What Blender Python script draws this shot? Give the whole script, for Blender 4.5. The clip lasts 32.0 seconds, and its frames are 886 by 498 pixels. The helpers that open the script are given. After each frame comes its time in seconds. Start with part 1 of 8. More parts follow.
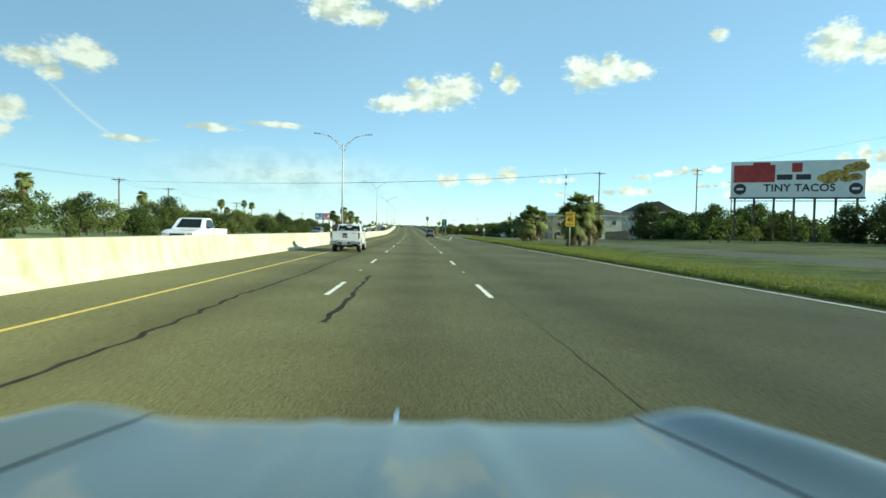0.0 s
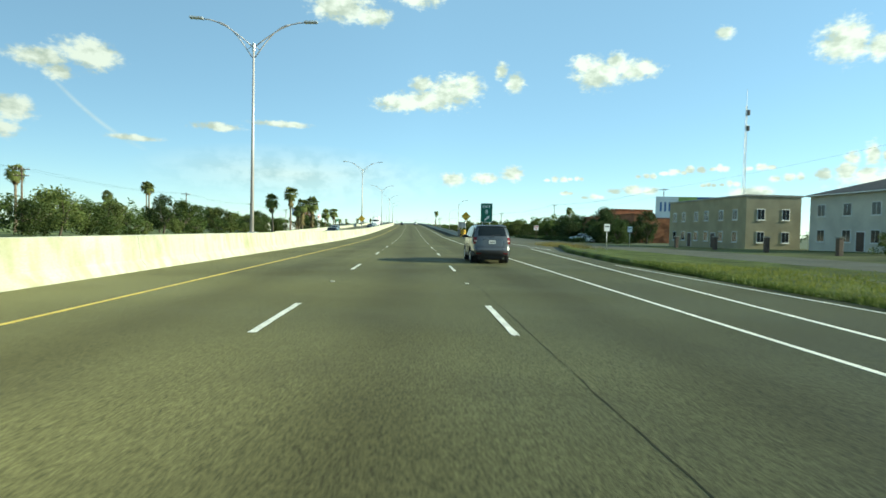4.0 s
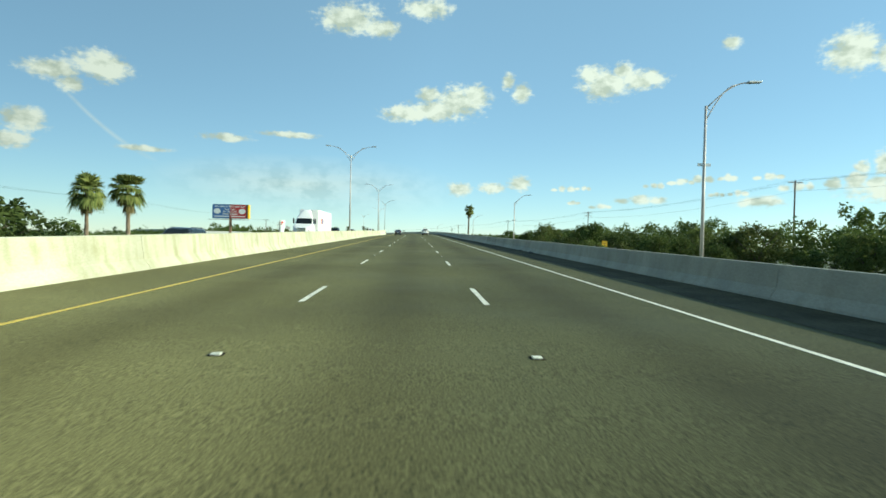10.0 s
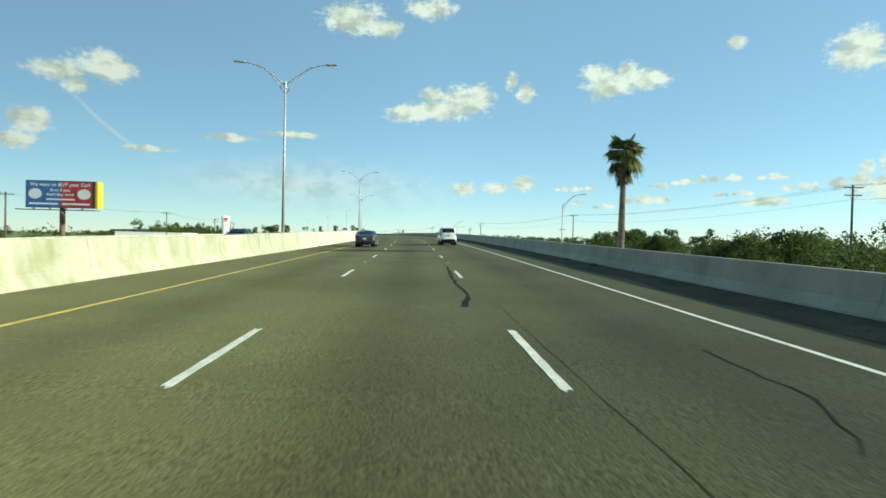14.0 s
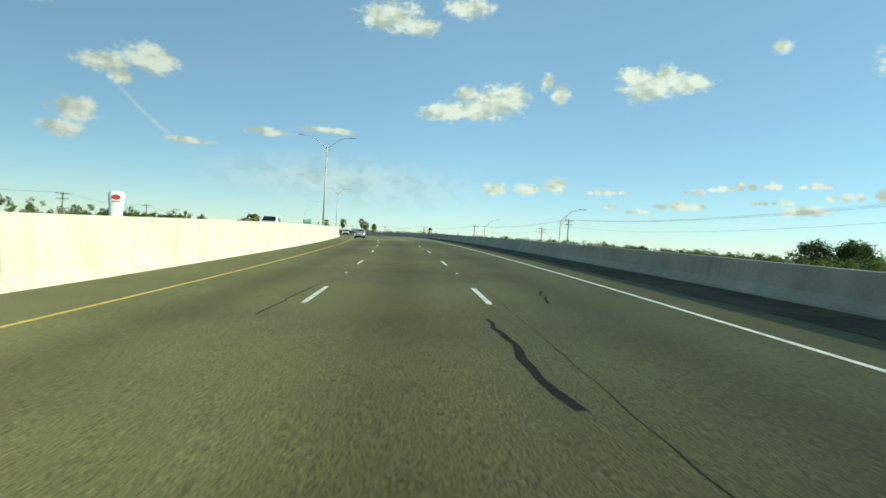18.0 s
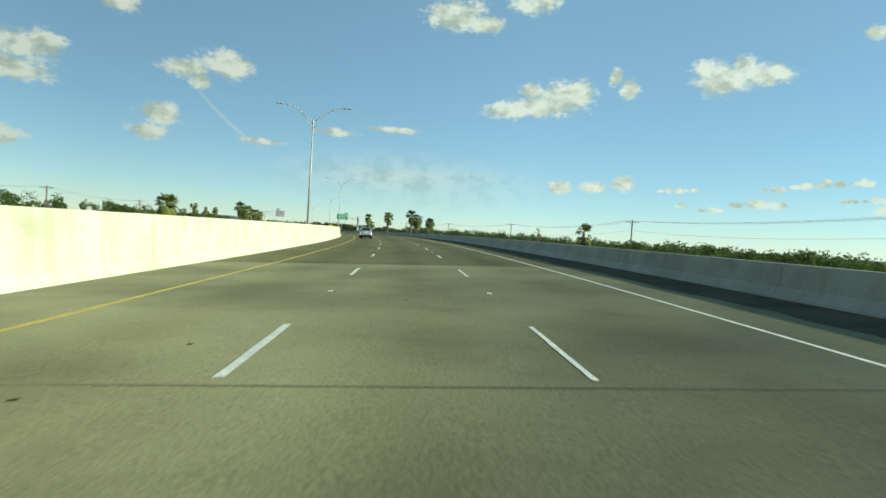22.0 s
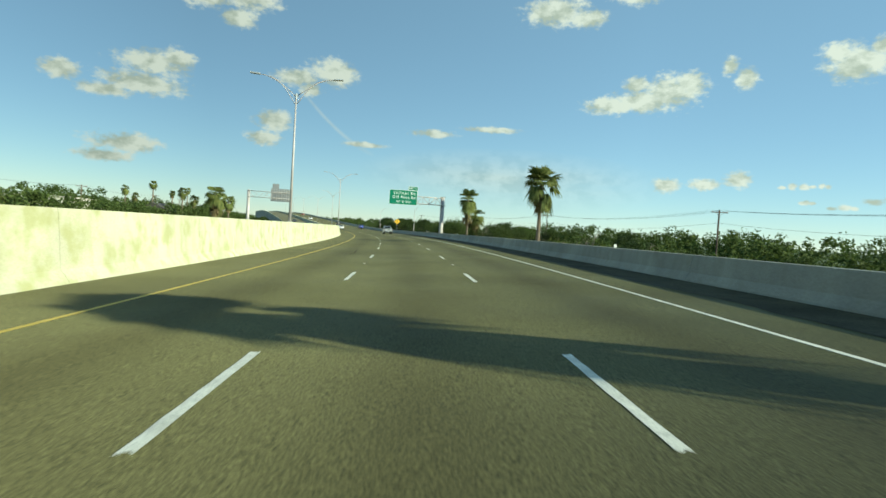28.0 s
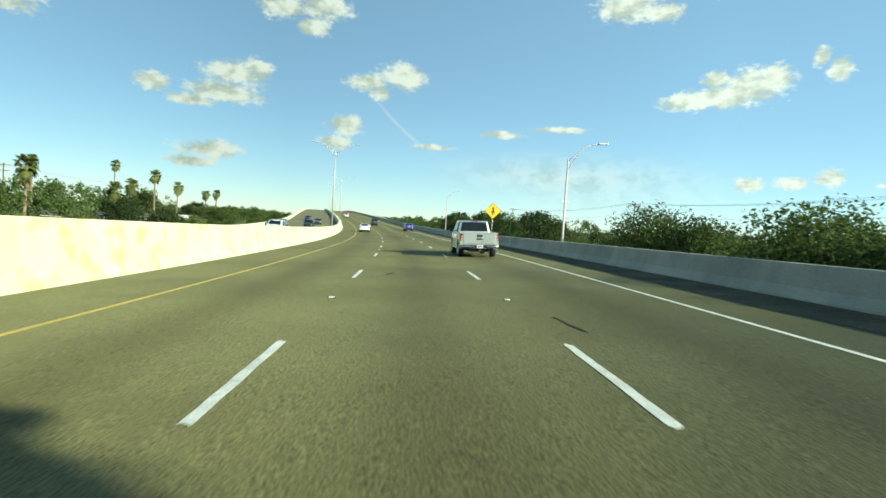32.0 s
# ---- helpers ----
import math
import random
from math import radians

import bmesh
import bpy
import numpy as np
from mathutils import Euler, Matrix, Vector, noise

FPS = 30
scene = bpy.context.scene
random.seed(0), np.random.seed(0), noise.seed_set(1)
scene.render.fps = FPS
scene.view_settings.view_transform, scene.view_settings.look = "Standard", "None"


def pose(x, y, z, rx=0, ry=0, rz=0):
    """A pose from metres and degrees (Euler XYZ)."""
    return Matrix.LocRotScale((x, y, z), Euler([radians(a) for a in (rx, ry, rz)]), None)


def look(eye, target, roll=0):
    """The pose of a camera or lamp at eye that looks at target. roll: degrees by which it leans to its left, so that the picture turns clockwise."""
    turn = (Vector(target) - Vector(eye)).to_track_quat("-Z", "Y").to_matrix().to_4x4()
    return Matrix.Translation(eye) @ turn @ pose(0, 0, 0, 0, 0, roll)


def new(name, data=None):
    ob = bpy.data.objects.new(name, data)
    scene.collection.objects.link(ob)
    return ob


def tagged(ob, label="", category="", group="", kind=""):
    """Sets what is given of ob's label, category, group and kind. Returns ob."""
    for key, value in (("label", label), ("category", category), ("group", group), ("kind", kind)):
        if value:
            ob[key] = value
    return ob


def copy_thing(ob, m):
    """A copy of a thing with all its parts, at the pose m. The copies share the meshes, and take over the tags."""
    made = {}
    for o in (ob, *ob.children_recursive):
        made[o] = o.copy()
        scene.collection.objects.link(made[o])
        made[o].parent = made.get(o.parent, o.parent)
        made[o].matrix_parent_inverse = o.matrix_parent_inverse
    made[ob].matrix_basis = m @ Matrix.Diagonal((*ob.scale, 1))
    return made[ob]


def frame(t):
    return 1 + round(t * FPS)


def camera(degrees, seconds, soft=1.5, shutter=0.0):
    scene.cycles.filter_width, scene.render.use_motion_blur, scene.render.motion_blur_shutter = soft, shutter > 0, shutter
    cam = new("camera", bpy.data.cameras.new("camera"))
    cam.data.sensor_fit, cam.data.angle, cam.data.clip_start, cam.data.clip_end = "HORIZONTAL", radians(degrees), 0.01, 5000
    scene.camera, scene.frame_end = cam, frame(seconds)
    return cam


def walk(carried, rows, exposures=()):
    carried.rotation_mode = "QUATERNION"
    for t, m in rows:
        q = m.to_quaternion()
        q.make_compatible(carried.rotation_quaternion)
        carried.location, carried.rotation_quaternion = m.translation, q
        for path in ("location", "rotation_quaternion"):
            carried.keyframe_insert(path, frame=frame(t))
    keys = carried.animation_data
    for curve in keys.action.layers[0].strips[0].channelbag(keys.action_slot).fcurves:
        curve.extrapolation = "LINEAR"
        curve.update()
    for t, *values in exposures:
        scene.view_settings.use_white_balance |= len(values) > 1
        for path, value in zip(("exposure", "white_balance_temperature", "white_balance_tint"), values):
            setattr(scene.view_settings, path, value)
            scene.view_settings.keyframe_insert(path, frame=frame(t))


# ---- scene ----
# exposure over the drive: seconds, stops
EXPOSURES = [(0, 0.88, 6400, -13), (6, 0.90, 6400, -13), (7, 0.80, 6400, -13), (8, 0.62, 6400, -13), (9, 0.72, 6400, -13), (10, 0.66, 6400, -13), (11, 0.64, 6400, -13), (12, 0.96, 6400, -13), (13, 0.62, 6400, -13), (14, 0.62, 6400, -13), (17, 0.60, 6400, -13), (22, 0.47, 6400, -13), (25, 0.48, 6400, -13), (30, 0.60, 6400, -13), (32, 0.82, 6400, -13)]
SKY_STRENGTH, CLOUD_STRENGTH, SUN_STRENGTH = 0.108, 0.56, 5.0
# clouds: bearing, height, half width and half height in degrees
CLOUDS_AHEAD = [
    (-2.6, 12.5, 3.0, 0.95), (0.2, 12.9, 3.4, 1.25), (2.6, 13.7, 3.2, 1.7), (4.2, 14.3, 2.0, 1.3), (-0.4, 14.4, 1.5, 0.9),
    (17.0, 15.2, 2.7, 1.7), (15.6, 16.0, 1.5, 1.0), (20.4, 15.4, 2.5, 1.15), (18.6, 16.3, 1.2, 0.9), (7.6, 15.7, 0.8, 0.9), (9.0, 14.7, 1.1, 1.2),
    (37.2, 15.9, 2.3, 2.0), (39.6, 15.2, 1.8, 1.2), (-8.4, 21.0, 3.6, 1.7), (-5.4, 20.2, 2.2, 1.0), (-0.8, 22.2, 3.0, 1.0),
    (-30.2, 14.1, 2.6, 1.5), (-33.6, 13.3, 2.6, 1.0), (-32.2, 12.4, 1.4, 0.8), (-35.6, 9.0, 2.0, 1.2), (-36.4, 7.4, 1.9, 0.9),
]
CLOUDS_LOW = [
    (2.9, 5.2, 1.65, 0.74), (6.0, 5.3, 1.65, 0.61), (9.0, 5.9, 1.32, 0.94), (28.0, 17.9, 0.88, 0.68),
    (30.8, 4.0, 2.2, 0.6), (41.0, 4.6, 4.40, 1.22), (46.0, 6.2, 3.52, 1.76),
]
CLOUDS_ROW = [
    (13.2, 5.3, 1.38, 0.40), (15.2, 5.4, 0.93, 0.34), (14.3, 4, 0.60, 0.34), (16.9, 3.6, 1.26, 0.34), (20.5, 4.2, 2.59, 0.52), (21.7, 5.6, 0.90, 0.40),
    (24.2, 5.9, 1.26, 0.40), (25.5, 6.1, 1.48, 0.52), (28.1, 6.2, 0.83, 0.40), (27.2, 4.7, 0.60, 0.34), (28.9, 4.8, 0.83, 0.40), (31.3, 6.2, 1.26, 0.40),
    (33.4, 5.2, 1.44, 0.52), (37.4, 5.5, 2.40, 0.98), (39.1, 6.9, 1.84, 1.10),
]
CLOUDS_ASIDE = [
    (-42.2, 19.0, 2.6, 1.1), (-38.2, 19.6, 2.8, 1.4), (-39.2, 17.7, 2.0, 1.0), (-46.0, 12.7, 3.4, 1.3), (-44.2, 13.2, 1.8, 1.2), (-46.8, 10.9, 4.0, 1.1), (-49.6, 9.9, 2.4, 0.7),
    (-53.0, 11.0, 1.7, 0.9), (-48.0, 5.6, 3.2, 1.0), (-49.6, 4.3, 2.6, 0.6), (-63.5, 15.4, 2.86, 1.35), (-14.0, 9.9, 3.30, 0.34), (-20.0, 9.2, 2.42, 0.47), (-27.0, 7.6, 2.75, 0.34), (60.0, 9.0, 5.50, 1.89), (75.0, 14.0, 7.70, 2.70),
    (-80.0, 12.0, 6.60, 2.70), (120.0, 16.0, 8.80, 3.24), (180.0, 14.0, 9.90, 3.24), (-130.0, 18.0, 8.80, 3.51),
]
LEFTPOLES = [(-30, -54, 10), (40, -54, 10), (106.1, -53.9, 10.0), (125.3, -53.1, 9.7), (188.7, -57.5, 9.6), (246.4, -56.2, 9.6), (310, -58, 10), (380, -60, 10.3), (450, -60, 10.5), (520, -60, 10.6),
             (580, -59, 10.8), (632.9, -59.1, 10.8), (679, -60, 11.1), (740, -62, 11), (800, -64, 11), (870, -66, 11), (950, -68, 11.5), (1030, -70, 12)]
LEFTCROSS = (106.1, -53.9, 10.1)
IMBOARD = (221.6, 52.9, 5.6)
# palms: along the road, offset, height of the head, size of a frond, length of the dead skirt
PALMS_NEAR_LEFT = [
    (232.8, -31.6, 8.2, 1.57, 1.1), (231.8, -27.4, 9.7, 1.66, 1.2), (255.5, -29.2, 8.2, 1.80, 2.3), (257, -27, 8.7, 1.95, 2.5), (287.5, -36.2, 7.4, 1.65, 2.2), (290.8, -37.6, 7.6, 1.65, 2.2),
    (313.8, -31.6, 7.5, 1.66, 0.6), (316.5, -29, 8, 1.76, 0.6), (261.6, -72, 12.1, 1.47, 0.5), (261.2, -83, 9.7, 1.47, 0.5), (277, -79.5, 13.7, 1.57, 0.6),
    (200, -66, 10.2, 1.47, 0.6), (150, -70, 9.5, 1.47, 0.5), (90, -60, 8.6, 1.39, 1.1),
]
PALMS_FAR_LEFT = [
    (485.5, -28, 5.9, 1.80, 0.7),
    (660, -34.4, 9.5, 1.75, 1.4), (709.6, -30.3, 10, 1.51, 1.0), (732, -34.6, 11.2, 1.70, 1.2), (767.7, -33.5, 10.6, 1.60, 0.8), (846.5, -33.0, 10.7, 2.0, 1.4),
    (851, -33.0, 9.7, 1.95, 1.6), (866.7, -33.8, 10, 1.51, 0.9), (906, -52, 12.4, 1.51, 0.4), (925, -52, 10.8, 1.60, 1.2), (957, -52, 9, 1.51, 1.0),
    (968, -53, 10.2, 1.51, 0.6), (985, -53, 13.4, 1.51, 0.4), (1002, -52, 11.6, 1.51, 0.8), (1030, -50, 10.8, 1.51, 0.6), (1060, -52, 12, 1.51, 0.8),
    (888, -62, 11.8, 1.1, 0.5), (915.5, -62, 14.4, 1.2, 0.4), (947, -62, 12.8, 1.1, 0.7), (985, -62, 15.4, 1.2, 0.5), (897, -62, 10.2, 1.1, 0.9),
]
PALMS_RIGHT = [
    (397.2, 13.9, 11.2, 1.32, 0.7), (618.4, 16.8, 8.5, 0.95, 0.9), (649, 21.5, 8.6, 0.75, 2.6), (699.6, 12.6, 9.8, 1.25, 0.4), (715.6, 11.8, 10.8, 1.60, 0.7),
    (729.2, 12.6, 12.2, 1.65, 0.8), (787.8, 15.1, 12.6, 2.1, 0.6), (827.0, 14.4, 12.4, 1.9, 1.5), (829.5, 16.2, 9.6, 1.8, 1.4), (274, 49, 9.2, 1.05, 0.6),
    (275.2, 50.2, 8.2, 0.95, 0.5),
]

# The road is laid out by its length s and its offset to the right of the middle lane's centre.
CURVATURE = [(-400, .004), (150, .0068), (160, .0035), (380, .0035), (465, .0622), (925, .0622), (1000, .03), (1080, 0), (3500, 0)]
GRADE = [(-400, 0), (150, .001), (200, .012), (232, .018), (340, .018), (440, .014), (540, .008), (594, 0), (650, -.003),
         (730, -.008), (840, -.012), (895, -.008), (960, .010), (1030, .025), (1200, .022), (1400, 0), (3500, 0)]
BANK = [(-400, 0), (360, 0), (480, 2.4), (900, 2.4), (1100, 0), (3500, 0)]
STEP = 2.0
LEN = np.arange(-400, 3500, STEP)


def table(s, rows):
    rows = np.array(rows, float)
    return np.interp(s, rows[:, 0], rows[:, 1])


TURN = np.cumsum(table(LEN, CURVATURE)) * STEP
TURN -= np.interp(0, LEN, TURN)
PX = np.cumsum(-np.sin(np.radians(TURN))) * STEP
PX -= np.interp(0, LEN, PX)
PY = np.cumsum(np.cos(np.radians(TURN))) * STEP
PY -= np.interp(0, LEN, PY)
PZ = np.cumsum(table(LEN, GRADE)) * STEP
PZ -= np.interp(0, LEN, PZ)


def heading(s):
    """Degrees by which the road has turned to the left."""
    return float(np.interp(s, LEN, TURN))


def road(s, lat=0.0, h=0.0):
    """A point h above the carriageway's surface."""
    a, b = radians(heading(s)), radians(table(s, BANK))
    return Vector((np.interp(s, LEN, PX) + lat * math.cos(a), np.interp(s, LEN, PY) + lat * math.sin(a),
                   np.interp(s, LEN, PZ) + lat * math.sin(b) + h))


GROUND = -0.25


def rise(s, lat):
    """The land beyond the verge lies higher before the exit ramp."""
    return 1.25 * min(1.0, max(0.0, (lat - 12) / 38)) * min(1.0, max(0.0, (190 - s) / 90))


def site(s, lat, h=0.0):
    """A point beside the road, h above the ground."""
    p = road(s, lat)
    return Vector((p.x, p.y, GROUND + rise(s, lat) + h))


def road_pose(s, lat, h=0.0, turn=0.0):
    """A pose on the carriageway whose y axis runs along the road."""
    p = road(s, lat, h)
    m = Matrix.Translation(p) @ Matrix.Rotation(radians(heading(s) + turn), 4, "Z")
    return m @ Matrix.Rotation(-radians(table(s, BANK)), 4, "Y") @ Matrix.Rotation(math.atan(table(s, GRADE)), 4, "X")


def site_pose(s, lat, h=0.0, turn=0.0):
    p = site(s, lat, h)
    return Matrix.Translation(p) @ Matrix.Rotation(radians(heading(s) + turn), 4, "Z")


# ---- camera ----
cam = camera(76.5, 32.0, soft=1.6, shutter=0.08)
EYE = 1.466
# seconds, metres along the road, offset to the right, yaw to the right, pitch
DRIVE = [(0, 0.0, .15, 2.60, -1.82), (3, 76.37, .38, 2.78, -1.90), (6, 154.1, .38, 2.62, -1.98), (9, 231.6, .38, 2.70, -2.00),
         (10, 257.4, .40, 2.72, -1.93), (13, 334.9, .40, 2.75, -1.93), (17, 438.9, .33, 2.65, -1.80), (19, 490.4, .12, 2.72, -1.88),
         (21, 541.7, .0, 2.62, -1.93), (23, 594.4, -.05, 2.85, -1.84), (25, 648.3, .08, 2.85, -1.95), (28, 728.2, -.08, 2.78, -1.84),
         (30, 782.7, -.12, 2.80, -1.89), (32, 837.4, -.24, 2.74, -1.88)]


def glide(t, n):
    """Column n of DRIVE at t seconds, on a smooth curve."""
    xs, ys = np.array([r[0] for r in DRIVE], float), np.array([r[n] for r in DRIVE], float)
    m = np.gradient(ys, xs)
    i = min(max(int(np.searchsorted(xs, t)) - 1, 0), len(xs) - 2)
    w = xs[i + 1] - xs[i]
    u = (t - xs[i]) / w
    return float((2 * u**3 - 3 * u**2 + 1) * ys[i] + (u**3 - 2 * u**2 + u) * w * m[i]
                 + (-2 * u**3 + 3 * u**2) * ys[i + 1] + (u**3 - u**2) * w * m[i + 1])


def seat(t):
    s, lat, yaw, pitch = (glide(t, n) for n in (1, 2, 3, 4))
    eye = road(s, lat, EYE)
    a = radians(yaw - heading(s))
    p = radians(pitch) + math.atan(table(s, GRADE))
    ahead = Vector((math.sin(a) * math.cos(p), math.cos(a) * math.cos(p), math.sin(p)))
    return look(eye, eye + ahead, 1.25 + table(s, BANK))


walk(cam, [(n / 2, seat(n / 2)) for n in range(65)], EXPOSURES)

# ---- world and sun ----
SUN_HIGH = radians(21)
SUN_TURN = radians(98)  # clockwise from the y axis
world = bpy.data.worlds.new("sky")
scene.world = world
world.use_nodes = True
wn, wl = world.node_tree.nodes, world.node_tree.links
wn.clear()


def wmath(op, a, b=None, c=None):
    n = wn.new("ShaderNodeMath")
    n.operation = op
    for i, v in enumerate((a, b, c)):
        if v is None:
            continue
        if isinstance(v, (int, float)):
            n.inputs[i].default_value = v
        else:
            wl.new(v, n.inputs[i])
    return n.outputs[0]


coords = wn.new("ShaderNodeTexCoord").outputs["Generated"]
split = wn.new("ShaderNodeSeparateXYZ")
wl.new(coords, split.inputs[0])
dx, dy, dz = split.outputs
AZ = wmath("MULTIPLY", wmath("ARCTAN2", dx, dy), 57.2958)
EL = wmath("MULTIPLY", wmath("ARCSINE", dz), 57.2958)
# each low cloud is a group of puffs on one level base
PUFFS = []
heap = random.Random(8)
for az, el, w, h in CLOUDS_ROW:
    for k, (off, tall) in enumerate(((-0.62, 0.62), (0.05, 1.0), (0.66, 0.75))):
        half = h * tall * heap.uniform(0.75, 1.05)
        PUFFS.append((az + w * off + heap.uniform(-0.1, 0.1), el - 0.55 * h + half * 0.7, max(0.32, w * heap.uniform(0.30, 0.48)), half))
CLOUDS = CLOUDS_AHEAD + CLOUDS_LOW + PUFFS + CLOUDS_ASIDE
place = wn.new("ShaderNodeCombineXYZ")
wl.new(AZ, place.inputs[0]), wl.new(wmath("MULTIPLY", EL, 1.5), place.inputs[1])
billow = wn.new("ShaderNodeTexNoise")
billow.inputs["Scale"].default_value, billow.inputs["Detail"].default_value = 0.5, 5
billow.inputs["Roughness"].default_value = 0.56
wl.new(place.outputs[0], billow.inputs["Vector"])
puff = wmath("MULTIPLY", wmath("SUBTRACT", billow.outputs[0], 0.5), 1.35)
cover = None
for az, el, w, h in CLOUDS:
    u = wmath("DIVIDE", wmath("SUBTRACT", AZ, az), w)
    v = wmath("DIVIDE", wmath("SUBTRACT", EL, el), h)
    d = wmath("SUBTRACT", 1.0, wmath("SQRT", wmath("ADD", wmath("MULTIPLY", u, u), wmath("MULTIPLY", v, v))))
    cover = d if cover is None else wmath("MAXIMUM", cover, d)
fine = wn.new("ShaderNodeTexNoise")
fine.inputs["Scale"].default_value, fine.inputs["Detail"].default_value = 1.9, 4
wl.new(place.outputs[0], fine.inputs["Vector"])
dense = wmath("ADD", cover, wmath("ADD", puff, wmath("MULTIPLY", wmath("SUBTRACT", fine.outputs[0], 0.5), 0.95)))
soft = wn.new("ShaderNodeMapRange")
soft.interpolation_type = "SMOOTHSTEP"
soft.inputs["From Min"].default_value, soft.inputs["From Max"].default_value = -0.10, 0.58
wl.new(dense, soft.inputs["Value"])
# a veil of thin high cloud low over the road's far end
veil_at = wn.new("ShaderNodeMapping")
veil_at.inputs["Scale"].default_value = (0.05, 0.32, 1)
veil_at.inputs["Rotation"].default_value = (0, 0, 0.12)
wl.new(place.outputs[0], veil_at.inputs["Vector"])
veil = wn.new("ShaderNodeTexNoise")
veil.inputs["Scale"].default_value, veil.inputs["Detail"].default_value = 1.0, 4
wl.new(veil_at.outputs[0], veil.inputs["Vector"])
u = wmath("DIVIDE", wmath("ADD", AZ, 12.0), 16.0)
v = wmath("DIVIDE", wmath("SUBTRACT", EL, 5.0), 3.2)
low = wmath("MAXIMUM", wmath("SUBTRACT", 1.0, wmath("SQRT", wmath("ADD", wmath("MULTIPLY", u, u), wmath("MULTIPLY", v, v)))), 0.0)
veiled = wmath("MULTIPLY", wmath("MULTIPLY", low, veil.outputs[0]), 1.0)
# an old vapour trail
along = wmath("ADD", wmath("MULTIPLY", wmath("ADD", AZ, 32.0), 0.72), wmath("SUBTRACT", EL, 10.6))
bend = wmath("ADD", along, wmath("MULTIPLY", wmath("MULTIPLY", wmath("ADD", AZ, 29.0), wmath("ADD", AZ, 29.0)), -0.05))
line = wmath("MAXIMUM", wmath("SUBTRACT", 1.0, wmath("ABSOLUTE", wmath("DIVIDE", bend, 0.32))), 0.0)
ends = wmath("MAXIMUM", wmath("SUBTRACT", 1.0, wmath("POWER", wmath("ABSOLUTE", wmath("DIVIDE", wmath("ADD", AZ, 30.0), 4.5)), 2.0)), 0.0)
trail = wmath("MULTIPLY", wmath("MULTIPLY", line, ends), 0.36)
alpha = wmath("MAXIMUM", soft.outputs[0], wmath("MAXIMUM", veiled, trail))

sky = wn.new("ShaderNodeTexSky")
sky.sky_type, sky.sun_disc = "NISHITA", False
sky.sun_elevation, sky.sun_rotation = SUN_HIGH, SUN_TURN
sky.air_density, sky.dust_density, sky.ozone_density = 0.8, 0.0, 2.0
sky_bg = wn.new("ShaderNodeBackground")
haze = wn.new("ShaderNodeMix")  # summer haze lifts the deep blue
haze.data_type, haze.blend_type = "RGBA", "MIX"
haze.inputs[0].default_value, haze.inputs[7].default_value = 0.36, (2.82, 4.28, 6.10, 1)
wl.new(sky.outputs[0], haze.inputs[6])
# the sky pales towards the sun
aglow = wn.new("ShaderNodeMapRange")
aglow.inputs[1].default_value, aglow.inputs[2].default_value, aglow.inputs[3].default_value, aglow.inputs[4].default_value = -0.65, 0.0, 0.68, 1.02
wl.new(dx, aglow.inputs[0])
glow = wn.new("ShaderNodeMix")
glow.data_type, glow.blend_type = "RGBA", "MULTIPLY"
glow.inputs[0].default_value = 1.0
wl.new(haze.outputs[2], glow.inputs[6]), wl.new(aglow.outputs[0], glow.inputs[7])
wl.new(glow.outputs[2], sky_bg.inputs["Color"])
sky_bg.inputs["Strength"].default_value = SKY_STRENGTH
# cloud tops are bright, their bases greyer
shade_at = wn.new("ShaderNodeVectorMath")
shade_at.operation = "ADD"
shade_at.inputs[1].default_value = (0.9, 1.3, 0.0)
wl.new(place.outputs[0], shade_at.inputs[0])
billow2 = wn.new("ShaderNodeTexNoise")
billow2.inputs["Scale"].default_value, billow2.inputs["Detail"].default_value = 0.42, 5
wl.new(shade_at.outputs[0], billow2.inputs["Vector"])
lit = wmath("ADD", wmath("MULTIPLY", wmath("SUBTRACT", billow.outputs[0], billow2.outputs[0]), 3.2), 0.58)
tone = wn.new("ShaderNodeValToRGB")
tone.color_ramp.elements[0].position, tone.color_ramp.elements[1].position = 0.15, 0.85
tone.color_ramp.elements[0].color, tone.color_ramp.elements[1].color = (0.62, 0.66, 0.60, 1), (1.0, 1.0, 0.94, 1)
wl.new(lit, tone.inputs[0])
cloud_bg = wn.new("ShaderNodeBackground")
cloud_bg.inputs["Strength"].default_value = CLOUD_STRENGTH
cloud_glow = wn.new("ShaderNodeMapRange")
cloud_glow.inputs[1].default_value, cloud_glow.inputs[2].default_value, cloud_glow.inputs[3].default_value, cloud_glow.inputs[4].default_value = -0.75, 0.1, 0.82, 1.05
wl.new(dx, cloud_glow.inputs[0])
cloud_lit = wn.new("ShaderNodeMix")
cloud_lit.data_type, cloud_lit.blend_type = "RGBA", "MULTIPLY"
cloud_lit.inputs[0].default_value = 1.0
wl.new(tone.outputs[0], cloud_lit.inputs[6]), wl.new(cloud_glow.outputs[0], cloud_lit.inputs[7])
wl.new(cloud_lit.outputs[2], cloud_bg.inputs["Color"])
both = wn.new("ShaderNodeMixShader")
wl.new(alpha, both.inputs[0]), wl.new(sky_bg.outputs[0], both.inputs[1]), wl.new(cloud_bg.outputs[0], both.inputs[2])
wl.new(both.outputs[0], wn.new("ShaderNodeOutputWorld").inputs["Surface"])

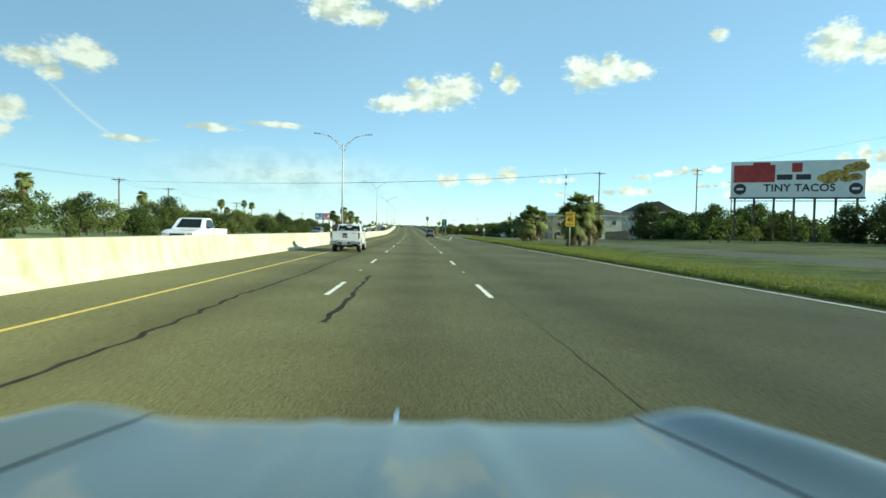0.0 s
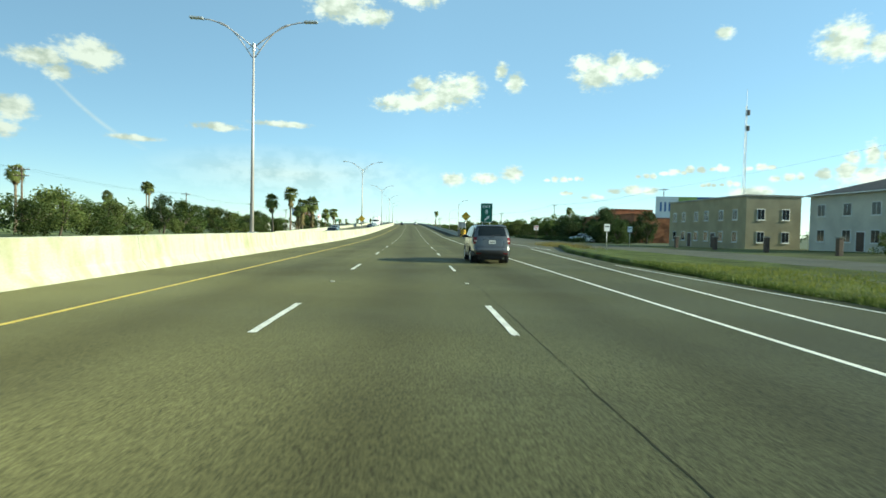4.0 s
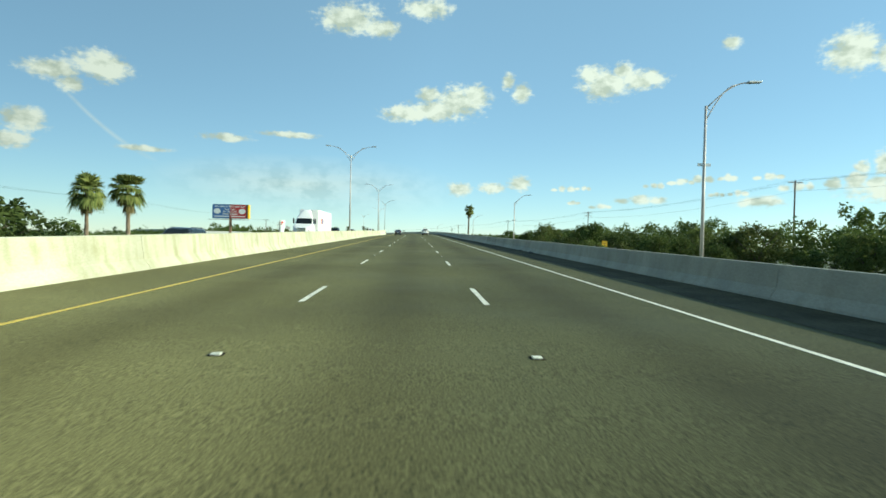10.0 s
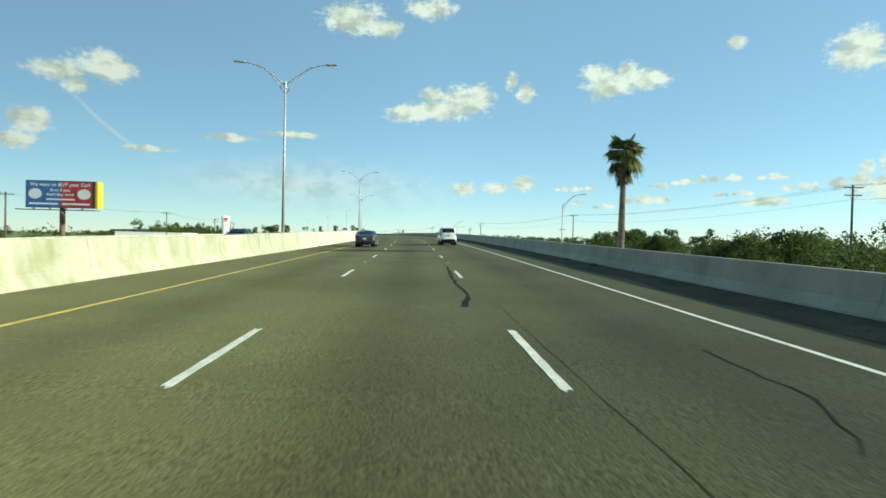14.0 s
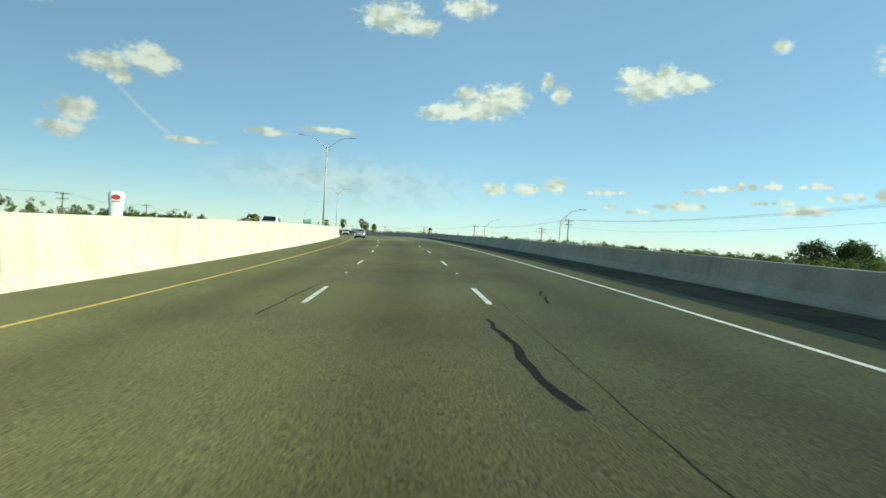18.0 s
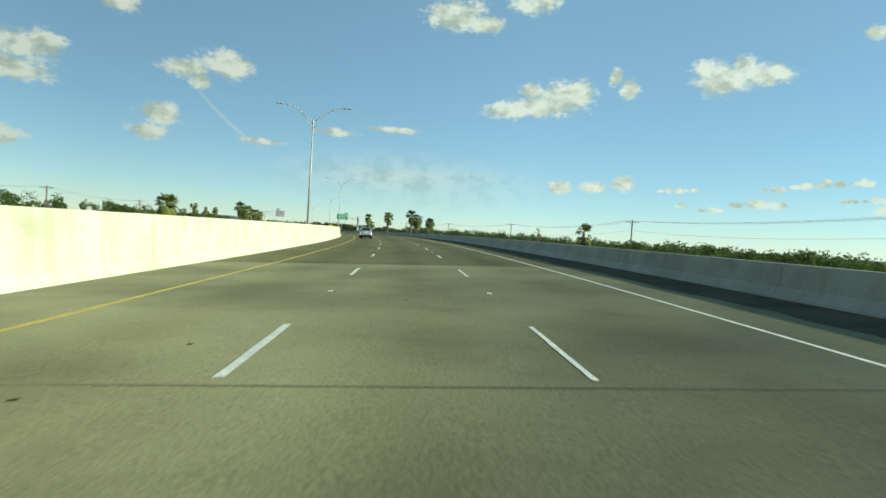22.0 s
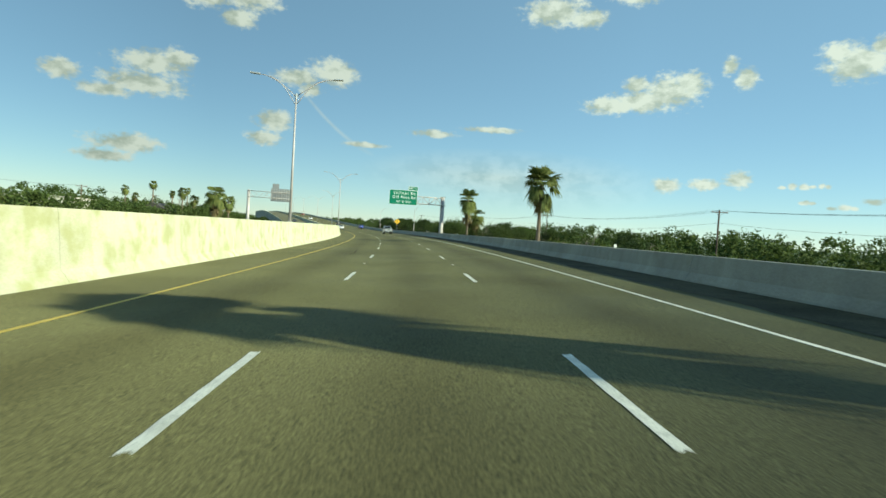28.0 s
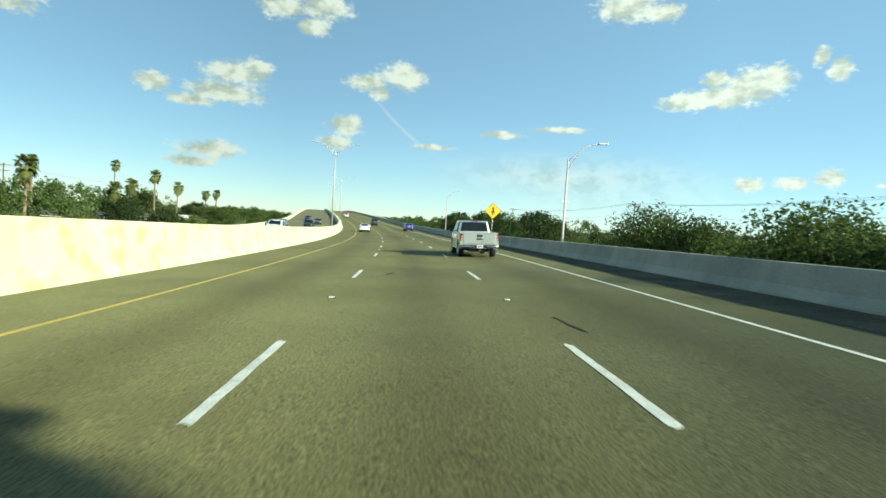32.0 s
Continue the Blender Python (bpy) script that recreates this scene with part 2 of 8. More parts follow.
sun = new("sun", bpy.data.lights.new("sun", "SUN"))
sun.data.energy, sun.data.angle, sun.data.color = SUN_STRENGTH, radians(0.6), (1.0, 0.90, 0.74)
sun.matrix_world = look((math.sin(SUN_TURN) * math.cos(SUN_HIGH) * 50, math.cos(SUN_TURN) * math.cos(SUN_HIGH) * 50, math.sin(SUN_HIGH) * 50), (0, 0, 0))

# ---- materials ----


def surface(name, base, rough=0.8, metal=0.0, vary=0.25, scale=1.0, grain=0.0, grain_scale=60.0, tint=None, bump=0.0, stain=0.0,
            stain_colour=(0.05, 0.05, 0.045), per_piece=0.0, coat=0.0, gloss=0.5, stain_from=0.56, drips=0.0):
    """A material with broad variation, fine grain, stains and relief, at real-world size."""
    m = bpy.data.materials.new(name)
    m.use_nodes = True
    n, l = m.node_tree.nodes, m.node_tree.links
    b = n["Principled BSDF"]
    b.inputs["Roughness"].default_value, b.inputs["Metallic"].default_value = rough, metal
    b.inputs["Specular IOR Level"].default_value = gloss
    b.inputs["Diffuse Roughness"].default_value = 1.0 if rough > 0.74 else 0.0
    if coat:
        b.inputs["Coat Weight"].default_value, b.inputs["Coat Roughness"].default_value = coat, 0.05
    where = n.new("ShaderNodeNewGeometry").outputs["Position"]

    def blotch(size, detail=4):
        t = n.new("ShaderNodeTexNoise")
        t.inputs["Scale"].default_value, t.inputs["Detail"].default_value = size, detail
        l.new(where, t.inputs["Vector"])
        return t.outputs[0]

    def mix(kind, f, a, c):
        x = n.new("ShaderNodeMix")
        x.data_type, x.blend_type = "RGBA", kind
        for k, v in ((0, f), (6, a), (7, c)):
            if isinstance(v, (int, float)):
                x.inputs[k].default_value = v
            elif isinstance(v, tuple):
                x.inputs[k].default_value = (*v, 1)
            else:
                l.new(v, x.inputs[k])
        return x.outputs[2]

    def ramp(f, lo, hi, a, c):
        r = n.new("ShaderNodeMapRange")
        r.inputs[1].default_value, r.inputs[2].default_value, r.inputs[3].default_value, r.inputs[4].default_value = lo, hi, a, c
        l.new(f, r.inputs[0])
        return r.outputs[0]

    dark = tuple(v * (1 - vary) for v in base)
    light = tint or tuple(min(1, v * (1 + vary)) for v in base)
    colour = mix("MIX", ramp(blotch(scale), 0.35, 0.65, 0, 1), dark, light)
    if grain:
        colour = mix("MULTIPLY", 1.0, colour, mix("MIX", ramp(blotch(grain_scale, 2), 0.3, 0.7, 0, 1), (1 - grain,) * 3, (1 + grain,) * 3))
    if stain:
        colour = mix("MIX", ramp(blotch(scale * 2.7, 6), stain_from, stain_from + 0.16, 0, stain), colour, stain_colour)
    if drips:  # rain streaks that run down the face
        tall = n.new("ShaderNodeMapping")
        tall.inputs["Scale"].default_value = (1.0, 1.0, 0.16)
        l.new(where, tall.inputs["Vector"])
        run = n.new("ShaderNodeTexNoise")
        run.inputs["Scale"].default_value, run.inputs["Detail"].default_value = 2.3, 5
        l.new(tall.outputs[0], run.inputs["Vector"])
        colour = mix("MIX", ramp(run.outputs[0], 0.47, 0.66, 0, drips), colour, stain_colour)
    if per_piece:
        rnd = n.new("ShaderNodeObjectInfo").outputs["Random"]
        colour = mix("MULTIPLY", 1.0, colour, mix("MIX", rnd, (1 - per_piece,) * 3, (1 + per_piece,) * 3))
    l.new(colour, b.inputs["Base Color"])
    if bump:
        k = n.new("ShaderNodeBump")
        k.inputs["Strength"].default_value, k.inputs["Distance"].default_value = bump, 0.02
        l.new(blotch(grain_scale, 3), k.inputs["Height"])
        l.new(k.outputs[0], b.inputs["Normal"])
    l.new(ramp(blotch(scale * 1.7), 0.3, 0.7, max(0.02, rough - 0.08), min(1, rough + 0.08)), b.inputs["Roughness"])
    return m


def plain(name, base, rough=0.5, metal=0.0):
    m = bpy.data.materials.new(name)
    m.use_nodes = True
    b = m.node_tree.nodes["Principled BSDF"]
    b.inputs["Base Color"].default_value = (*base, 1)
    b.inputs["Roughness"].default_value, b.inputs["Metallic"].default_value = rough, metal
    return m


def foliage(name, a, b, through_light=0.38):
    """Leaves: two greens mixed leaf by leaf, with some light shining through."""
    m = bpy.data.materials.new(name)
    m.use_nodes = True
    n, l = m.node_tree.nodes, m.node_tree.links
    p = n["Principled BSDF"]
    p.inputs["Roughness"].default_value = 0.7
    p.inputs["Specular IOR Level"].default_value = 0.2
    island = n.new("ShaderNodeNewGeometry").outputs["Random Per Island"]
    one = n.new("ShaderNodeObjectInfo").outputs["Random"]
    x = n.new("ShaderNodeMix")
    x.data_type = "RGBA"
    x.inputs[6].default_value, x.inputs[7].default_value = (*a, 1), (*b, 1)
    l.new(island, x.inputs[0])
    y = n.new("ShaderNodeMix")
    y.data_type, y.blend_type = "RGBA", "MULTIPLY"
    y.inputs[0].default_value = 1.0
    r = n.new("ShaderNodeMapRange")
    r.inputs[3].default_value, r.inputs[4].default_value = 0.7, 1.3
    l.new(one, r.inputs[0])
    l.new(x.outputs[2], y.inputs[6]), l.new(r.outputs[0], y.inputs[7])
    l.new(y.outputs[2], p.inputs["Base Color"])
    t = n.new("ShaderNodeBsdfTranslucent")
    l.new(y.outputs[2], t.inputs["Color"])
    s = n.new("ShaderNodeMixShader")
    s.inputs[0].default_value = through_light
    l.new(p.outputs[0], s.inputs[1]), l.new(t.outputs[0], s.inputs[2])
    l.new(s.outputs[0], n["Material Output"].inputs["Surface"])
    return m


ASPHALT = surface("asphalt", (0.103, 0.099, 0.044), 0.8, vary=0.16, scale=0.16, grain=0.7, grain_scale=42, bump=0.3, stain=0.3, stain_colour=(0.062, 0.057, 0.029), gloss=0.16)
OLD_ASPHALT = surface("old asphalt", (0.098, 0.093, 0.050), 0.8, vary=0.2, scale=0.2, grain=0.3, grain_scale=30, bump=0.4, gloss=0.3)


def lane_wear(m, depth):
    """Darkens the oily middle of each lane, unevenly along it."""
    n, l = m.node_tree.nodes, m.node_tree.links
    base = n["Principled BSDF"].inputs["Base Color"]
    colour = base.links[0].from_socket
    off = n.new("ShaderNodeAttribute")
    off.attribute_name = "across"

    def calc(op, a, b=0.0):
        k = n.new("ShaderNodeMath")
        k.operation = op
        for i, v in enumerate((a, b)):
            if isinstance(v, (int, float)):
                k.inputs[i].default_value = v
            else:
                l.new(v, k.inputs[i])
        return k.outputs[0]

    x = off.outputs["Fac"]
    wave = calc("POWER", calc("MULTIPLY", calc("ADD", calc("COSINE", calc("MULTIPLY", x, 1.7168)), 1.0), 0.5), 2.5)
    wave = calc("MULTIPLY", wave, calc("LESS_THAN", calc("ABSOLUTE", x), 5.3))
    patchy = n.new("ShaderNodeTexNoise")
    patchy.inputs["Scale"].default_value, patchy.inputs["Detail"].default_value = 0.35, 6
    l.new(n.new("ShaderNodeNewGeometry").outputs["Position"], patchy.inputs["Vector"])
    mixer = n.new("ShaderNodeMix")
    mixer.data_type, mixer.blend_type = "RGBA", "MULTIPLY"
    mixer.inputs[7].default_value = (depth, depth * 0.98, depth * 0.95, 1)
    l.new(calc("MULTIPLY", wave, calc("ADD", patchy.outputs[0], 0.3)), mixer.inputs[0])
    l.new(colour, mixer.inputs[6])
    l.new(mixer.outputs[2], base)


lane_wear(ASPHALT, 0.70)
CONCRETE_DECK = surface("bridge concrete", (0.150, 0.147, 0.082), 0.9, vary=0.22, scale=0.3, grain=0.25, grain_scale=30, bump=0.15, stain=0.4, stain_colour=(0.10, 0.096, 0.058), gloss=0.2)
lane_wear(CONCRETE_DECK, 0.86)
BARRIER = surface("barrier concrete", (0.47, 0.46, 0.35), 0.9, vary=0.14, scale=0.42, grain=0.12, grain_scale=20, bump=0.3, stain=0.45, stain_colour=(0.28, 0.275, 0.14), stain_from=0.53, drips=0.5)
# barrier concrete darkened for the edge barrier, whose shaded side is put into the colour
SHADED_BARRIER = surface("shaded edge barrier concrete", (0.345, 0.34, 0.285), 0.9, vary=0.16, scale=0.42, grain=0.12, grain_scale=20, bump=0.3, stain=0.45, stain_colour=(0.23, 0.225, 0.16), stain_from=0.56, drips=0.3)
WORN_BARRIER = surface("worn barrier concrete", (0.48, 0.47, 0.345), 0.9, vary=0.12, scale=0.55, grain=0.10, grain_scale=20, bump=0.3, stain=0.75, stain_colour=(0.33, 0.335, 0.15), stain_from=0.50, drips=0.25)
TALL_BARRIER = surface("tall barrier concrete", (0.53, 0.52, 0.42), 0.9, vary=0.10, scale=0.42, grain=0.10, grain_scale=20, bump=0.3, stain=0.4, stain_colour=(0.36, 0.34, 0.17), stain_from=0.57, drips=0.3)
WALL_CONCRETE = surface("wall concrete", (0.36, 0.35, 0.30), 0.9, vary=0.2, scale=0.4, grain=0.1, grain_scale=20, bump=0.3, stain=0.4, stain_colour=(0.2, 0.19, 0.16))
WHITE_LINE = surface("white road paint", (0.66, 0.65, 0.55), 0.7, vary=0.12, scale=3, grain=0.25, grain_scale=45, stain=0.3, stain_colour=(0.2, 0.2, 0.17))
YELLOW_LINE = surface("yellow road paint", (0.56, 0.41, 0.08), 0.7, vary=0.12, scale=3, grain=0.2, grain_scale=45, stain=0.3, stain_colour=(0.2, 0.14, 0.05))
JOINT = surface("pavement joint", (0.040, 0.039, 0.024), 0.9, vary=0.3, scale=3, gloss=0.1)
TAR = surface("crack sealant", (0.020, 0.019, 0.014), 0.9, vary=0.3, scale=4, gloss=0.1)
GRASS_GROUND = surface("grassy ground", (0.075, 0.10, 0.03), 0.95, vary=0.35, scale=0.09, grain=0.3, grain_scale=8, stain=0.5, stain_colour=(0.14, 0.12, 0.06), bump=0.6)
DIRT = surface("dry kerb soil", (0.20, 0.18, 0.13), 0.95, vary=0.3, scale=0.8, grain=0.3, grain_scale=14, bump=0.6)
GALVANISED = surface("galvanised steel", (0.55, 0.55, 0.53), 0.45, metal=0.6, vary=0.12, scale=1.5)
POLE_STEEL = surface("pole steel", (0.48, 0.44, 0.42), 0.55, metal=0.2, vary=0.1, scale=1.0)
WEATHERED_WOOD = surface("weathered pole wood", (0.14, 0.10, 0.07), 0.9, vary=0.3, scale=1.2, grain=0.3, grain_scale=14)
BLACK = plain("black rubber", (0.015, 0.015, 0.015), 0.7)
DARK = plain("dark fittings", (0.03, 0.03, 0.032), 0.5)

# ---- building helpers ----


def mesh_of(name, verts, faces, material, smooth=False):
    me = bpy.data.meshes.new(name)
    me.from_pydata([tuple(v) for v in verts], [], faces)
    me.update()
    for mt in (material if isinstance(material, (list, tuple)) else [material]):
        me.materials.append(mt)
    if smooth:
        me.polygons.foreach_set("use_smooth", [True] * len(me.polygons))
    return me


def link_mesh(name, me, parent=None, label="", m=None):
    ob = new(name, me)
    if parent is not None:
        ob.parent = parent
    if m is not None:
        ob.matrix_basis = m
    if label:
        ob["label"] = label
    return ob


def part(name, bm, material, parent=None, label="", smooth=False, m=None):
    """Links a bmesh as one mesh object under a thing or a part."""
    me = bpy.data.meshes.new(name)
    bm.normal_update()
    bm.to_mesh(me)
    bm.free()
    for mt in (material if isinstance(material, (list, tuple)) else [material]):
        me.materials.append(mt)
    if smooth:
        me.polygons.foreach_set("use_smooth", [True] * len(me.polygons))
    return link_mesh(name, me, parent, label, m)


def crisp(bm, degrees=32):
    """Rounds the shading but keeps edges sharper than this crisp."""
    bm.normal_update()
    for f in bm.faces:
        f.smooth = True
    for e in bm.edges:
        if len(e.link_faces) == 2 and e.calc_face_angle(0) > radians(degrees):
            e.smooth = False
    return bm


def pipe(bm, points, r, sides=6):
    """One continuous round bar through the points."""
    points = [Vector(p) for p in points]
    rings = []
    for i, p in enumerate(points):
        way = (points[min(i + 1, len(points) - 1)] - points[max(i - 1, 0)]).normalized()
        q = way.to_track_quat("Z", "Y")
        rings.append([bm.verts.new(p + q @ Vector((r * math.cos(6.2832 * k / sides), r * math.sin(6.2832 * k / sides), 0))) for k in range(sides)])
    for a, b in zip(rings, rings[1:]):
        for k in range(sides):
            bm.faces.new((a[k], a[(k + 1) % sides], b[(k + 1) % sides], b[k]))
    bm.faces.new(list(reversed(rings[0])))
    bm.faces.new(rings[-1])
    return bm


def thing(name, m, label, category, group="", kind=""):
    ob = new(name)
    ob.empty_display_size = 0.3
    ob.matrix_basis = m
    return tagged(ob, label, category, group, kind)


def box(bm, x0, x1, y0, y1, z0, z1, bevel=0.0, m=None):
    """Adds a box, with its edges rounded if bevel is given."""
    made = bmesh.ops.create_cube(bm, size=1.0)["verts"]
    t = Matrix.Translation(((x0 + x1) / 2, (y0 + y1) / 2, (z0 + z1) / 2)) @ Matrix.Diagonal((x1 - x0, y1 - y0, z1 - z0, 1))
    bmesh.ops.transform(bm, matrix=(m @ t) if m is not None else t, verts=made)
    if bevel:
        edges = list({e for v in made for e in v.link_edges})
        bmesh.ops.bevel(bm, geom=edges, offset=bevel, segments=2, affect="EDGES", profile=0.6)
    return bm


def tube(bm, a, b, r0, r1=None, sides=8, caps=True):
    """Adds a tapered round bar from a to b."""
    a, b = Vector(a), Vector(b)
    way = b - a
    m = Matrix.Translation((a + b) / 2) @ way.to_track_quat("Z", "Y").to_matrix().to_4x4()
    bmesh.ops.create_cone(bm, cap_ends=caps, segments=sides, radius1=r0, radius2=r0 if r1 is None else r1, depth=way.length, matrix=m)
    return bm


def sweep(name, s0, s1, section, material, parent=None, step=4.0, closed=True, caps=True, smooth=False, label=""):
    """Sweeps a section along the road: section(s) gives its points as (offset, height over the surface or None, height over the ground)."""
    count = max(2, int(round((s1 - s0) / step)) + 1)
    verts, faces = [], []
    for s in np.linspace(s0, s1, count):
        pts = section(float(s))
        for p in pts:
            if len(p) == 2:
                verts.append(road(s, p[0], p[1]))
            else:
                verts.append(site(s, p[0], p[2]))
    k = len(pts)
    for i in range(count - 1):
        for j in range(k if closed else k - 1):
            a, b = i * k + j, i * k + (j + 1) % k
            faces.append((a, b, b + k, a + k))
    if closed and caps:
        faces.append(tuple(range(k)))
        faces.append(tuple(reversed(range((count - 1) * k, count * k))))
    me = mesh_of(name, verts, faces, material, smooth)
    across = me.attributes.new("across", "FLOAT", "POINT")  # offset from the middle lane, for lane wear
    across.data.foreach_set("value", [p[0] for s in np.linspace(s0, s1, count) for p in section(float(s))])
    return link_mesh(name, me, parent, label)

# ---- ground, carriageways, barriers ----
MEDIAN_TOP = [(-400, 1.08), (385, 1.08), (490, 1.76), (825, 1.80), (860, 1.45), (930, 1.08), (3500, 1.08)]
OPPOSITE_UP = [(-400, 0.0), (120, 0.0), (190, -0.5), (370, -0.5), (400, 0.0), (490, 0.75), (825, 0.75), (930, 0.0), (3500, 0.0)]
FACE, BACK = -8.05, -9.35
RIGHT_FACE = 8.55
BARRIER_START = 206.0


def opp(s):
    return float(table(s, OPPOSITE_UP))



n = 60
gv = [(-4800 + 9600 * i / n, -3400 + 8600 * j / n, GROUND) for j in range(n + 1) for i in range(n + 1)]
gf = [(j * (n + 1) + i, j * (n + 1) + i + 1, (j + 1) * (n + 1) + i + 1, (j + 1) * (n + 1) + i) for j in range(n) for i in range(n)]
ground = tagged(link_mesh("ground", mesh_of("ground", gv, gf, GRASS_GROUND)), "flat green and tan coastal grassland around the highway", "ground", kind="structure")


def right_edge(s):
    return float(table(s, [(-400, 10.35), (150, 10.35), (172, 8.3), (206, 9.0), (3500, 9.0)]))


def deck(s):
    r = right_edge(s)
    return [(-9.4, 0.0), (-4.0, 0.0), (0.0, 0.0), (4.0, 0.0), (r, 0.0), (r + 0.02, 0, -0.3), (-9.4, 0, -0.3)]


highway = tagged(sweep("road", -300, 1700, deck, ASPHALT, step=4), "grey asphalt highway carriageway with three marked lanes", "road", kind="structure")
opposite = tagged(sweep("road_opposite", -300, 1700, lambda s: [(-23.0, opp(s)), (-16, opp(s)), (-9.41, opp(s)), (-9.41, 0, -0.3), (-23.2, 0, -0.3)], OLD_ASPHALT, step=6),
                  "grey asphalt carriageway for oncoming traffic beyond the median barrier", "road", kind="structure")
# concrete bridge deck on the crest
deck_slab = sweep("bridge_deck", 536.5, 591.0, lambda s: [(FACE, 0.006), (-4, 0.006), (0, 0.006), (4, 0.006), (RIGHT_FACE, 0.006), (RIGHT_FACE, -0.05), (FACE, -0.05)],
                  CONCRETE_DECK, highway, step=4, label="pale worn concrete bridge deck with tined surface")


def median(s):
    h = float(table(s, MEDIAN_TOP))
    return [(FACE, 0.0), (FACE - 0.03, 0.08), (FACE - 0.22, 0.33), (FACE - 0.33, h), (BACK + 0.33, h), (BACK + 0.22, 0.33 + opp(s)), (BACK, opp(s)), (BACK, -0.2), (FACE, -0.2)]


def right_wall(s):
    return [(RIGHT_FACE, 0.0), (RIGHT_FACE + 0.02, 0.08), (RIGHT_FACE + 0.16, 0.30), (RIGHT_FACE + 0.24, 0.84), (RIGHT_FACE + 0.44, 0.84), (RIGHT_FACE + 0.47, -0.3), (RIGHT_FACE, -0.3)]


def left_wall(s):
    o = opp(s)
    return [(-23.0, o), (-23.16, o + 0.3), (-23.24, o + 0.84), (-23.44, o + 0.84), (-23.47, o - 0.3), (-23.0, o - 0.3)]


# cast in lengths with open joints between them
median_barrier = tagged(new("barrier_median"), "tall pale concrete median barrier with weather stains", "barrier", kind="structure")
CAST = 9.14
for k in range(-8, 116):
    s = k * CAST + 1.6
    sweep("barrier_length", s, s + CAST - 0.02, median, BARRIER if s < 395 else (TALL_BARRIER if s < 690 else WORN_BARRIER), median_barrier, step=4.6)
sweep("barrier_far_length", 116 * CAST + 1.6, 1700, median, WORN_BARRIER, median_barrier, step=12)
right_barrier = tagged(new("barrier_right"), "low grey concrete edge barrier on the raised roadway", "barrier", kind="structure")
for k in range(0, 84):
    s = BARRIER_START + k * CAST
    sweep("barrier_length", s, s + CAST - 0.02, right_wall, SHADED_BARRIER, right_barrier, step=4.6)
sweep("barrier_far_length", BARRIER_START + 84 * CAST, 1700, right_wall, SHADED_BARRIER, right_barrier, step=12)
left_barrier = tagged(sweep("barrier_left", 200, 1700, left_wall, BARRIER, step=8), "low concrete edge barrier of the far carriageway", "barrier", kind="structure")
# retaining walls and slopes under the raised roadway
tagged(sweep("retaining_wall_right", BARRIER_START, 1700, lambda s: [(9.02, -0.1), (9.25, -0.1), (9.32, 0, -0.3), (9.02, 0, -0.3)], WALL_CONCRETE, step=8),
       "plain concrete retaining wall below the edge barrier", "retaining wall", kind="structure")
tagged(sweep("retaining_wall_left", 200, 1700, lambda s: [(-23.2, opp(s) - 0.1), (-23.45, opp(s) - 0.1), (-23.5, 0, -0.3), (-23.2, 0, -0.3)], WALL_CONCRETE, step=8),
       "plain concrete retaining wall below the far edge barrier", "retaining wall", kind="structure")


def stripe(name, s0, s1, lat, width, material, parent, h=0.006, step=4.0, lat2=None):
    """A painted line that lies on the road."""
    b = lat if lat2 is None else lat2
    mid = lambda s: lat + (b - lat) * (s - s0) / (s1 - s0)
    return sweep(name, s0, s1, lambda s: [(mid(s) - width / 2, h), (mid(s) + width / 2, h), (mid(s) + width / 2, h - 0.004), (mid(s) - width / 2, h - 0.004)], material, parent, step)


def dash(s, lat, wide, h, seed):
    """A painted dash with chipped ends and sides."""
    g = random.Random(seed)
    a, b = s + g.uniform(-0.04, 0.04), s + 3.048 + g.uniform(-0.04, 0.04)
    w = wide / 2
    ring = [(a + g.uniform(-0.05, 0.05), lat + w * f) for f in (-1, -0.4, 0.2, 1)]
    ring += [(a + (b - a) * k / 9, lat + w + g.uniform(-0.008, 0.004)) for k in range(1, 9)]
    ring += [(b + g.uniform(-0.07, 0.05), lat + w * f) for f in (1, 0.5, -0.1, -1)]
    ring += [(b - (b - a) * k / 9, lat - w + g.uniform(-0.004, 0.008)) for k in range(1, 9)]
    return link_mesh("lane_dash", mesh_of("lane_dash", [road(p, q, h) for p, q in ring], [tuple(range(len(ring)))], WHITE_LINE), highway)


DASH0 = 12.46  # the first dash begins here
for k in range(-2, 86):
    s = DASH0 + 12.192 * k
    on_deck = 0.011 if 533 < s < 591 else 0.006
    dash(s, -1.83, 0.12, on_deck, 2 * k)
    if s > -20:
        dash(s, 1.83, 0.12 if on_deck < 0.01 else 0.08, on_deck, 2 * k + 1)
far = []
for k in range(86, 130):
    s = DASH0 + 12.192 * k
    for lat in (-1.83, 1.83):
        far.append((s, lat))
fv, ff = [], []
for s, lat in far:
    i = len(fv)
    fv += [road(s, lat - .07, .008), road(s, lat + .07, .008), road(s + 3, lat + .07, .008), road(s + 3, lat - .07, .008)]
    ff.append((i, i + 1, i + 2, i + 3))
tagged(link_mesh("far_lane_dashes", mesh_of("far_lane_dashes", fv, ff, WHITE_LINE), highway), kind="stuff")
stripe("yellow_edge_line", -300, 536, -5.40, 0.10, YELLOW_LINE, highway)
stripe("yellow_edge_line", 536, 591, -5.40, 0.11, YELLOW_LINE, highway, 0.011)
stripe("yellow_edge_line", 591, 1690, -5.40, 0.10, YELLOW_LINE, highway)
stripe("white_edge_line", 90, 536, 5.50, 0.11, WHITE_LINE, highway)
stripe("white_edge_line", 536, 591, 5.45, 0.09, WHITE_LINE, highway, 0.011)
stripe("white_edge_line", 591, 1690, 5.45, 0.11, WHITE_LINE, highway)
stripe("white_edge_line", -300, 128, 9.75, 0.09, WHITE_LINE, highway)
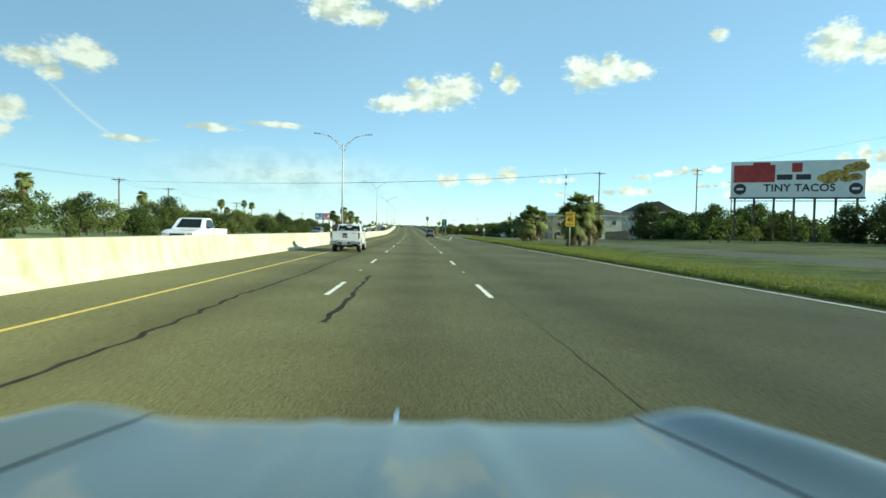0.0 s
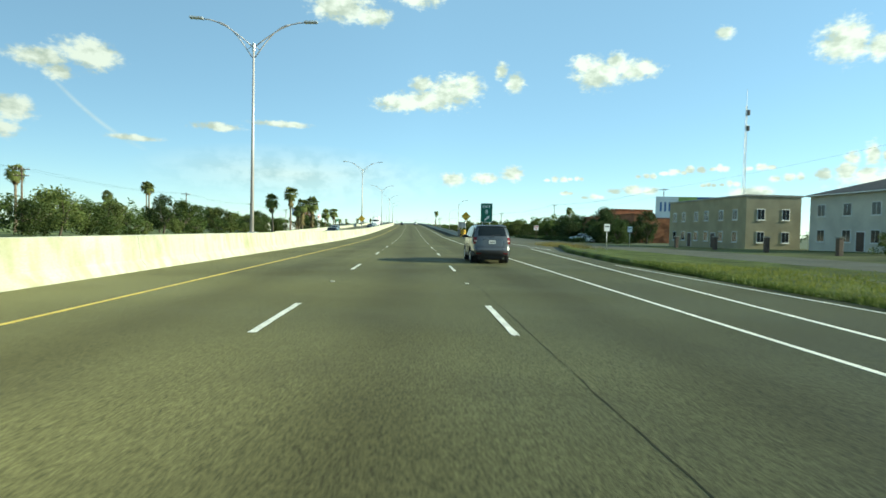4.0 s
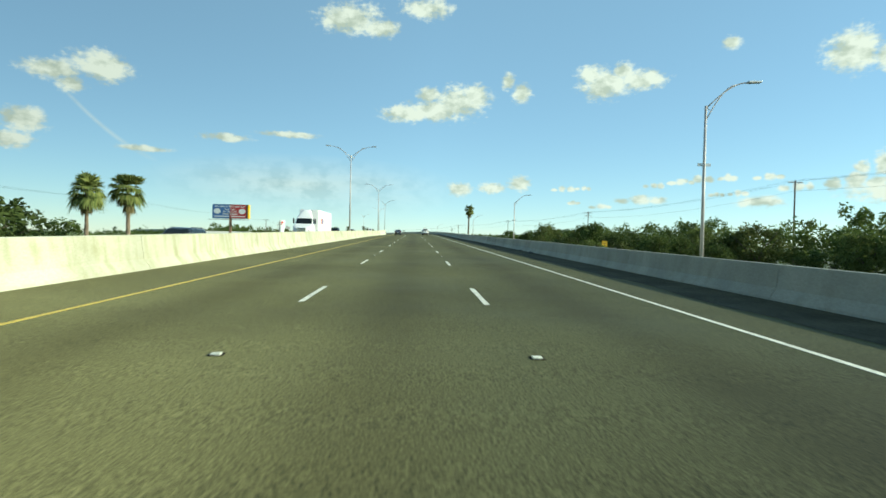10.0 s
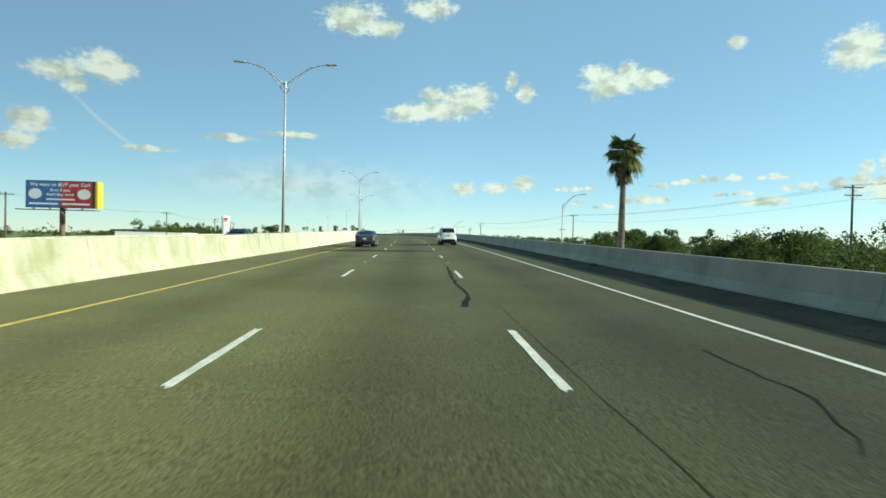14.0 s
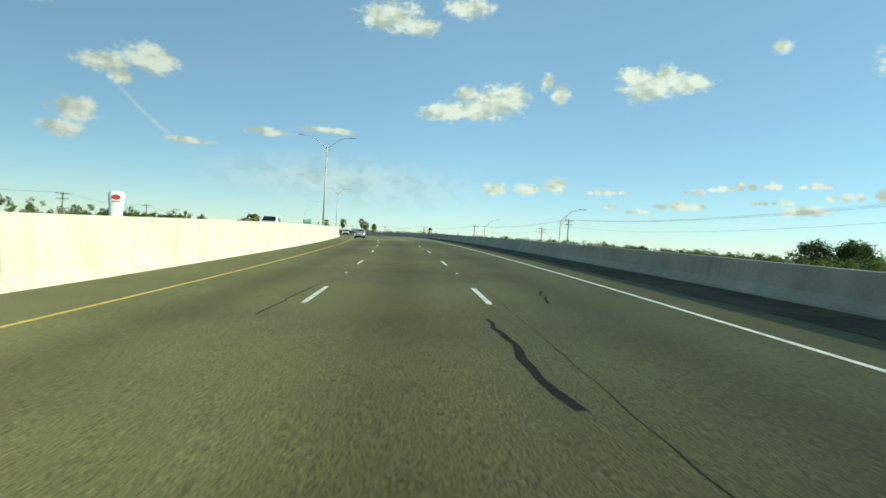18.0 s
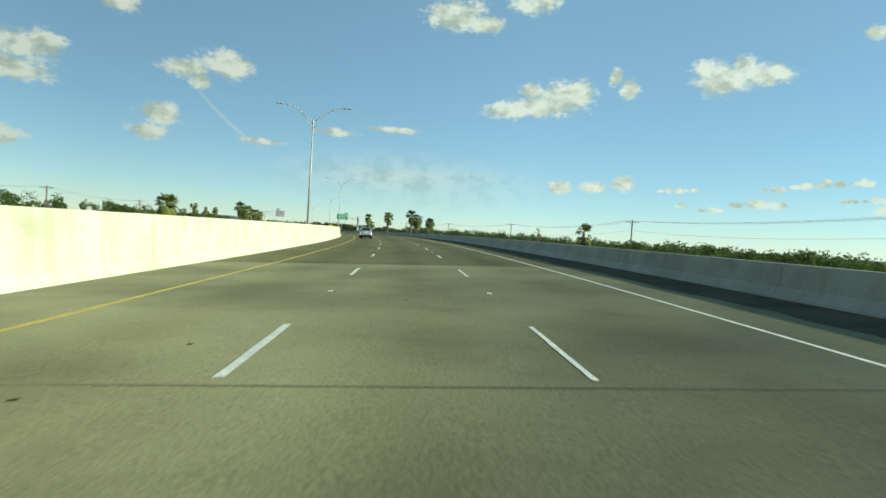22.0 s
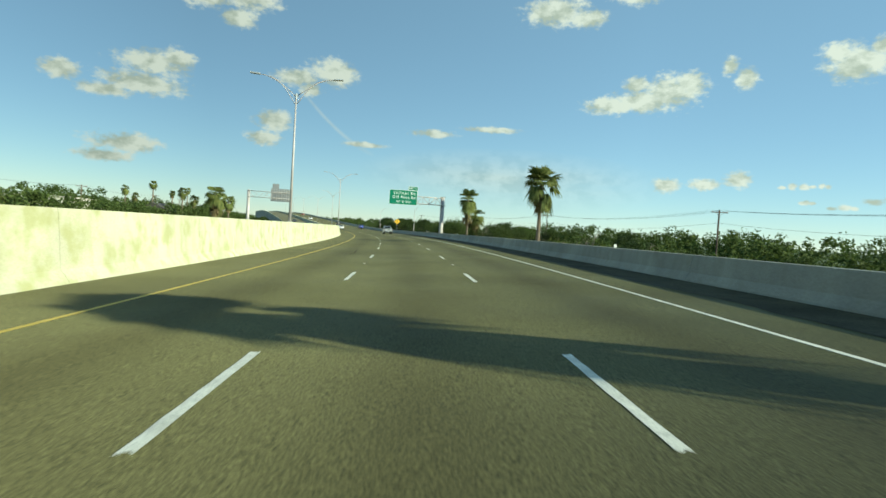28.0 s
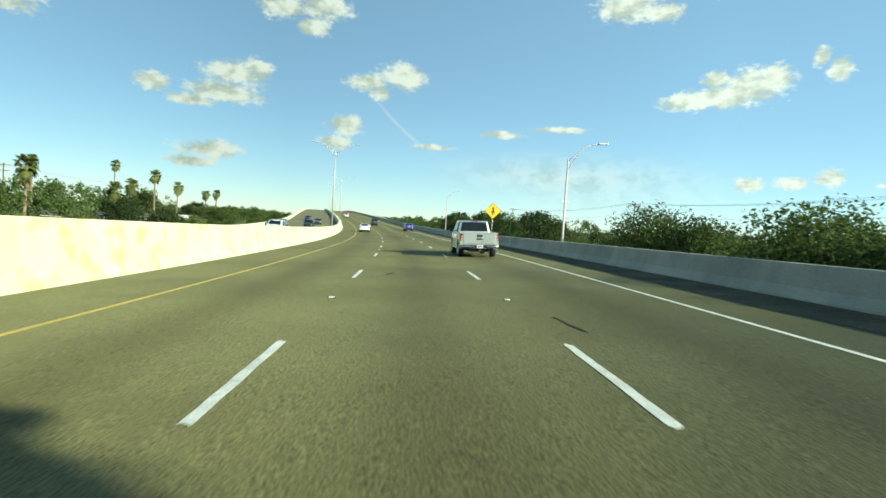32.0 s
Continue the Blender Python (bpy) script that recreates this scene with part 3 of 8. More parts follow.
stripe("gore_line", 90.6, 150, 5.75, 0.13, WHITE_LINE, highway, 0.006, 4, 10.4)
for k in range(-1, 36):
    s = 20.0 + 24.384 * k
    for lat in (-1.83, 1.83):
        bm = box(bmesh.new(), -0.055, 0.055, -0.05, 0.05, 0.0, 0.02, 0.006)
        stud = part("lane_reflector", bm, WHITE_LINE, highway, m=road_pose(s, lat, 0.003))
        part("bitumen_pad", box(bmesh.new(), -0.085, 0.085, -0.075, 0.10, -0.002, 0.002), TAR, stud)

# grit at the edge barrier's foot, darkened and widened to paint the barrier's shade
GRIT_SHADE = surface("shoulder grit and shade", (0.066, 0.062, 0.040), 0.95, vary=0.25, scale=0.8, grain=0.5, grain_scale=24, bump=0.6, gloss=0.1)
sweep("grit_strip", BARRIER_START + 1, 905, lambda s: [(6.95 + 0.34 * noise.noise(Vector((s * 0.21, 3.0, 0))) + 0.14 * noise.noise(Vector((s * 0.9, 7.0, 0))), 0.010), (8.1, 0.014), (RIGHT_FACE - 0.01, 0.03), (RIGHT_FACE - 0.01, 0.0), (8.1, 0.0)], GRIT_SHADE, highway, step=0.8, label="dark gritty band with the barrier's shade in its colour")

# ---- roadside surfaces ----
FRONT_L = 22.0


def front_r(s):
    return float(table(s, [(-300, 27.4), (120, 27.4), (165, 31.0), (1500, 31.0)]))


tagged(sweep("frontage_road", -300, 1500, lambda s: [(FRONT_L, 0, 0.05), (25, 0, 0.07), (front_r(s), 0, 0.05), (front_r(s), 0, -0.1), (FRONT_L, 0, -0.1)], OLD_ASPHALT, step=8),
       "worn grey asphalt frontage road beside the highway", "road", kind="structure")
tagged(sweep("frontage_road_left", -300, 1500, lambda s: [(-41, 0, 0.05), (-33, 0, 0.05), (-33, 0, -0.1), (-41, 0, -0.1)], OLD_ASPHALT, step=8),
       "worn asphalt frontage road beyond the far carriageway", "road", kind="structure")


def verge_in(s):
    return float(table(s, [(-300, 10.35), (118, 10.35), (150, 13.5), (166, 17.0)]))


GRASS_TURF = surface("green turf", (0.098, 0.118, 0.026), 0.95, vary=0.4, scale=0.45, grain=0.5, grain_scale=12, stain=0.6, stain_colour=(0.15, 0.14, 0.05), bump=1.0, gloss=0.1)
DRY_FIELD = surface("dry mown field", (0.115, 0.122, 0.042), 0.95, vary=0.35, scale=0.15, grain=0.4, grain_scale=7, gloss=0.1, stain=0.5, stain_colour=(0.2, 0.17, 0.09), bump=0.6)
verge = tagged(sweep("grass_verge", -300, 166, lambda s: [(verge_in(s), 0.0), (verge_in(s) + 0.25, 0.09), (13.8 if s < 140 else verge_in(s) + 1, 0.02), (17.5, 0, 0.08), (21.9, 0, 0.09), (21.9, 0, -0.1), (verge_in(s), 0, -0.1)],
                     GRASS_TURF, step=4), "bright green mown grass verge along the pavement edge", "grass verge", kind="structure")
tagged(sweep("field", -200, 192, lambda s: [(front_r(s) + 0.1, 0, 0.04), (38, 0, 0.05), (50, 0, 0.05), (95, 0, 0.03), (140, 0, -1.5), (front_r(s) + 0.1, 0, -1.5)], DRY_FIELD, step=10),
       "dry yellow-green mown field beyond the frontage road", "field", kind="structure")
# exit ramp, its kerbed gore island and the far kerb
tagged(sweep("exit_ramp", 96, 246, lambda s: [(10.3 if s < 150 else (8.3 if s < 206 else 9.5), -0.02) if s < 206 else (9.5, 0, 0.06), (verge_in(s) + 0.1, 0, 0.1), (21.95, 0, 0.06), (21.95, 0, -0.1), (9.0, 0, -0.1)], OLD_ASPHALT, step=5),
       "worn asphalt exit ramp that drops to the frontage road", "road", kind="structure")
ISLE = [(173, 9.6, 10.4), (177, 8.7, 11.6), (188, 8.5, 12.2), (200, 8.4, 12.0), (206, 8.5, 11.6), (232, 9.4, 12.0)]


def isle(s):
    rows = np.array(ISLE)
    return np.interp(s, rows[:, 0], rows[:, 1]), np.interp(s, rows[:, 0], rows[:, 2])


def isle_section(s):
    a, b = isle(s)
    z = 0.10 if s < 206 else 0.10 - (s - 206) * 0.02
    if s > 206:
        return [(a, 0, 0.2), (a + 0.15, 0, 0.34), (b - 0.15, 0, 0.30), (b, 0, 0.1), (b, 0, -0.1), (a, 0, -0.1)]
    return [(a, 0.0), (a + 0.1, z), (a + 0.3, z), (b - 0.3, z - 0.03), (b - 0.1, z - 0.03), (b, -0.05), (b, -0.3), (a, -0.3)]


tagged(sweep("gore_island", 173, 232, isle_section, DIRT, step=2), "kerbed concrete gore island with dry soil", "traffic island", kind="structure")
tagged(sweep("far_kerb", 184, 204, lambda s: [(14.3, 0, 0.05), (14.4, 0, 0.28), (15.6, 0, 0.26), (15.8, 0, 0.05)], DIRT, step=4), "dark low kerb at the ramp's end", "kerb", kind="structure")
for a, b, l0, l1 in ((150, 182, 12.3, 12.9),):
    sweep("ramp_edge_line", a, b, lambda s: [(l0 + (l1 - l0) * (s - a) / (b - a) - .07, 0, 0.31), (l0 + (l1 - l0) * (s - a) / (b - a) + .07, 0, 0.31)], WHITE_LINE, highway, closed=False)

# ---- lamp posts ----


def lamp_head(name, parent, at, way):
    bm = bmesh.new()
    box(bm, -0.36, 0.36, -0.14, 0.14, -0.05, 0.06, 0.03)
    bmesh.ops.transform(bm, matrix=Matrix.Translation(at) @ Matrix.Rotation(way, 4, "Y"), verts=bm.verts)
    return part(name, bm, GALVANISED, parent, "flat grey cobra-head luminaire")


def truss_arm(parent, x0, z0, x1, z1, z_low):
    """A curved upper pipe with a lower pipe and web bars."""
    n = 7
    upper = [Vector((x0 + (x1 - x0) * t, 0, z0 + (z1 - z0) * math.sin(t * math.pi / 2))) for t in [i / n for i in range(n + 1)]]
    lower = [Vector((x0 + (x1 - x0) * t * 0.72, 0, z_low + (upper[5].z - z_low) * math.sin(t * math.pi / 2))) for t in [i / n for i in range(n + 1)]]
    arm = part("arm", pipe(bmesh.new(), upper, 0.035), POLE_STEEL, parent, smooth=True)
    part("lower_pipe", pipe(bmesh.new(), lower, 0.03), POLE_STEEL, arm, smooth=True)
    for i in (1, 3, 5):
        part("web_bar", tube(bmesh.new(), upper[i - 1], lower[i], 0.018, sides=5), POLE_STEEL, arm)
    return arm


def median_lamp(m, base, label):
    ob = thing("street_lamp", m, label, "street lamp", "median street lamps")
    bm = bmesh.new()
    tube(bm, (0, 0, base), (0, 0, 11.3), 0.11, 0.055, 12)
    part("pole", bm, POLE_STEEL, ob, smooth=True)
    bm = bmesh.new()
    box(bm, -0.2, 0.2, -0.2, 0.2, base - 0.01, base + 0.05, 0.01)
    part("base_plate", bm, GALVANISED, ob)
    bm = bmesh.new()
    tube(bm, (0, 0, 11.1), (0, 0, 11.5), 0.09, 0.09, 10)
    part("cap", bm, GALVANISED, ob)
    for d in (-1, 1):
        truss_arm(ob, d * 0.08, 11.35, d * 2.8, 12.75, 10.75)
        lamp_head("lamp_head", ob, (d * 3.1, 0, 12.78), d * -0.05)
    return ob


for s in (68, 134, 201.7, 269, 336, 400, 469, 535.5, 621.5, 698, 772, 848, 918, 990, 1062, 1134, 1210):
    base = float(table(s, MEDIAN_TOP))
    m = Matrix.Translation(road(s, -8.7)) @ Matrix.Rotation(radians(heading(s)), 4, "Z")
    median_lamp(m, base, "tall pale steel street lamp with two arms on the median barrier")


def side_lamp(s, lat, top):
    ob = thing("street_lamp", site_pose(s, lat), "grey steel street lamp with one truss arm beside the frontage road", "street lamp", "frontage street lamps")
    h = top - GROUND
    bm = bmesh.new()
    tube(bm, (0, 0, 0), (0, 0, h), 0.11, 0.06, 10)
    part("pole", bm, POLE_STEEL, ob, smooth=True)
    bm = bmesh.new()
    box(bm, -0.25, 0.25, -0.25, 0.25, -0.02, 0.12, 0.02)
    part("base_plate", bm, GALVANISED, ob)
    truss_arm(ob, 0.05, h - 0.1, 2.3, h + 1.3, h - 0.7)
    lamp_head("lamp_head", ob, (2.6, 0, h + 1.33), -0.05)
    bm = bmesh.new()
    box(bm, -0.35, 0.35, -0.03, 0.03, h - 3.2, h - 3.05)
    part("bracket", bm, GALVANISED, ob)


for s, lat, top in ((286.6, 15.6, 10.3), (355.6, 17.8, 9.8), (430, 19.0, 9.5), (528, 19, 9.2), (573.6, 20.2, 9.2), (878.5, 11.6, 11.0), (950, 12.5, 11.2)):
    side_lamp(s, lat, top)

# ---- utility poles and wires ----
WIRE = plain("wire", (0.03, 0.03, 0.032), 0.6)


def utility_pole(s, lat, top, cross=1, turn=0.0):
    ob = thing("utility_pole", site_pose(s, lat, 0, turn), "dark weathered wooden utility pole with crossarms", "utility pole", "utility poles")
    h = top - GROUND
    bm = bmesh.new()
    tube(bm, (0, 0, -0.2), (0, 0, h), 0.17, 0.11, 8)
    part("pole", bm, WEATHERED_WOOD, ob, smooth=True)
    for i in range(cross):
        z = h - 0.35 - i * 0.95
        bm = bmesh.new()
        box(bm, -1.25 + 0.15 * i, 1.25 - 0.15 * i, -0.17, -0.06, z - 0.06, z + 0.06)
        tube(bm, (-0.7, -0.12, z), (0, -0.15, z - 0.55), 0.02, sides=5)
        tube(bm, (0.7, -0.12, z), (0, -0.15, z - 0.55), 0.02, sides=5)
        arm = part("crossarm", bm, WEATHERED_WOOD, ob)
        for x in (-1.1, -0.55, 0.55, 1.1):
            bm = bmesh.new()
            tube(bm, (x, -0.115, z + 0.06), (x, -0.115, z + 0.24), 0.045, 0.03, 6)
            part("insulator", bm, GALVANISED, arm)
    return ob


def wire(points, sag=0.6, r=0.011):
    line = []
    for a, b in zip(points, points[1:]):
        a, b = Vector(a), Vector(b)
        n = 12
        line += [a.lerp(b, i / n) - Vector((0, 0, 4 * sag * (i / n) * (1 - i / n))) for i in range(n)]
    return tagged(part("power_line", pipe(bmesh.new(), line + [Vector(points[-1])], r, 4), WIRE), "thin dark sagging overhead wire between utility poles", "power line")


POLES_RIGHT = [(-20, 66, 15.3), (119.1, 39.7, 14.3), (125.6, 64.7, 16.2), (146.3, 85.3, 16.0), (255, 70, 14.6), (348.6, 63.9, 14.2), (426.4, 54, 12.6), (510, 49, 12.6), (591.3, 45.2, 12.5),
               (662.4, 43.3, 11.6), (731, 43.6, 11.3), (800, 44, 11.4), (868, 45, 11.6), (935, 45, 11.8), (1010, 46, 12)]
for i, (s, lat, top) in enumerate(POLES_RIGHT):
    utility_pole(s, lat, top, 2 if i in (2, 3, 6, 8) else 1)
utility_pole(612, 47, 10.8, 2)
for off in (-1.0, 0.0, 1.0):
    wire([site(s, lat + off, top - GROUND - 0.1) for s, lat, top in POLES_RIGHT[4:]], 1.1)
wire([site(s, lat, top - GROUND - 1.8) for s, lat, top in POLES_RIGHT[4:]], 1.3, 0.013)
wire([site(s, lat, top - GROUND - 0.1) for s, lat, top in (POLES_RIGHT[0], POLES_RIGHT[2], POLES_RIGHT[4])], 1.0)
POLES_LEFT = LEFTPOLES
for i, (s, lat, top) in enumerate(POLES_LEFT):
    utility_pole(s, lat, top, 1 + (i % 3 == 1))
for off in (-0.8, 0.8):
    wire([site(s, lat + off, top - GROUND - 0.1) for s, lat, top in POLES_LEFT], 0.9)
# the wires that cross over the highway
for off in (-0.9, 0.0, 0.9):
    wire([site(119.1, 39.7 + off, 14.4), site(LEFTCROSS[0], LEFTCROSS[1] + off, LEFTCROSS[2] - 0.4)], 1.2, 0.013)
bm = bmesh.new()
tube(bm, (0, 0, 0), (0, 0, 9.6), 0.16, 0.13, 8)
part("pole", bm, WEATHERED_WOOD, thing("utility_pole", site_pose(119.5, 38.6), "short dark wooden stub pole with no crossarm", "utility pole"))
ob = thing("radio_mast", site_pose(187, 51.4), "slim pale radio mast with small aerials", "radio mast")
bm = bmesh.new()
for k in range(3):
    a = k * 2.094
    tube(bm, (0.28 * math.cos(a), 0.28 * math.sin(a), 0), (0.12 * math.cos(a), 0.12 * math.sin(a), 22), 0.05, 0.04, 5)
for i in range(22):
    tube(bm, (0.26, 0, i), (-0.13, 0.2, i + 1), 0.02, sides=4)
part("mast", bm, GALVANISED, ob)
bm = tube(bmesh.new(), (0, 0, 21.8), (0, 0, 24.6), 0.04, 0.02, 5)
part("whip_aerial", bm, GALVANISED, ob)
for z in (18.2, 20.6):
    part("aerial", box(bmesh.new(), 0.1, 0.5, -0.2, 0.2, z, z + 0.8, 0.05), DARK, ob)

# ---- signs ----
SIGN_GREEN = surface("sign green", (0.005, 0.17, 0.09), 0.4, vary=0.06, scale=1.5)
SIGN_DARK_GREEN = surface("sign dark green", (0.004, 0.12, 0.075), 0.4, vary=0.06, scale=1.5)
SIGN_YELLOW = surface("sign yellow", (0.80, 0.47, 0.02), 0.45, vary=0.06, scale=1.5)
SIGN_WHITE = surface("sign white", (0.80, 0.80, 0.78), 0.45, vary=0.04, scale=1.5)
SIGN_RED = surface("sign red", (0.42, 0.03, 0.03), 0.45, vary=0.06, scale=1.5)
SIGN_BACK = surface("sign back", (0.34, 0.34, 0.33), 0.4, metal=0.5, vary=0.1, scale=2)


def plate(bm, w, h, t=0.02, r=0.05, m=None):
    """An upright rounded plate in the xz plane, its face to -y."""
    ring = []
    for cx, cz, a0 in ((w / 2 - r, h / 2 - r, 0), (-w / 2 + r, h / 2 - r, 90), (-w / 2 + r, -h / 2 + r, 180), (w / 2 - r, -h / 2 + r, 270)):
        for k in range(5):
            a = radians(a0 + k * 22.5)
            ring.append((cx + r * math.cos(a), cz + r * math.sin(a)))
    front = [bm.verts.new((x, -t / 2, z)) for x, z in ring]
    back = [bm.verts.new((x, t / 2, z)) for x, z in ring]
    made = front + back
    bm.faces.new(front)
    bm.faces.new(list(reversed(back)))
    for i in range(len(ring)):
        j = (i + 1) % len(ring)
        bm.faces.new((front[j], front[i], back[i], back[j]))
    if m is not None:
        bmesh.ops.transform(bm, matrix=m, verts=made)
    bmesh.ops.recalc_face_normals(bm, faces=bm.faces)
    return bm


def words(text, size, at, material, parent, name="lettering", bold=0.0, wide=None, gap=1.05):
    """Raised lettering whose face looks to -y, drawn out to a given width."""
    c = bpy.data.curves.new(name, "FONT")
    c.body, c.size, c.align_x, c.align_y, c.extrude, c.offset = text, size, "CENTER", "CENTER", 0.003, bold
    c.space_character = gap
    tmp = bpy.data.objects.new(name, c)
    me = bpy.data.meshes.new_from_object(tmp)
    bpy.data.objects.remove(tmp)
    me.materials.append(material)
    m = Matrix.Translation(at) @ Matrix.Rotation(radians(90), 4, "X")
    if wide:
        xs = [v.co.x for v in me.vertices]
        m = m @ Matrix.Diagonal((wide / (max(xs) - min(xs)), 1, 1, 1))
    return link_mesh(name, me, parent, m=m)


def bars(rows, material, parent, y, name="text_bar"):
    for x0, x1, z0, z1 in rows:
        part(name, box(bmesh.new(), x0, x1, y - 0.003, y + 0.003, z0, z1), material, parent)


def framed(parent, w, h, z, face, rim, x=0.0, r=0.12, y=0.0):
    p = part("panel", plate(bmesh.new(), w, h, 0.03, r, Matrix.Translation((x, y, z))), rim, parent)
    part("face", plate(bmesh.new(), w - 0.1, h - 0.1, 0.012, max(0.02, r - 0.04), Matrix.Translation((x, y - 0.02, z))), face, p)
    return p


def posts(parent, xs, z, r=0.05, material=None, low=-0.1):
    for x in xs:
        part("post", tube(bmesh.new(), (x, 0.04, low), (x, 0.04, z), r, sides=8), material or GALVANISED, parent, smooth=True)


# advisory speed sign on the verge
ob = thing("exit_speed_sign", site_pose(51.2, 14.3, 0.27, -3), "yellow exit advisory speed sign on a steel post in grass", "road sign")
posts(ob, (0,), 3.6)
framed(ob, 0.95, 1.42, 2.75, SIGN_YELLOW, DARK, r=0.06)
words("EXIT", 0.30, (0, -0.032, 3.18), BLACK, ob, bold=0.006)
words("45", 0.52, (0, -0.032, 2.70), BLACK, ob, bold=0.012)
words("M.P.H.", 0.20, (0, -0.032, 2.27), BLACK, ob, bold=0.004)
part("seam", box(bmesh.new(), -0.44, 0.44, -0.034, -0.028, 2.98, 3.0), DARK, ob)
# exit number sign on the island
ob = thing("exit_sign", Matrix.Translation(road(178.7, 10.25, 0.1)) @ Matrix.Rotation(radians(-8), 4, "Z"), "green exit sign with white arrow on two steel posts", "road sign")
posts(ob, (-0.55, 0.45), 5.0, 0.055)
framed(ob, 1.62, 2.60, 3.75, SIGN_DARK_GREEN, SIGN_WHITE)
words("EXIT", 0.50, (0, -0.032, 4.55), SIGN_WHITE, ob, bold=0.01)
words("8", 0.74, (0, -0.032, 3.88), SIGN_WHITE, ob, bold=0.015)
bm = bmesh.new()
pts = [(-0.34, -0.20), (0.08, 0.14), (-0.02, 0.26), (0.38, 0.30), (0.36, -0.08), (0.24, 0.0), (-0.20, -0.36)]
f = bm.faces.new([bm.verts.new((x, -0.034, 3.02 + z)) for x, z in pts])
part("arrow", bm, SIGN_WHITE, ob, "white slanting arrow")


def diamond(m, low, centre, side, lines, label):
    ob = thing("warning_sign", m, label, "road sign")
    posts(ob, (0,), centre + 0.3, 0.032, None, low)
    turn = Matrix.Translation((0, 0, centre)) @ Matrix.Rotation(radians(45), 4, "Y")
    p = part("panel", plate(bmesh.new(), side, side, 0.02, 0.06, turn), DARK, ob)
    part("face", plate(bmesh.new(), side - 0.07, side - 0.07, 0.012, 0.04, Matrix.Translation((0, -0.016, 0)) @ turn), SIGN_YELLOW, p)
    for i, text in enumerate(lines):
        words(text, 0.17 * side, (0, -0.026, centre + (0.295 - i * 0.205) * side), BLACK, ob, bold=0.002)
    return ob


ICE = ("BRIDGE", "MAY ICE IN", "COLD", "WEATHER")
diamond(Matrix.Translation(road(207.6, 10.2)) @ Matrix.Rotation(radians(-8), 4, "Z"), -0.4, 3.75, 1.22, ICE, "yellow diamond bridge ice warning sign behind the barrier end")
diamond(Matrix.Translation(road(201.2, -8.7)) @ Matrix.Rotation(radians(heading(201)), 4, "Z"), 1.07, 2.85, 0.86, ICE, "yellow diamond bridge ice warning sign on the median barrier")
ob = diamond(Matrix.Translation(road(894.7, 9.3)) @ Matrix.Rotation(radians(heading(894)), 4, "Z"), -0.4, 3.3, 1.22, (), "yellow diamond merge warning sign with black arrow symbol")
bm = box(bmesh.new(), -0.06, 0.06, -0.03, -0.024, 2.85, 3.5)
for sx in (-0.2, 0.2):
    tube(bm, (sx, -0.027, 3.1), (0, -0.027, 3.35), 0.05, sides=4)
bm.faces.new([bm.verts.new((x, -0.028, 3.48 + z)) for x, z in ((-0.18, 0), (0.18, 0), (0, 0.25))])
part("symbol", bm, BLACK, ob)
# back of a route sign, yield sign, small signs
ob = thing("route_sign", site_pose(210.6, 9.8, 0, -9.5), "two blank sign backs on one post seen from behind", "road sign")
posts(ob, (0,), 3.6)
for x in (-0.36, 0.36):
    part("panel", plate(bmesh.new(), 0.66, 1.1, 0.02, 0.05, Matrix.Translation((x, 0, 3.0))), SIGN_BACK, ob)
ob = thing("yield_sign", site_pose(215, 25.3), "red and white triangular yield sign on a wooden post", "road sign")
posts(ob, (0,), 2.9, 0.06, WEATHERED_WOOD)
part("backing", plate(bmesh.new(), 0.9, 0.95, 0.02, 0.03, Matrix.Translation((0, 0, 2.75))), SIGN_WHITE, ob)
for k, (sc, mt) in enumerate(((0.52, SIGN_RED), (0.24, SIGN_WHITE))):
    bm = bmesh.new()
    bm.faces.new([bm.verts.new((x * sc, -0.02 - 0.01 * k, 2.85 + z * sc)) for x, z in ((-0.87, 0.5), (0, -1), (0.87, 0.5))])
    part("triangle", bm, mt, ob)
for s, lat, h, w, hh, mt, lab in ((351, 32.5, 3.1, 0.9, 0.9, SIGN_YELLOW, "small orange warning sign on a short post"), (188, 34, 2.6, 0.75, 0.9, SIGN_WHITE, "small white sign on a thin post"),
                                  (160, 20.5, 2.4, 0.6, 0.75, SIGN_WHITE, "small white sign on a thin post"), (925, 22, 3.2, 0.8, 1.6, SIGN_WHITE, "white and blue service sign by the frontage road")):
    ob = thing("small_sign", site_pose(s, lat), lab, "road sign")
    posts(ob, (0,), h, 0.035)
    part("face", plate(bmesh.new(), w, hh, 0.02, 0.04, Matrix.Translation((0, 0, h))), mt, ob)
    bars([(-w * 0.35, w * 0.35, h + 0.05, h + 0.16)], DARK if mt is not SIGN_YELLOW else BLACK, ob, -0.014)
for s in (18.4,):
    ob = thing("delineator_post", site_pose(s, 19.4, 0.05), "thin white plastic delineator post in the grass", "delineator post", "verge delineators")
    part("post", box(bmesh.new(), -0.05, 0.05, -0.012, 0.012, -0.05, 1.1, 0.006), SIGN_WHITE, ob)
    part("reflector", box(bmesh.new(), -0.04, 0.04, -0.016, -0.012, 0.85, 1.05), GALVANISED, ob)

# overhead sign bridge
ob = thing("overhead_sign", Matrix.Translation(road(831.4, 0)) @ Matrix.Rotation(radians(heading(831)), 4, "Z"), "green overhead exit sign on a steel truss arm", "overhead sign")
zr = road(831.4, 0).z
part("post", tube(bmesh.new(), (10.3, 0, GROUND - zr), (10.3, 0, 7.85), 0.40, 0.36, 20), POLE_STEEL, ob, "thick pale round steel post", smooth=True)
part("post_cap", box(bmesh.new(), 9.8, 10.8, -0.4, 0.4, 7.83, 7.90, 0.02), GALVANISED, ob)
part("bracket", box(bmesh.new(), 9.7, 10.9, -0.5, 0.5, 6.25, 6.35, 0.02), GALVANISED, ob)
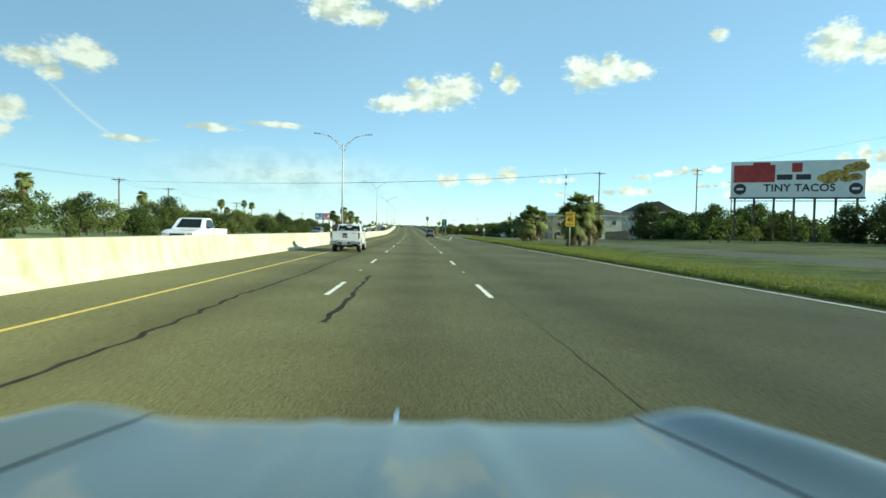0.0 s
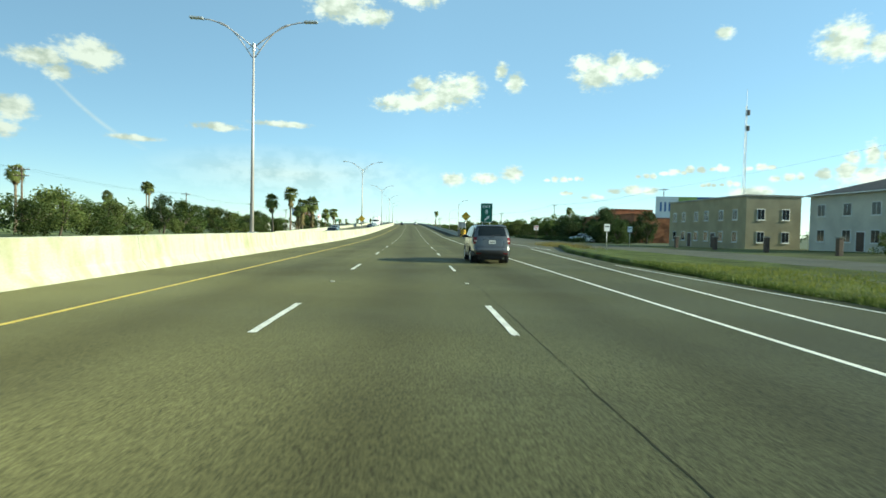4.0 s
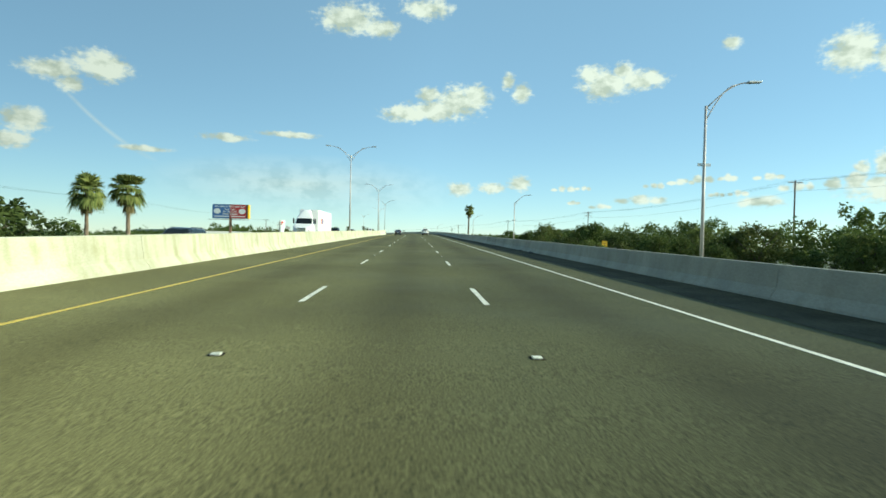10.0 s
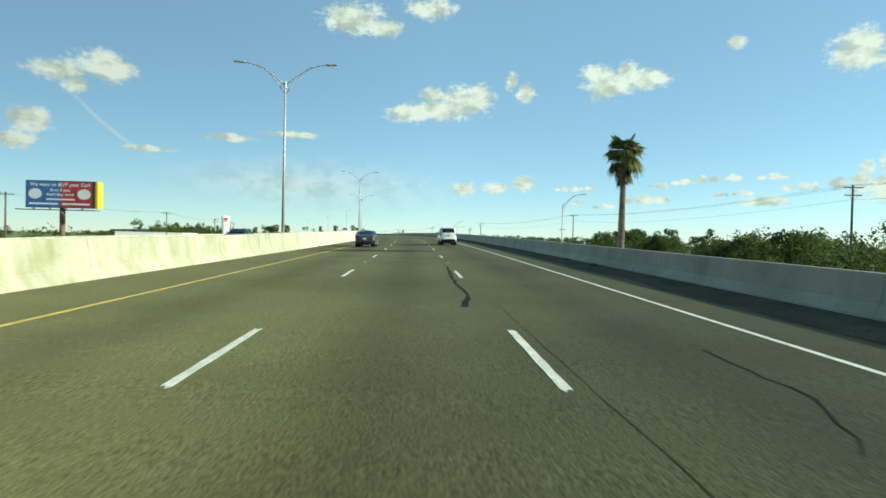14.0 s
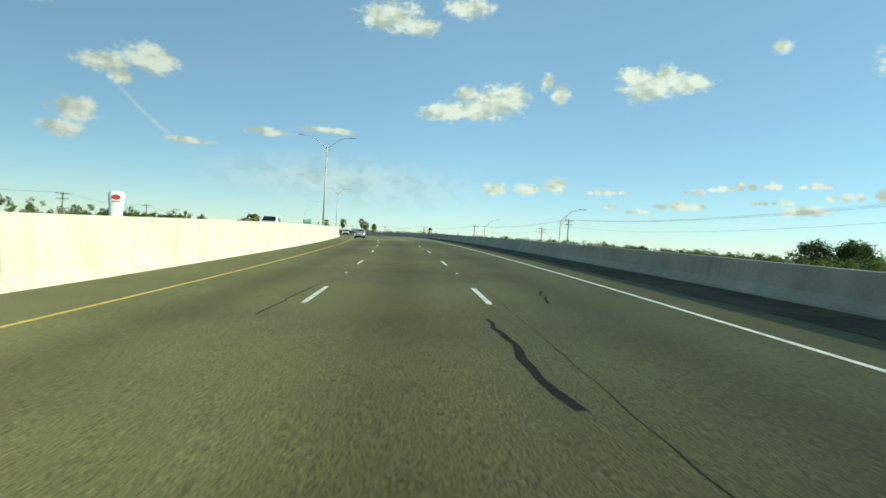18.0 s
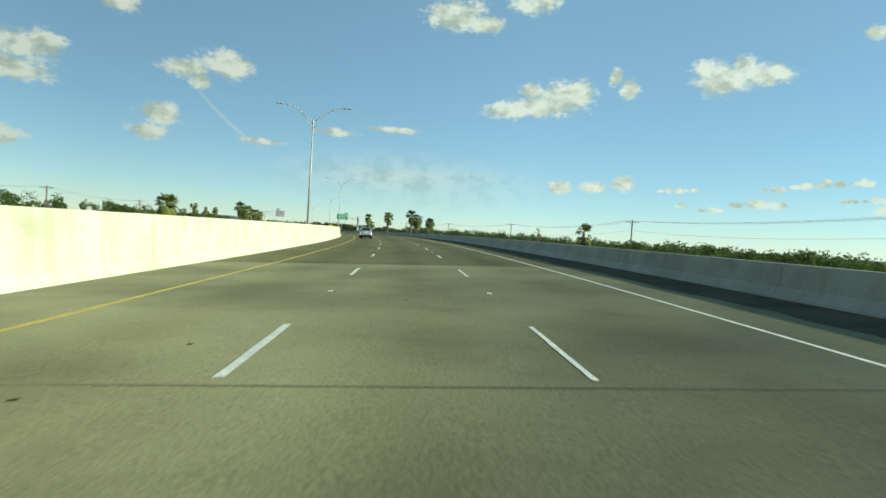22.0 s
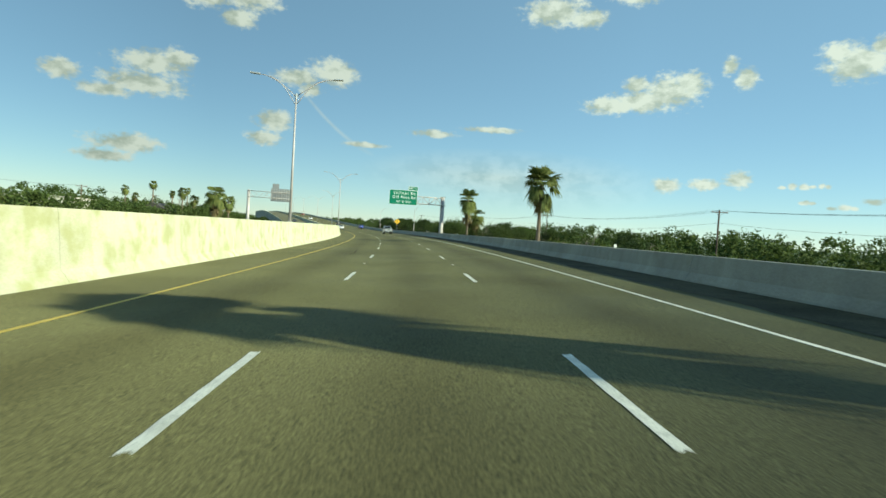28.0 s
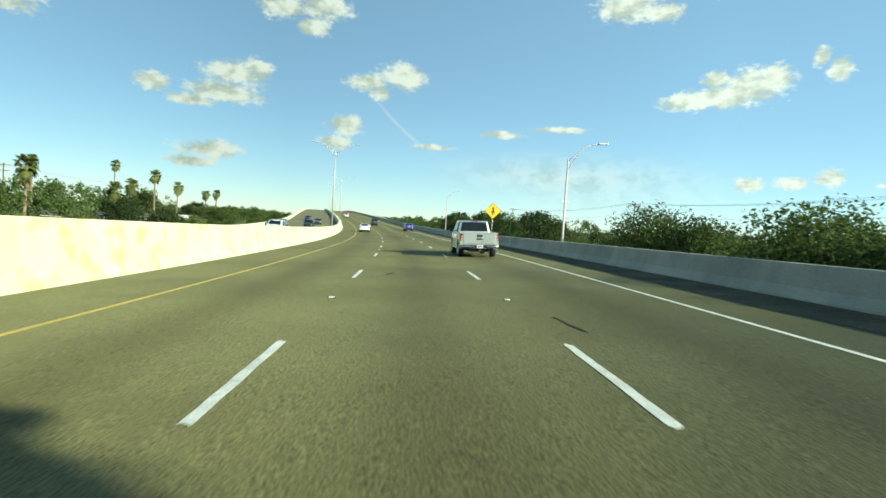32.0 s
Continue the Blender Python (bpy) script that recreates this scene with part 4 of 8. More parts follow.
X0, X1, ZT, ZB = 0.6, 10.2, 7.65, 6.35
for y in (-0.42, 0.42):
    for z in (ZT, ZB):
        part("chord", tube(bmesh.new(), (X0, y, z), (X1, y, z), 0.06, sides=8), POLE_STEEL, ob, smooth=True)
n = 8
for i in range(n):
    a, b = X0 + (X1 - X0) * i / n, X0 + (X1 - X0) * (i + 1) / n
    for y in (-0.42, 0.42):
        part("web_bar", tube(bmesh.new(), (a, y, ZT if i % 2 else ZB), (b, y, ZB if i % 2 else ZT), 0.032, sides=6), POLE_STEEL, ob, smooth=True)
        part("web_bar", tube(bmesh.new(), (b, y, ZB), (b, y, ZT), 0.028, sides=6), POLE_STEEL, ob, smooth=True)
    part("cross_bar", tube(bmesh.new(), (b, -0.42, ZT), (a, 0.42, ZT), 0.025, sides=6), POLE_STEEL, ob, smooth=True)
    part("cross_bar", tube(bmesh.new(), (b, -0.42, ZB), (b, 0.42, ZB), 0.025, sides=6), POLE_STEEL, ob, smooth=True)
framed(ob, 5.1, 2.65, 7.3, SIGN_GREEN, SIGN_WHITE, 2.95, 0.25, -0.56)
framed(ob, 1.75, 0.72, 9.0, SIGN_GREEN, SIGN_WHITE, 4.65, 0.12, -0.56)
words("Stillman Rd", 0.70, (3.1, -0.592, 8.06), SIGN_WHITE, ob, bold=0.006, wide=3.9, gap=1.3)
words("Old Alice Rd", 0.70, (3.05, -0.592, 7.32), SIGN_WHITE, ob, bold=0.006, wide=4.1, gap=1.3)
words("EXIT", 0.44, (2.05, -0.592, 6.50), SIGN_WHITE, ob, bold=0.004, wide=0.82, gap=1.2)
words("½", 0.62, (2.92, -0.592, 6.50), SIGN_WHITE, ob, bold=0.004)
words("MILE", 0.44, (3.85, -0.592, 6.50), SIGN_WHITE, ob, bold=0.004, wide=0.88, gap=1.2)
words("EXIT  7", 0.44, (4.65, -0.592, 9.0), SIGN_WHITE, ob, bold=0.006, wide=1.42, gap=1.2)
for x in (1.2, 2.9, 4.6):
    part("sign_bracket", box(bmesh.new(), x - 0.05, x + 0.05, -0.53, -0.43, 6.1, 8.6), GALVANISED, ob)
# the sign bridge of the far carriageway, from behind
ob = thing("overhead_sign", Matrix.Translation(road(865, 0)) @ Matrix.Rotation(radians(heading(865)), 4, "Z"), "back of an overhead sign on a steel truss arm", "overhead sign")
zr = road(865, 0).z
part("post", tube(bmesh.new(), (-29.3, 0, GROUND - zr), (-29.3, 0, 8.5), 0.38, 0.34, 16), POLE_STEEL, ob, smooth=True)
for z in (8.3, 6.9):
    for y in (-0.4, 0.4):
        part("chord", tube(bmesh.new(), (-29.3, y, z), (-20.2, y, z), 0.055, sides=6), POLE_STEEL, ob, smooth=True)
for i in range(8):
    a, b = -29.3 + 9.1 * i / 8, -29.3 + 9.1 * (i + 1) / 8
    part("web_bar", tube(bmesh.new(), (a, 0.4, 8.3 if i % 2 else 6.9), (b, 0.4, 6.9 if i % 2 else 8.3), 0.03, sides=5), POLE_STEEL, ob)
    part("web_bar", tube(bmesh.new(), (a, -0.4, 6.9 if i % 2 else 8.3), (b, -0.4, 8.3 if i % 2 else 6.9), 0.03, sides=5), POLE_STEEL, ob)
part("panel", plate(bmesh.new(), 4.3, 3.0, 0.03, 0.15, Matrix.Translation((-22.3, 0.55, 7.7))), SIGN_BACK, ob)
part("panel", plate(bmesh.new(), 1.5, 1.1, 0.03, 0.08, Matrix.Translation((-23.4, 0.55, 9.75))), SIGN_BACK, ob)
for i in range(8):
    part("stiffener", box(bmesh.new(), -24.3 + i * 0.56, -24.22 + i * 0.56, 0.46, 0.53, 6.3, 9.1), GALVANISED, ob)

# crash cushion at the barrier's end
RUBBER_BOX = surface("dark plastic module", (0.018, 0.02, 0.022), 0.6, vary=0.2, scale=2)
ob = thing("crash_cushion", road_pose(199.3, 9.0), "black crash cushion with a yellow and black striped nose", "crash cushion")
for i in range(6):
    part("module", box(bmesh.new(), -0.42, 0.42, 0.35 + i * 1.02, 1.34 + i * 1.02, 0.12, 1.28, 0.05), RUBBER_BOX, ob)
for x in (-0.46, 0.46):
    part("side_rail", box(bmesh.new(), x - 0.03, x + 0.03, 0.2, 6.5, 0.45, 0.75, 0.02), DARK, ob)
bm = bmesh.new()
n = 9
nose = [(0.48 * math.cos(math.pi + math.pi * i / n), 0.35 + 0.4 * math.sin(math.pi + math.pi * i / n)) for i in range(n + 1)]
low_ring = [bm.verts.new((x, y, 0.1)) for x, y in nose]
top_ring = [bm.verts.new((x, y, 1.32)) for x, y in nose]
for i in range(n):
    bm.faces.new((low_ring[i], low_ring[i + 1], top_ring[i + 1], top_ring[i]))
bm.faces.new(top_ring)
part("nose", bm, SIGN_YELLOW, ob, "yellow curved nose panel", smooth=False)
for k in range(5):
    bm = bmesh.new()
    z0 = -0.1 + k * 0.34
    lo, hi = [], []
    for i, (x, y) in enumerate(nose):
        z = z0 + (x + 0.48) * 0.75
        lo.append(bm.verts.new((x * 1.012, 0.35 + (y - 0.35) * 1.012, min(1.31, max(0.11, z)))))
        hi.append(bm.verts.new((x * 1.012, 0.35 + (y - 0.35) * 1.012, min(1.31, max(0.11, z + 0.17)))))
    for i in range(n):
        try:
            bm.faces.new((lo[i], lo[i + 1], hi[i + 1], hi[i]))
        except ValueError:
            pass
    bmesh.ops.dissolve_degenerate(bm, dist=0.002, edges=bm.edges)
    part("black_stripe", bm, BLACK, ob)

# ---- billboards ----
BOARD_WHITE = surface("billboard vinyl", (0.72, 0.73, 0.72), 0.5, vary=0.05, scale=0.6)
BOARD_RED = surface("billboard red", (0.36, 0.03, 0.03), 0.5, vary=0.2, scale=1.2)
BOARD_BLUE = surface("billboard blue", (0.05, 0.13, 0.33), 0.5, vary=0.1, scale=0.8)
TACO = surface("billboard food colours", (0.42, 0.20, 0.04), 0.5, vary=0.6, scale=2.2, tint=(0.55, 0.38, 0.06))
a, b = site(85.4, 50.0), site(78.8, 64.6)
ang = math.atan2((b - a).y, (b - a).x)
mid = (a + b) / 2
ob = thing("billboard", Matrix.Translation(mid) @ Matrix.Rotation(ang, 4, "Z") @ Matrix.Scale(1.15, 4), "large white food billboard on many dark posts", "billboard")
part("panel", box(bmesh.new(), -7.6, 7.6, -0.15, 0.25, 5.9, 10.7, 0.03), BOARD_WHITE, ob)
part("trim", box(bmesh.new(), -7.7, 7.7, -0.2, 0.3, 5.7, 5.9), WEATHERED_WOOD, ob)
for i in range(7):
    part("post", box(bmesh.new(), -7 + i * 2.33 - 0.12, -7 + i * 2.33 + 0.12, 0.3, 0.55, -0.1, 10.2), WEATHERED_WOOD, ob)
part("catwalk", box(bmesh.new(), -7.6, 7.6, -1.0, -0.2, 5.35, 5.42), WEATHERED_WOOD, ob)
words("TINY TACOS", 1.35, (0.35, -0.16, 7.1), BLACK, ob, bold=0.03)
bars([(-2.2, -0.4, 8.2, 8.9), (0.0, 1.7, 8.2, 8.9)], DARK, ob, -0.155)
part("emblem", box(bmesh.new(), -0.5, 0.7, -0.165, -0.155, 9.2, 10.4, 0.0), BOARD_RED, ob)
part("carton", box(bmesh.new(), -7.3, -2.4, -0.165, -0.155, 7.9, 10.2), BOARD_RED, ob)
part("carton_flap", box(bmesh.new(), -5.0, -3.0, -0.170, -0.158, 9.9, 10.55), BOARD_RED, ob)
rng = random.Random(7)
for i in range(9):
    bm = bmesh.new()
    bmesh.ops.create_circle(bm, cap_ends=True, segments=14, radius=rng.uniform(0.6, 1.0), matrix=Matrix.Translation((3.2 + i * 0.47, -0.16 - 0.004 * i, 9.0 + rng.uniform(-0.9, 0.9))) @ Matrix.Rotation(radians(90), 4, "X") @ Matrix.Diagonal((1.2, 0.7, 1, 1)))
    part("taco_shape", bm, TACO, ob)
for x in (-6.5, 6.6):
    bm = bmesh.new()
    bmesh.ops.create_circle(bm, cap_ends=True, segments=20, radius=0.75, matrix=Matrix.Translation((x, -0.20, 7.0)) @ Matrix.Rotation(radians(90), 4, "X"))
    disc = part("disc", bm, DARK, ob)
    bars([(x - 0.4, x + 0.4, 6.85, 7.15)], BOARD_WHITE, disc, -0.206)
for i in range(7):
    t = thing("field_bollard", site_pose(74 + (i % 2), 40 + i * 3.1), "short black wooden bollard in the field", "bollard", "field bollards")
    part("post", box(bmesh.new(), -0.1, 0.1, -0.1, 0.1, -0.1, 0.95, 0.02), DARK, t)

a = site(IMBOARD[0], IMBOARD[1])
ob = thing("billboard", Matrix.Translation(a) @ Matrix.Rotation(radians(heading(200) - 12), 4, "Z"), "white blue and green billboard on one post", "billboard")
part("panel", box(bmesh.new(), 0, 12.0, -0.2, 0.3, IMBOARD[2], IMBOARD[2] + 4.6, 0.03), BOARD_WHITE, ob)
part("poster_half", box(bmesh.new(), 4.6, 8.4, -0.22, -0.19, IMBOARD[2] + 0.1, IMBOARD[2] + 4.5), surface("billboard green", (0.30, 0.38, 0.10), 0.5, vary=0.2, scale=1), ob)
part("poster_half", box(bmesh.new(), 8.4, 11.9, -0.22, -0.19, IMBOARD[2] + 0.1, IMBOARD[2] + 4.5), BOARD_BLUE, ob)
bars([(0.8, 1.2, IMBOARD[2] + 1.4, IMBOARD[2] + 3.4), (1.7, 2.1, IMBOARD[2] + 1.4, IMBOARD[2] + 3.4), (2.6, 3.0, IMBOARD[2] + 1.4, IMBOARD[2] + 3.4), (3.5, 3.9, IMBOARD[2] + 1.4, IMBOARD[2] + 3.4)], BOARD_BLUE, ob, -0.21)
bars([(5, 8, IMBOARD[2] + 3.2, IMBOARD[2] + 3.6), (5, 7.6, IMBOARD[2] + 2.2, IMBOARD[2] + 2.6), (5, 8, IMBOARD[2] + 1.2, IMBOARD[2] + 1.6)], BOARD_WHITE, ob, -0.225)
part("post", tube(bmesh.new(), (6, 0.6, -0.1), (6, 0.6, IMBOARD[2] + 3.5), 0.4, sides=14), DARK, ob)
part("catwalk", box(bmesh.new(), 0, 12, -1.1, -0.2, IMBOARD[2] - 0.25, IMBOARD[2] - 0.15), DARK, ob)

ob = thing("billboard", site_pose(478.6, -66.9, 0, -3), "blue and red car-dealer billboard on a single steel post", "billboard")
part("post", tube(bmesh.new(), (0, 0.8, -0.2), (0, 0.8, 9.6), 0.5, sides=16), surface("rusty post", (0.22, 0.13, 0.08), 0.8, vary=0.3, scale=1), ob, smooth=True)
part("panel", box(bmesh.new(), -6.5, 6.5, 0.0, 0.5, 9.6, 14.9, 0.03), DARK, ob)
part("poster_half", box(bmesh.new(), -6.4, 0.0, -0.03, 0.0, 9.7, 14.8), BOARD_BLUE, ob, "blue poster half")
part("poster_half", box(bmesh.new(), 0.0, 6.0, -0.03, 0.0, 9.7, 14.8), BOARD_RED, ob, "red poster half")
part("side_panel", box(bmesh.new(), 6.5, 6.9, 0.3, 2.2, 9.6, 14.9), SIGN_YELLOW, ob, "yellow edge of the rear poster")
part("catwalk", box(bmesh.new(), -7.6, 7.4, -1.3, 0.0, 9.1, 9.25), WEATHERED_WOOD, ob)
for x in (-4, -1, 2, 5):
    part("floodlight", box(bmesh.new(), x - 0.25, x + 0.25, -1.5, -1.2, 9.25, 9.55, 0.04), GALVANISED, ob)
words("We want to BUY your Car!", 0.95, (0, -0.04, 14.1), BOARD_WHITE, ob, bold=0.02)
words("Even if you", 0.8, (0, -0.04, 13.05), BOARD_WHITE, ob, bold=0.02)
words("don't buy ours!", 0.8, (0, -0.04, 12.2), BOARD_WHITE, ob, bold=0.02)
bars([(-5.8, -0.4, 10.2, 10.55), (0.4, 5.6, 10.2, 10.55), (-2.6, 2.8, 11.1, 11.4)], BOARD_WHITE, ob, -0.036)
for x in (-4.7, 4.5):
    bm = bmesh.new()
    bmesh.ops.create_circle(bm, cap_ends=True, segments=24, radius=1.2, matrix=Matrix.Translation((x, -0.045, 12.3)) @ Matrix.Rotation(radians(90), 4, "X") @ Matrix.Diagonal((1.05, 0.85, 1, 1)))
    part("oval", bm, BOARD_WHITE, ob)

# dealer pylon
ob = thing("pylon_sign", site_pose(606, -58.5, 0, 15), "tall white dealer pylon sign with a red emblem", "pylon sign")
bm = bmesh.new()
n = 16
ring = []
for z, w in ((-0.1, 1.3), (4, 1.25), (8.6, 1.4), (11.9, 1.7), (12.5, 1.6), (12.8, 1.1)):
    ring.append([bm.verts.new((w * math.cos(2 * math.pi * i / n), 0.55 * math.sin(2 * math.pi * i / n), z)) for i in range(n)])
for p, q in zip(ring, ring[1:]):
    for i in range(n):
        bm.faces.new((p[i], p[(i + 1) % n], q[(i + 1) % n], q[i]))
bm.faces.new(ring[-1])
part("body", bm, SIGN_WHITE, ob, smooth=True)
bm = bmesh.new()
bmesh.ops.create_circle(bm, cap_ends=True, segments=20, radius=0.75, matrix=Matrix.Translation((0, -0.60, 11.5)) @ Matrix.Rotation(radians(90), 4, "X") @ Matrix.Diagonal((1.2, 0.8, 1, 1)))
part("emblem", bm, SIGN_RED, ob, "plain red oval emblem")
bars([(-0.8, 0.8, 10.4, 10.65)], SIGN_RED, ob, -0.60)

# ---- plants ----
LEAF = foliage("tree leaves", (0.035, 0.06, 0.014), (0.10, 0.13, 0.035))
LEAF_LIGHT = foliage("pale tree leaves", (0.07, 0.10, 0.025), (0.15, 0.17, 0.05))
LEAF_DARK = foliage("dark tree leaves", (0.025, 0.045, 0.014), (0.07, 0.10, 0.03))
PALM_LEAF = foliage("palm fronds", (0.08, 0.11, 0.03), (0.21, 0.23, 0.07), 0.3)
PALM_DEAD = foliage("dead palm fronds", (0.10, 0.085, 0.035), (0.22, 0.175, 0.08), 0.15)
BARK = surface("bark", (0.10, 0.08, 0.06), 0.95, vary=0.3, scale=3, grain=0.3, grain_scale=20, bump=0.6)
PALM_BARK = surface("palm bark", (0.22, 0.17, 0.12), 0.95, vary=0.3, scale=2, grain=0.3, grain_scale=12, bump=0.6)
BARE_BARK = surface("grey dead wood", (0.24, 0.20, 0.15), 0.95, vary=0.3, scale=3, grain=0.3, grain_scale=20)
# the shade on the verge's road side is put into this darker green
SHADED_GRASS = foliage("rough grass with shade in its green", (0.05, 0.08, 0.014), (0.13, 0.17, 0.035), 0.2)
DRY_WEED = foliage("dry weeds", (0.12, 0.12, 0.03), (0.26, 0.21, 0.08), 0.25)
GRASS_BLADE = foliage("grass blades", (0.085, 0.115, 0.018), (0.22, 0.225, 0.05), 0.3)


def leaf_mesh(name, centres, per, spread, size, material, seed):
    """Clumps of small folded leaves round the given centres."""
    r = np.random.default_rng(seed)
    c = np.repeat(np.array(centres, float), per, axis=0)
    k = len(c)
    v = r.normal(size=(k, 3))
    v /= np.linalg.norm(v, axis=1)[:, None]
    p = c[:, :3] + v * (r.random((k, 1)) ** 0.45) * (c[:, 3:4] * spread)
    a = r.normal(size=(k, 3))
    a[:, 2] *= 0.7
    a /= np.linalg.norm(a, axis=1)[:, None]
    b = np.cross(a, r.normal(size=(k, 3)))
    b /= np.linalg.norm(b, axis=1)[:, None]
    s = size * r.uniform(0.6, 1.35, (k, 1))
    q = np.stack([p - a * s, p + b * s * 0.42, p + a * s, p - b * s * 0.42], axis=1).reshape(-1, 3)
    faces = np.arange(k * 4).reshape(-1, 4).tolist()
    me = bpy.data.meshes.new(name)
    me.from_pydata(q.tolist(), [], faces)
    me.materials.append(material)
    return me


def make_tree(seed, height, width, material, label, low=0.25, clumps=46, per=74, leaf=0.19, category="tree", group="roadside trees", m=None):
    """A tapered trunk with forking limbs and a ragged crown of leaf clumps."""
    r = random.Random(seed)
    name = "tree" if category == "tree" else "bush"
    ob = thing(name, m or Matrix.Identity(4), label, category, group)
    bm = bmesh.new()
    top = Vector((r.uniform(-.3, .3), r.uniform(-.3, .3), height * max(low, 0.18)))
    tube(bm, (0, 0, -0.2), top, 0.05 * height * 0.55, 0.035 * height * 0.55, 8)
    centres = []
    limbs = 7
    for i in range(limbs):
        a = i * 2.4 + r.uniform(-.4, .4)
        e = Vector((math.cos(a) * width * 0.36, math.sin(a) * width * 0.36, height * r.uniform(0.5, 0.85)))
        knee = top.lerp(e, 0.5) + Vector((r.uniform(-.3, .3), r.uniform(-.3, .3), 0.25))
        tube(bm, top, knee, 0.013 * height, 0.009 * height, 6)
        tube(bm, knee, e, 0.009 * height, 0.004 * height, 5)
    part("trunk", bm, BARK, ob, smooth=True)
    for i in range(clumps):
        a, u = r.uniform(0, 6.283), r.random() ** 0.5
        z = low + (1 - low) * r.random()
        bulge = math.sin(math.pi * min(1, max(0.06, (z - low) / (1 - low) * 0.86 + 0.10))) ** 0.6
        rad = width / 2 * bulge * u * r.uniform(0.75, 1.12)
        centres.append((rad * math.cos(a), rad * math.sin(a), height * (z * 0.93), width * r.uniform(0.09, 0.17)))
    crown = leaf_mesh("crown", centres, per, 1.0, leaf, material, seed)
    link_mesh("crown", crown, ob)
    return ob


def fan(r, reach, droop, az, el, wide, verts, faces, base, segs=9):
    """One fan-shaped frond: a stalk and pleated fingers that hang at their tips."""
    d = Vector((math.cos(az) * math.cos(el), math.sin(az) * math.cos(el), math.sin(el)))
    side = d.cross(Vector((0, 0, 1))).normalized() if abs(d.z) < 0.98 else Vector((1, 0, 0))
    up = side.cross(d)
    root = base + d * reach * 0.48
    i = len(verts)
    verts += [base + side * 0.03, base - side * 0.03, root]
    faces.append((i, i + 1, i + 2))
    for k in range(segs):
        t = (k / (segs - 1) - 0.5) * wide
        f = d * math.cos(t) + side * math.sin(t)
        p = root + f * reach * 0.36 + up * 0.05
        tip = root + f * reach * r.uniform(0.62, 0.76) - Vector((0, 0, droop * reach * r.uniform(0.6, 1.2)))
        w = side * math.cos(t) - d * math.sin(t)
        j = len(verts)
        verts += [root, p + w * reach * 0.07, tip, p - w * reach * 0.07]
        faces.append((j, j + 1, j + 2, j + 3))


def make_palm(seed, crown_z, size, skirt, label, m, lean=0.0, trunk_r=0.18, fronds=50, group="fan palms", droop=-0.68):
    """A fan palm: a slim ringed trunk, a round head of fronds and a skirt of dead ones."""
    r = random.Random(seed)
    ob = thing("palm_tree", m, label, "palm tree", group)
    bm = bmesh.new()
    n, sides = 7, 9
    rings = []
    for i in range(n + 1):
        t = i / n
        c = Vector((lean * t * t, 0.4 * lean * t, -0.2 + (crown_z + 0.2) * t))
        rad = trunk_r * (1.35 - 0.5 * t) * (1.25 if i == 0 else 1) * r.uniform(0.95, 1.05)
        rings.append([bm.verts.new(c + Vector((rad * math.cos(6.2832 * k / sides), rad * math.sin(6.2832 * k / sides), 0))) for k in range(sides)])
    for p, q in zip(rings, rings[1:]):
        for k in range(sides):
            bm.faces.new((p[k], p[(k + 1) % sides], q[(k + 1) % sides], q[k]))
    part("trunk", bm, PALM_BARK, ob, smooth=True)
    head = Vector((lean, 0.4 * lean, crown_z))
    v, f = [], []
    for i in range(int(fronds * 1.2)):
        el = math.asin(r.uniform(droop, 0.97))
        base = head - Vector((0, 0, size * 0.35 * max(0.0, -el)))
        fan(r, size * r.uniform(0.72, 1.08), 0.12 + 0.34 * max(0, 0.55 - el), r.uniform(0, 6.283), el, 2.2, v, f, base, 11)
    link_mesh("crown", mesh_of("crown", v, f, PALM_LEAF), ob)
    if skirt > 0:
        v, f = [], []
        for i in range(int(18 + skirt * 24)):
            drop = r.random() * skirt
            fan(r, size * r.uniform(0.42, 0.72), 0.30, r.uniform(0, 6.283), -r.uniform(0.7, 1.4), 1.0, v, f, head - Vector((lean * drop * 0.3, 0, 0.25 * size + drop * size)), 7)
        link_mesh("dead_fronds", mesh_of("dead_fronds", v, f, PALM_DEAD), ob, label="hanging skirt of dry brown fronds")
    return ob


PALMS = PALMS_NEAR_LEFT + PALMS_FAR_LEFT + PALMS_RIGHT
for i, (s, lat, z, size, skirt) in enumerate(PALMS):
    kind = "tall fan palm with a round green head" if skirt < 0.3 else ("fan palm with a skirt of dead brown fronds" if skirt < 1.2 else "fan palm wrapped in a thick skirt of dry fronds")
    make_palm(100 + i, z - GROUND - 0.5, size, skirt, kind, site_pose(s, lat, 0, i * 37), lean=((i * 7) % 5 - 2) * 0.12, trunk_r=0.16 + 0.02 * (i % 3), fronds=4 if size < 0.8 else (15 if size < 1 else (38 if s > 700 else 50)), droop=-0.97 if size < 0.8 else (-0.9 if s > 700 else -0.68))
# two stout palms on the verge, their fronds down to the grass
for s, lat, z, seed in ((68.0, 20.4, 5.1, 3), (100.0, 21.1, 5.0, 5)):
    for k, (dx, dy, dz) in enumerate(((0, 0, 0), (1.3, 0.5, -0.8), (-1.3, 0.4, -1.2))):
        make_palm(seed + 10 * k, z + dz - 0.3, 1.95, 1.35 - 0.2 * k, "stout clustered palm with a long dry skirt on the grass verge", site_pose(s + dy, lat + dx, 0, 40 * k), lean=dx * 0.5, trunk_r=0.22, fronds=44, group="verge palms")

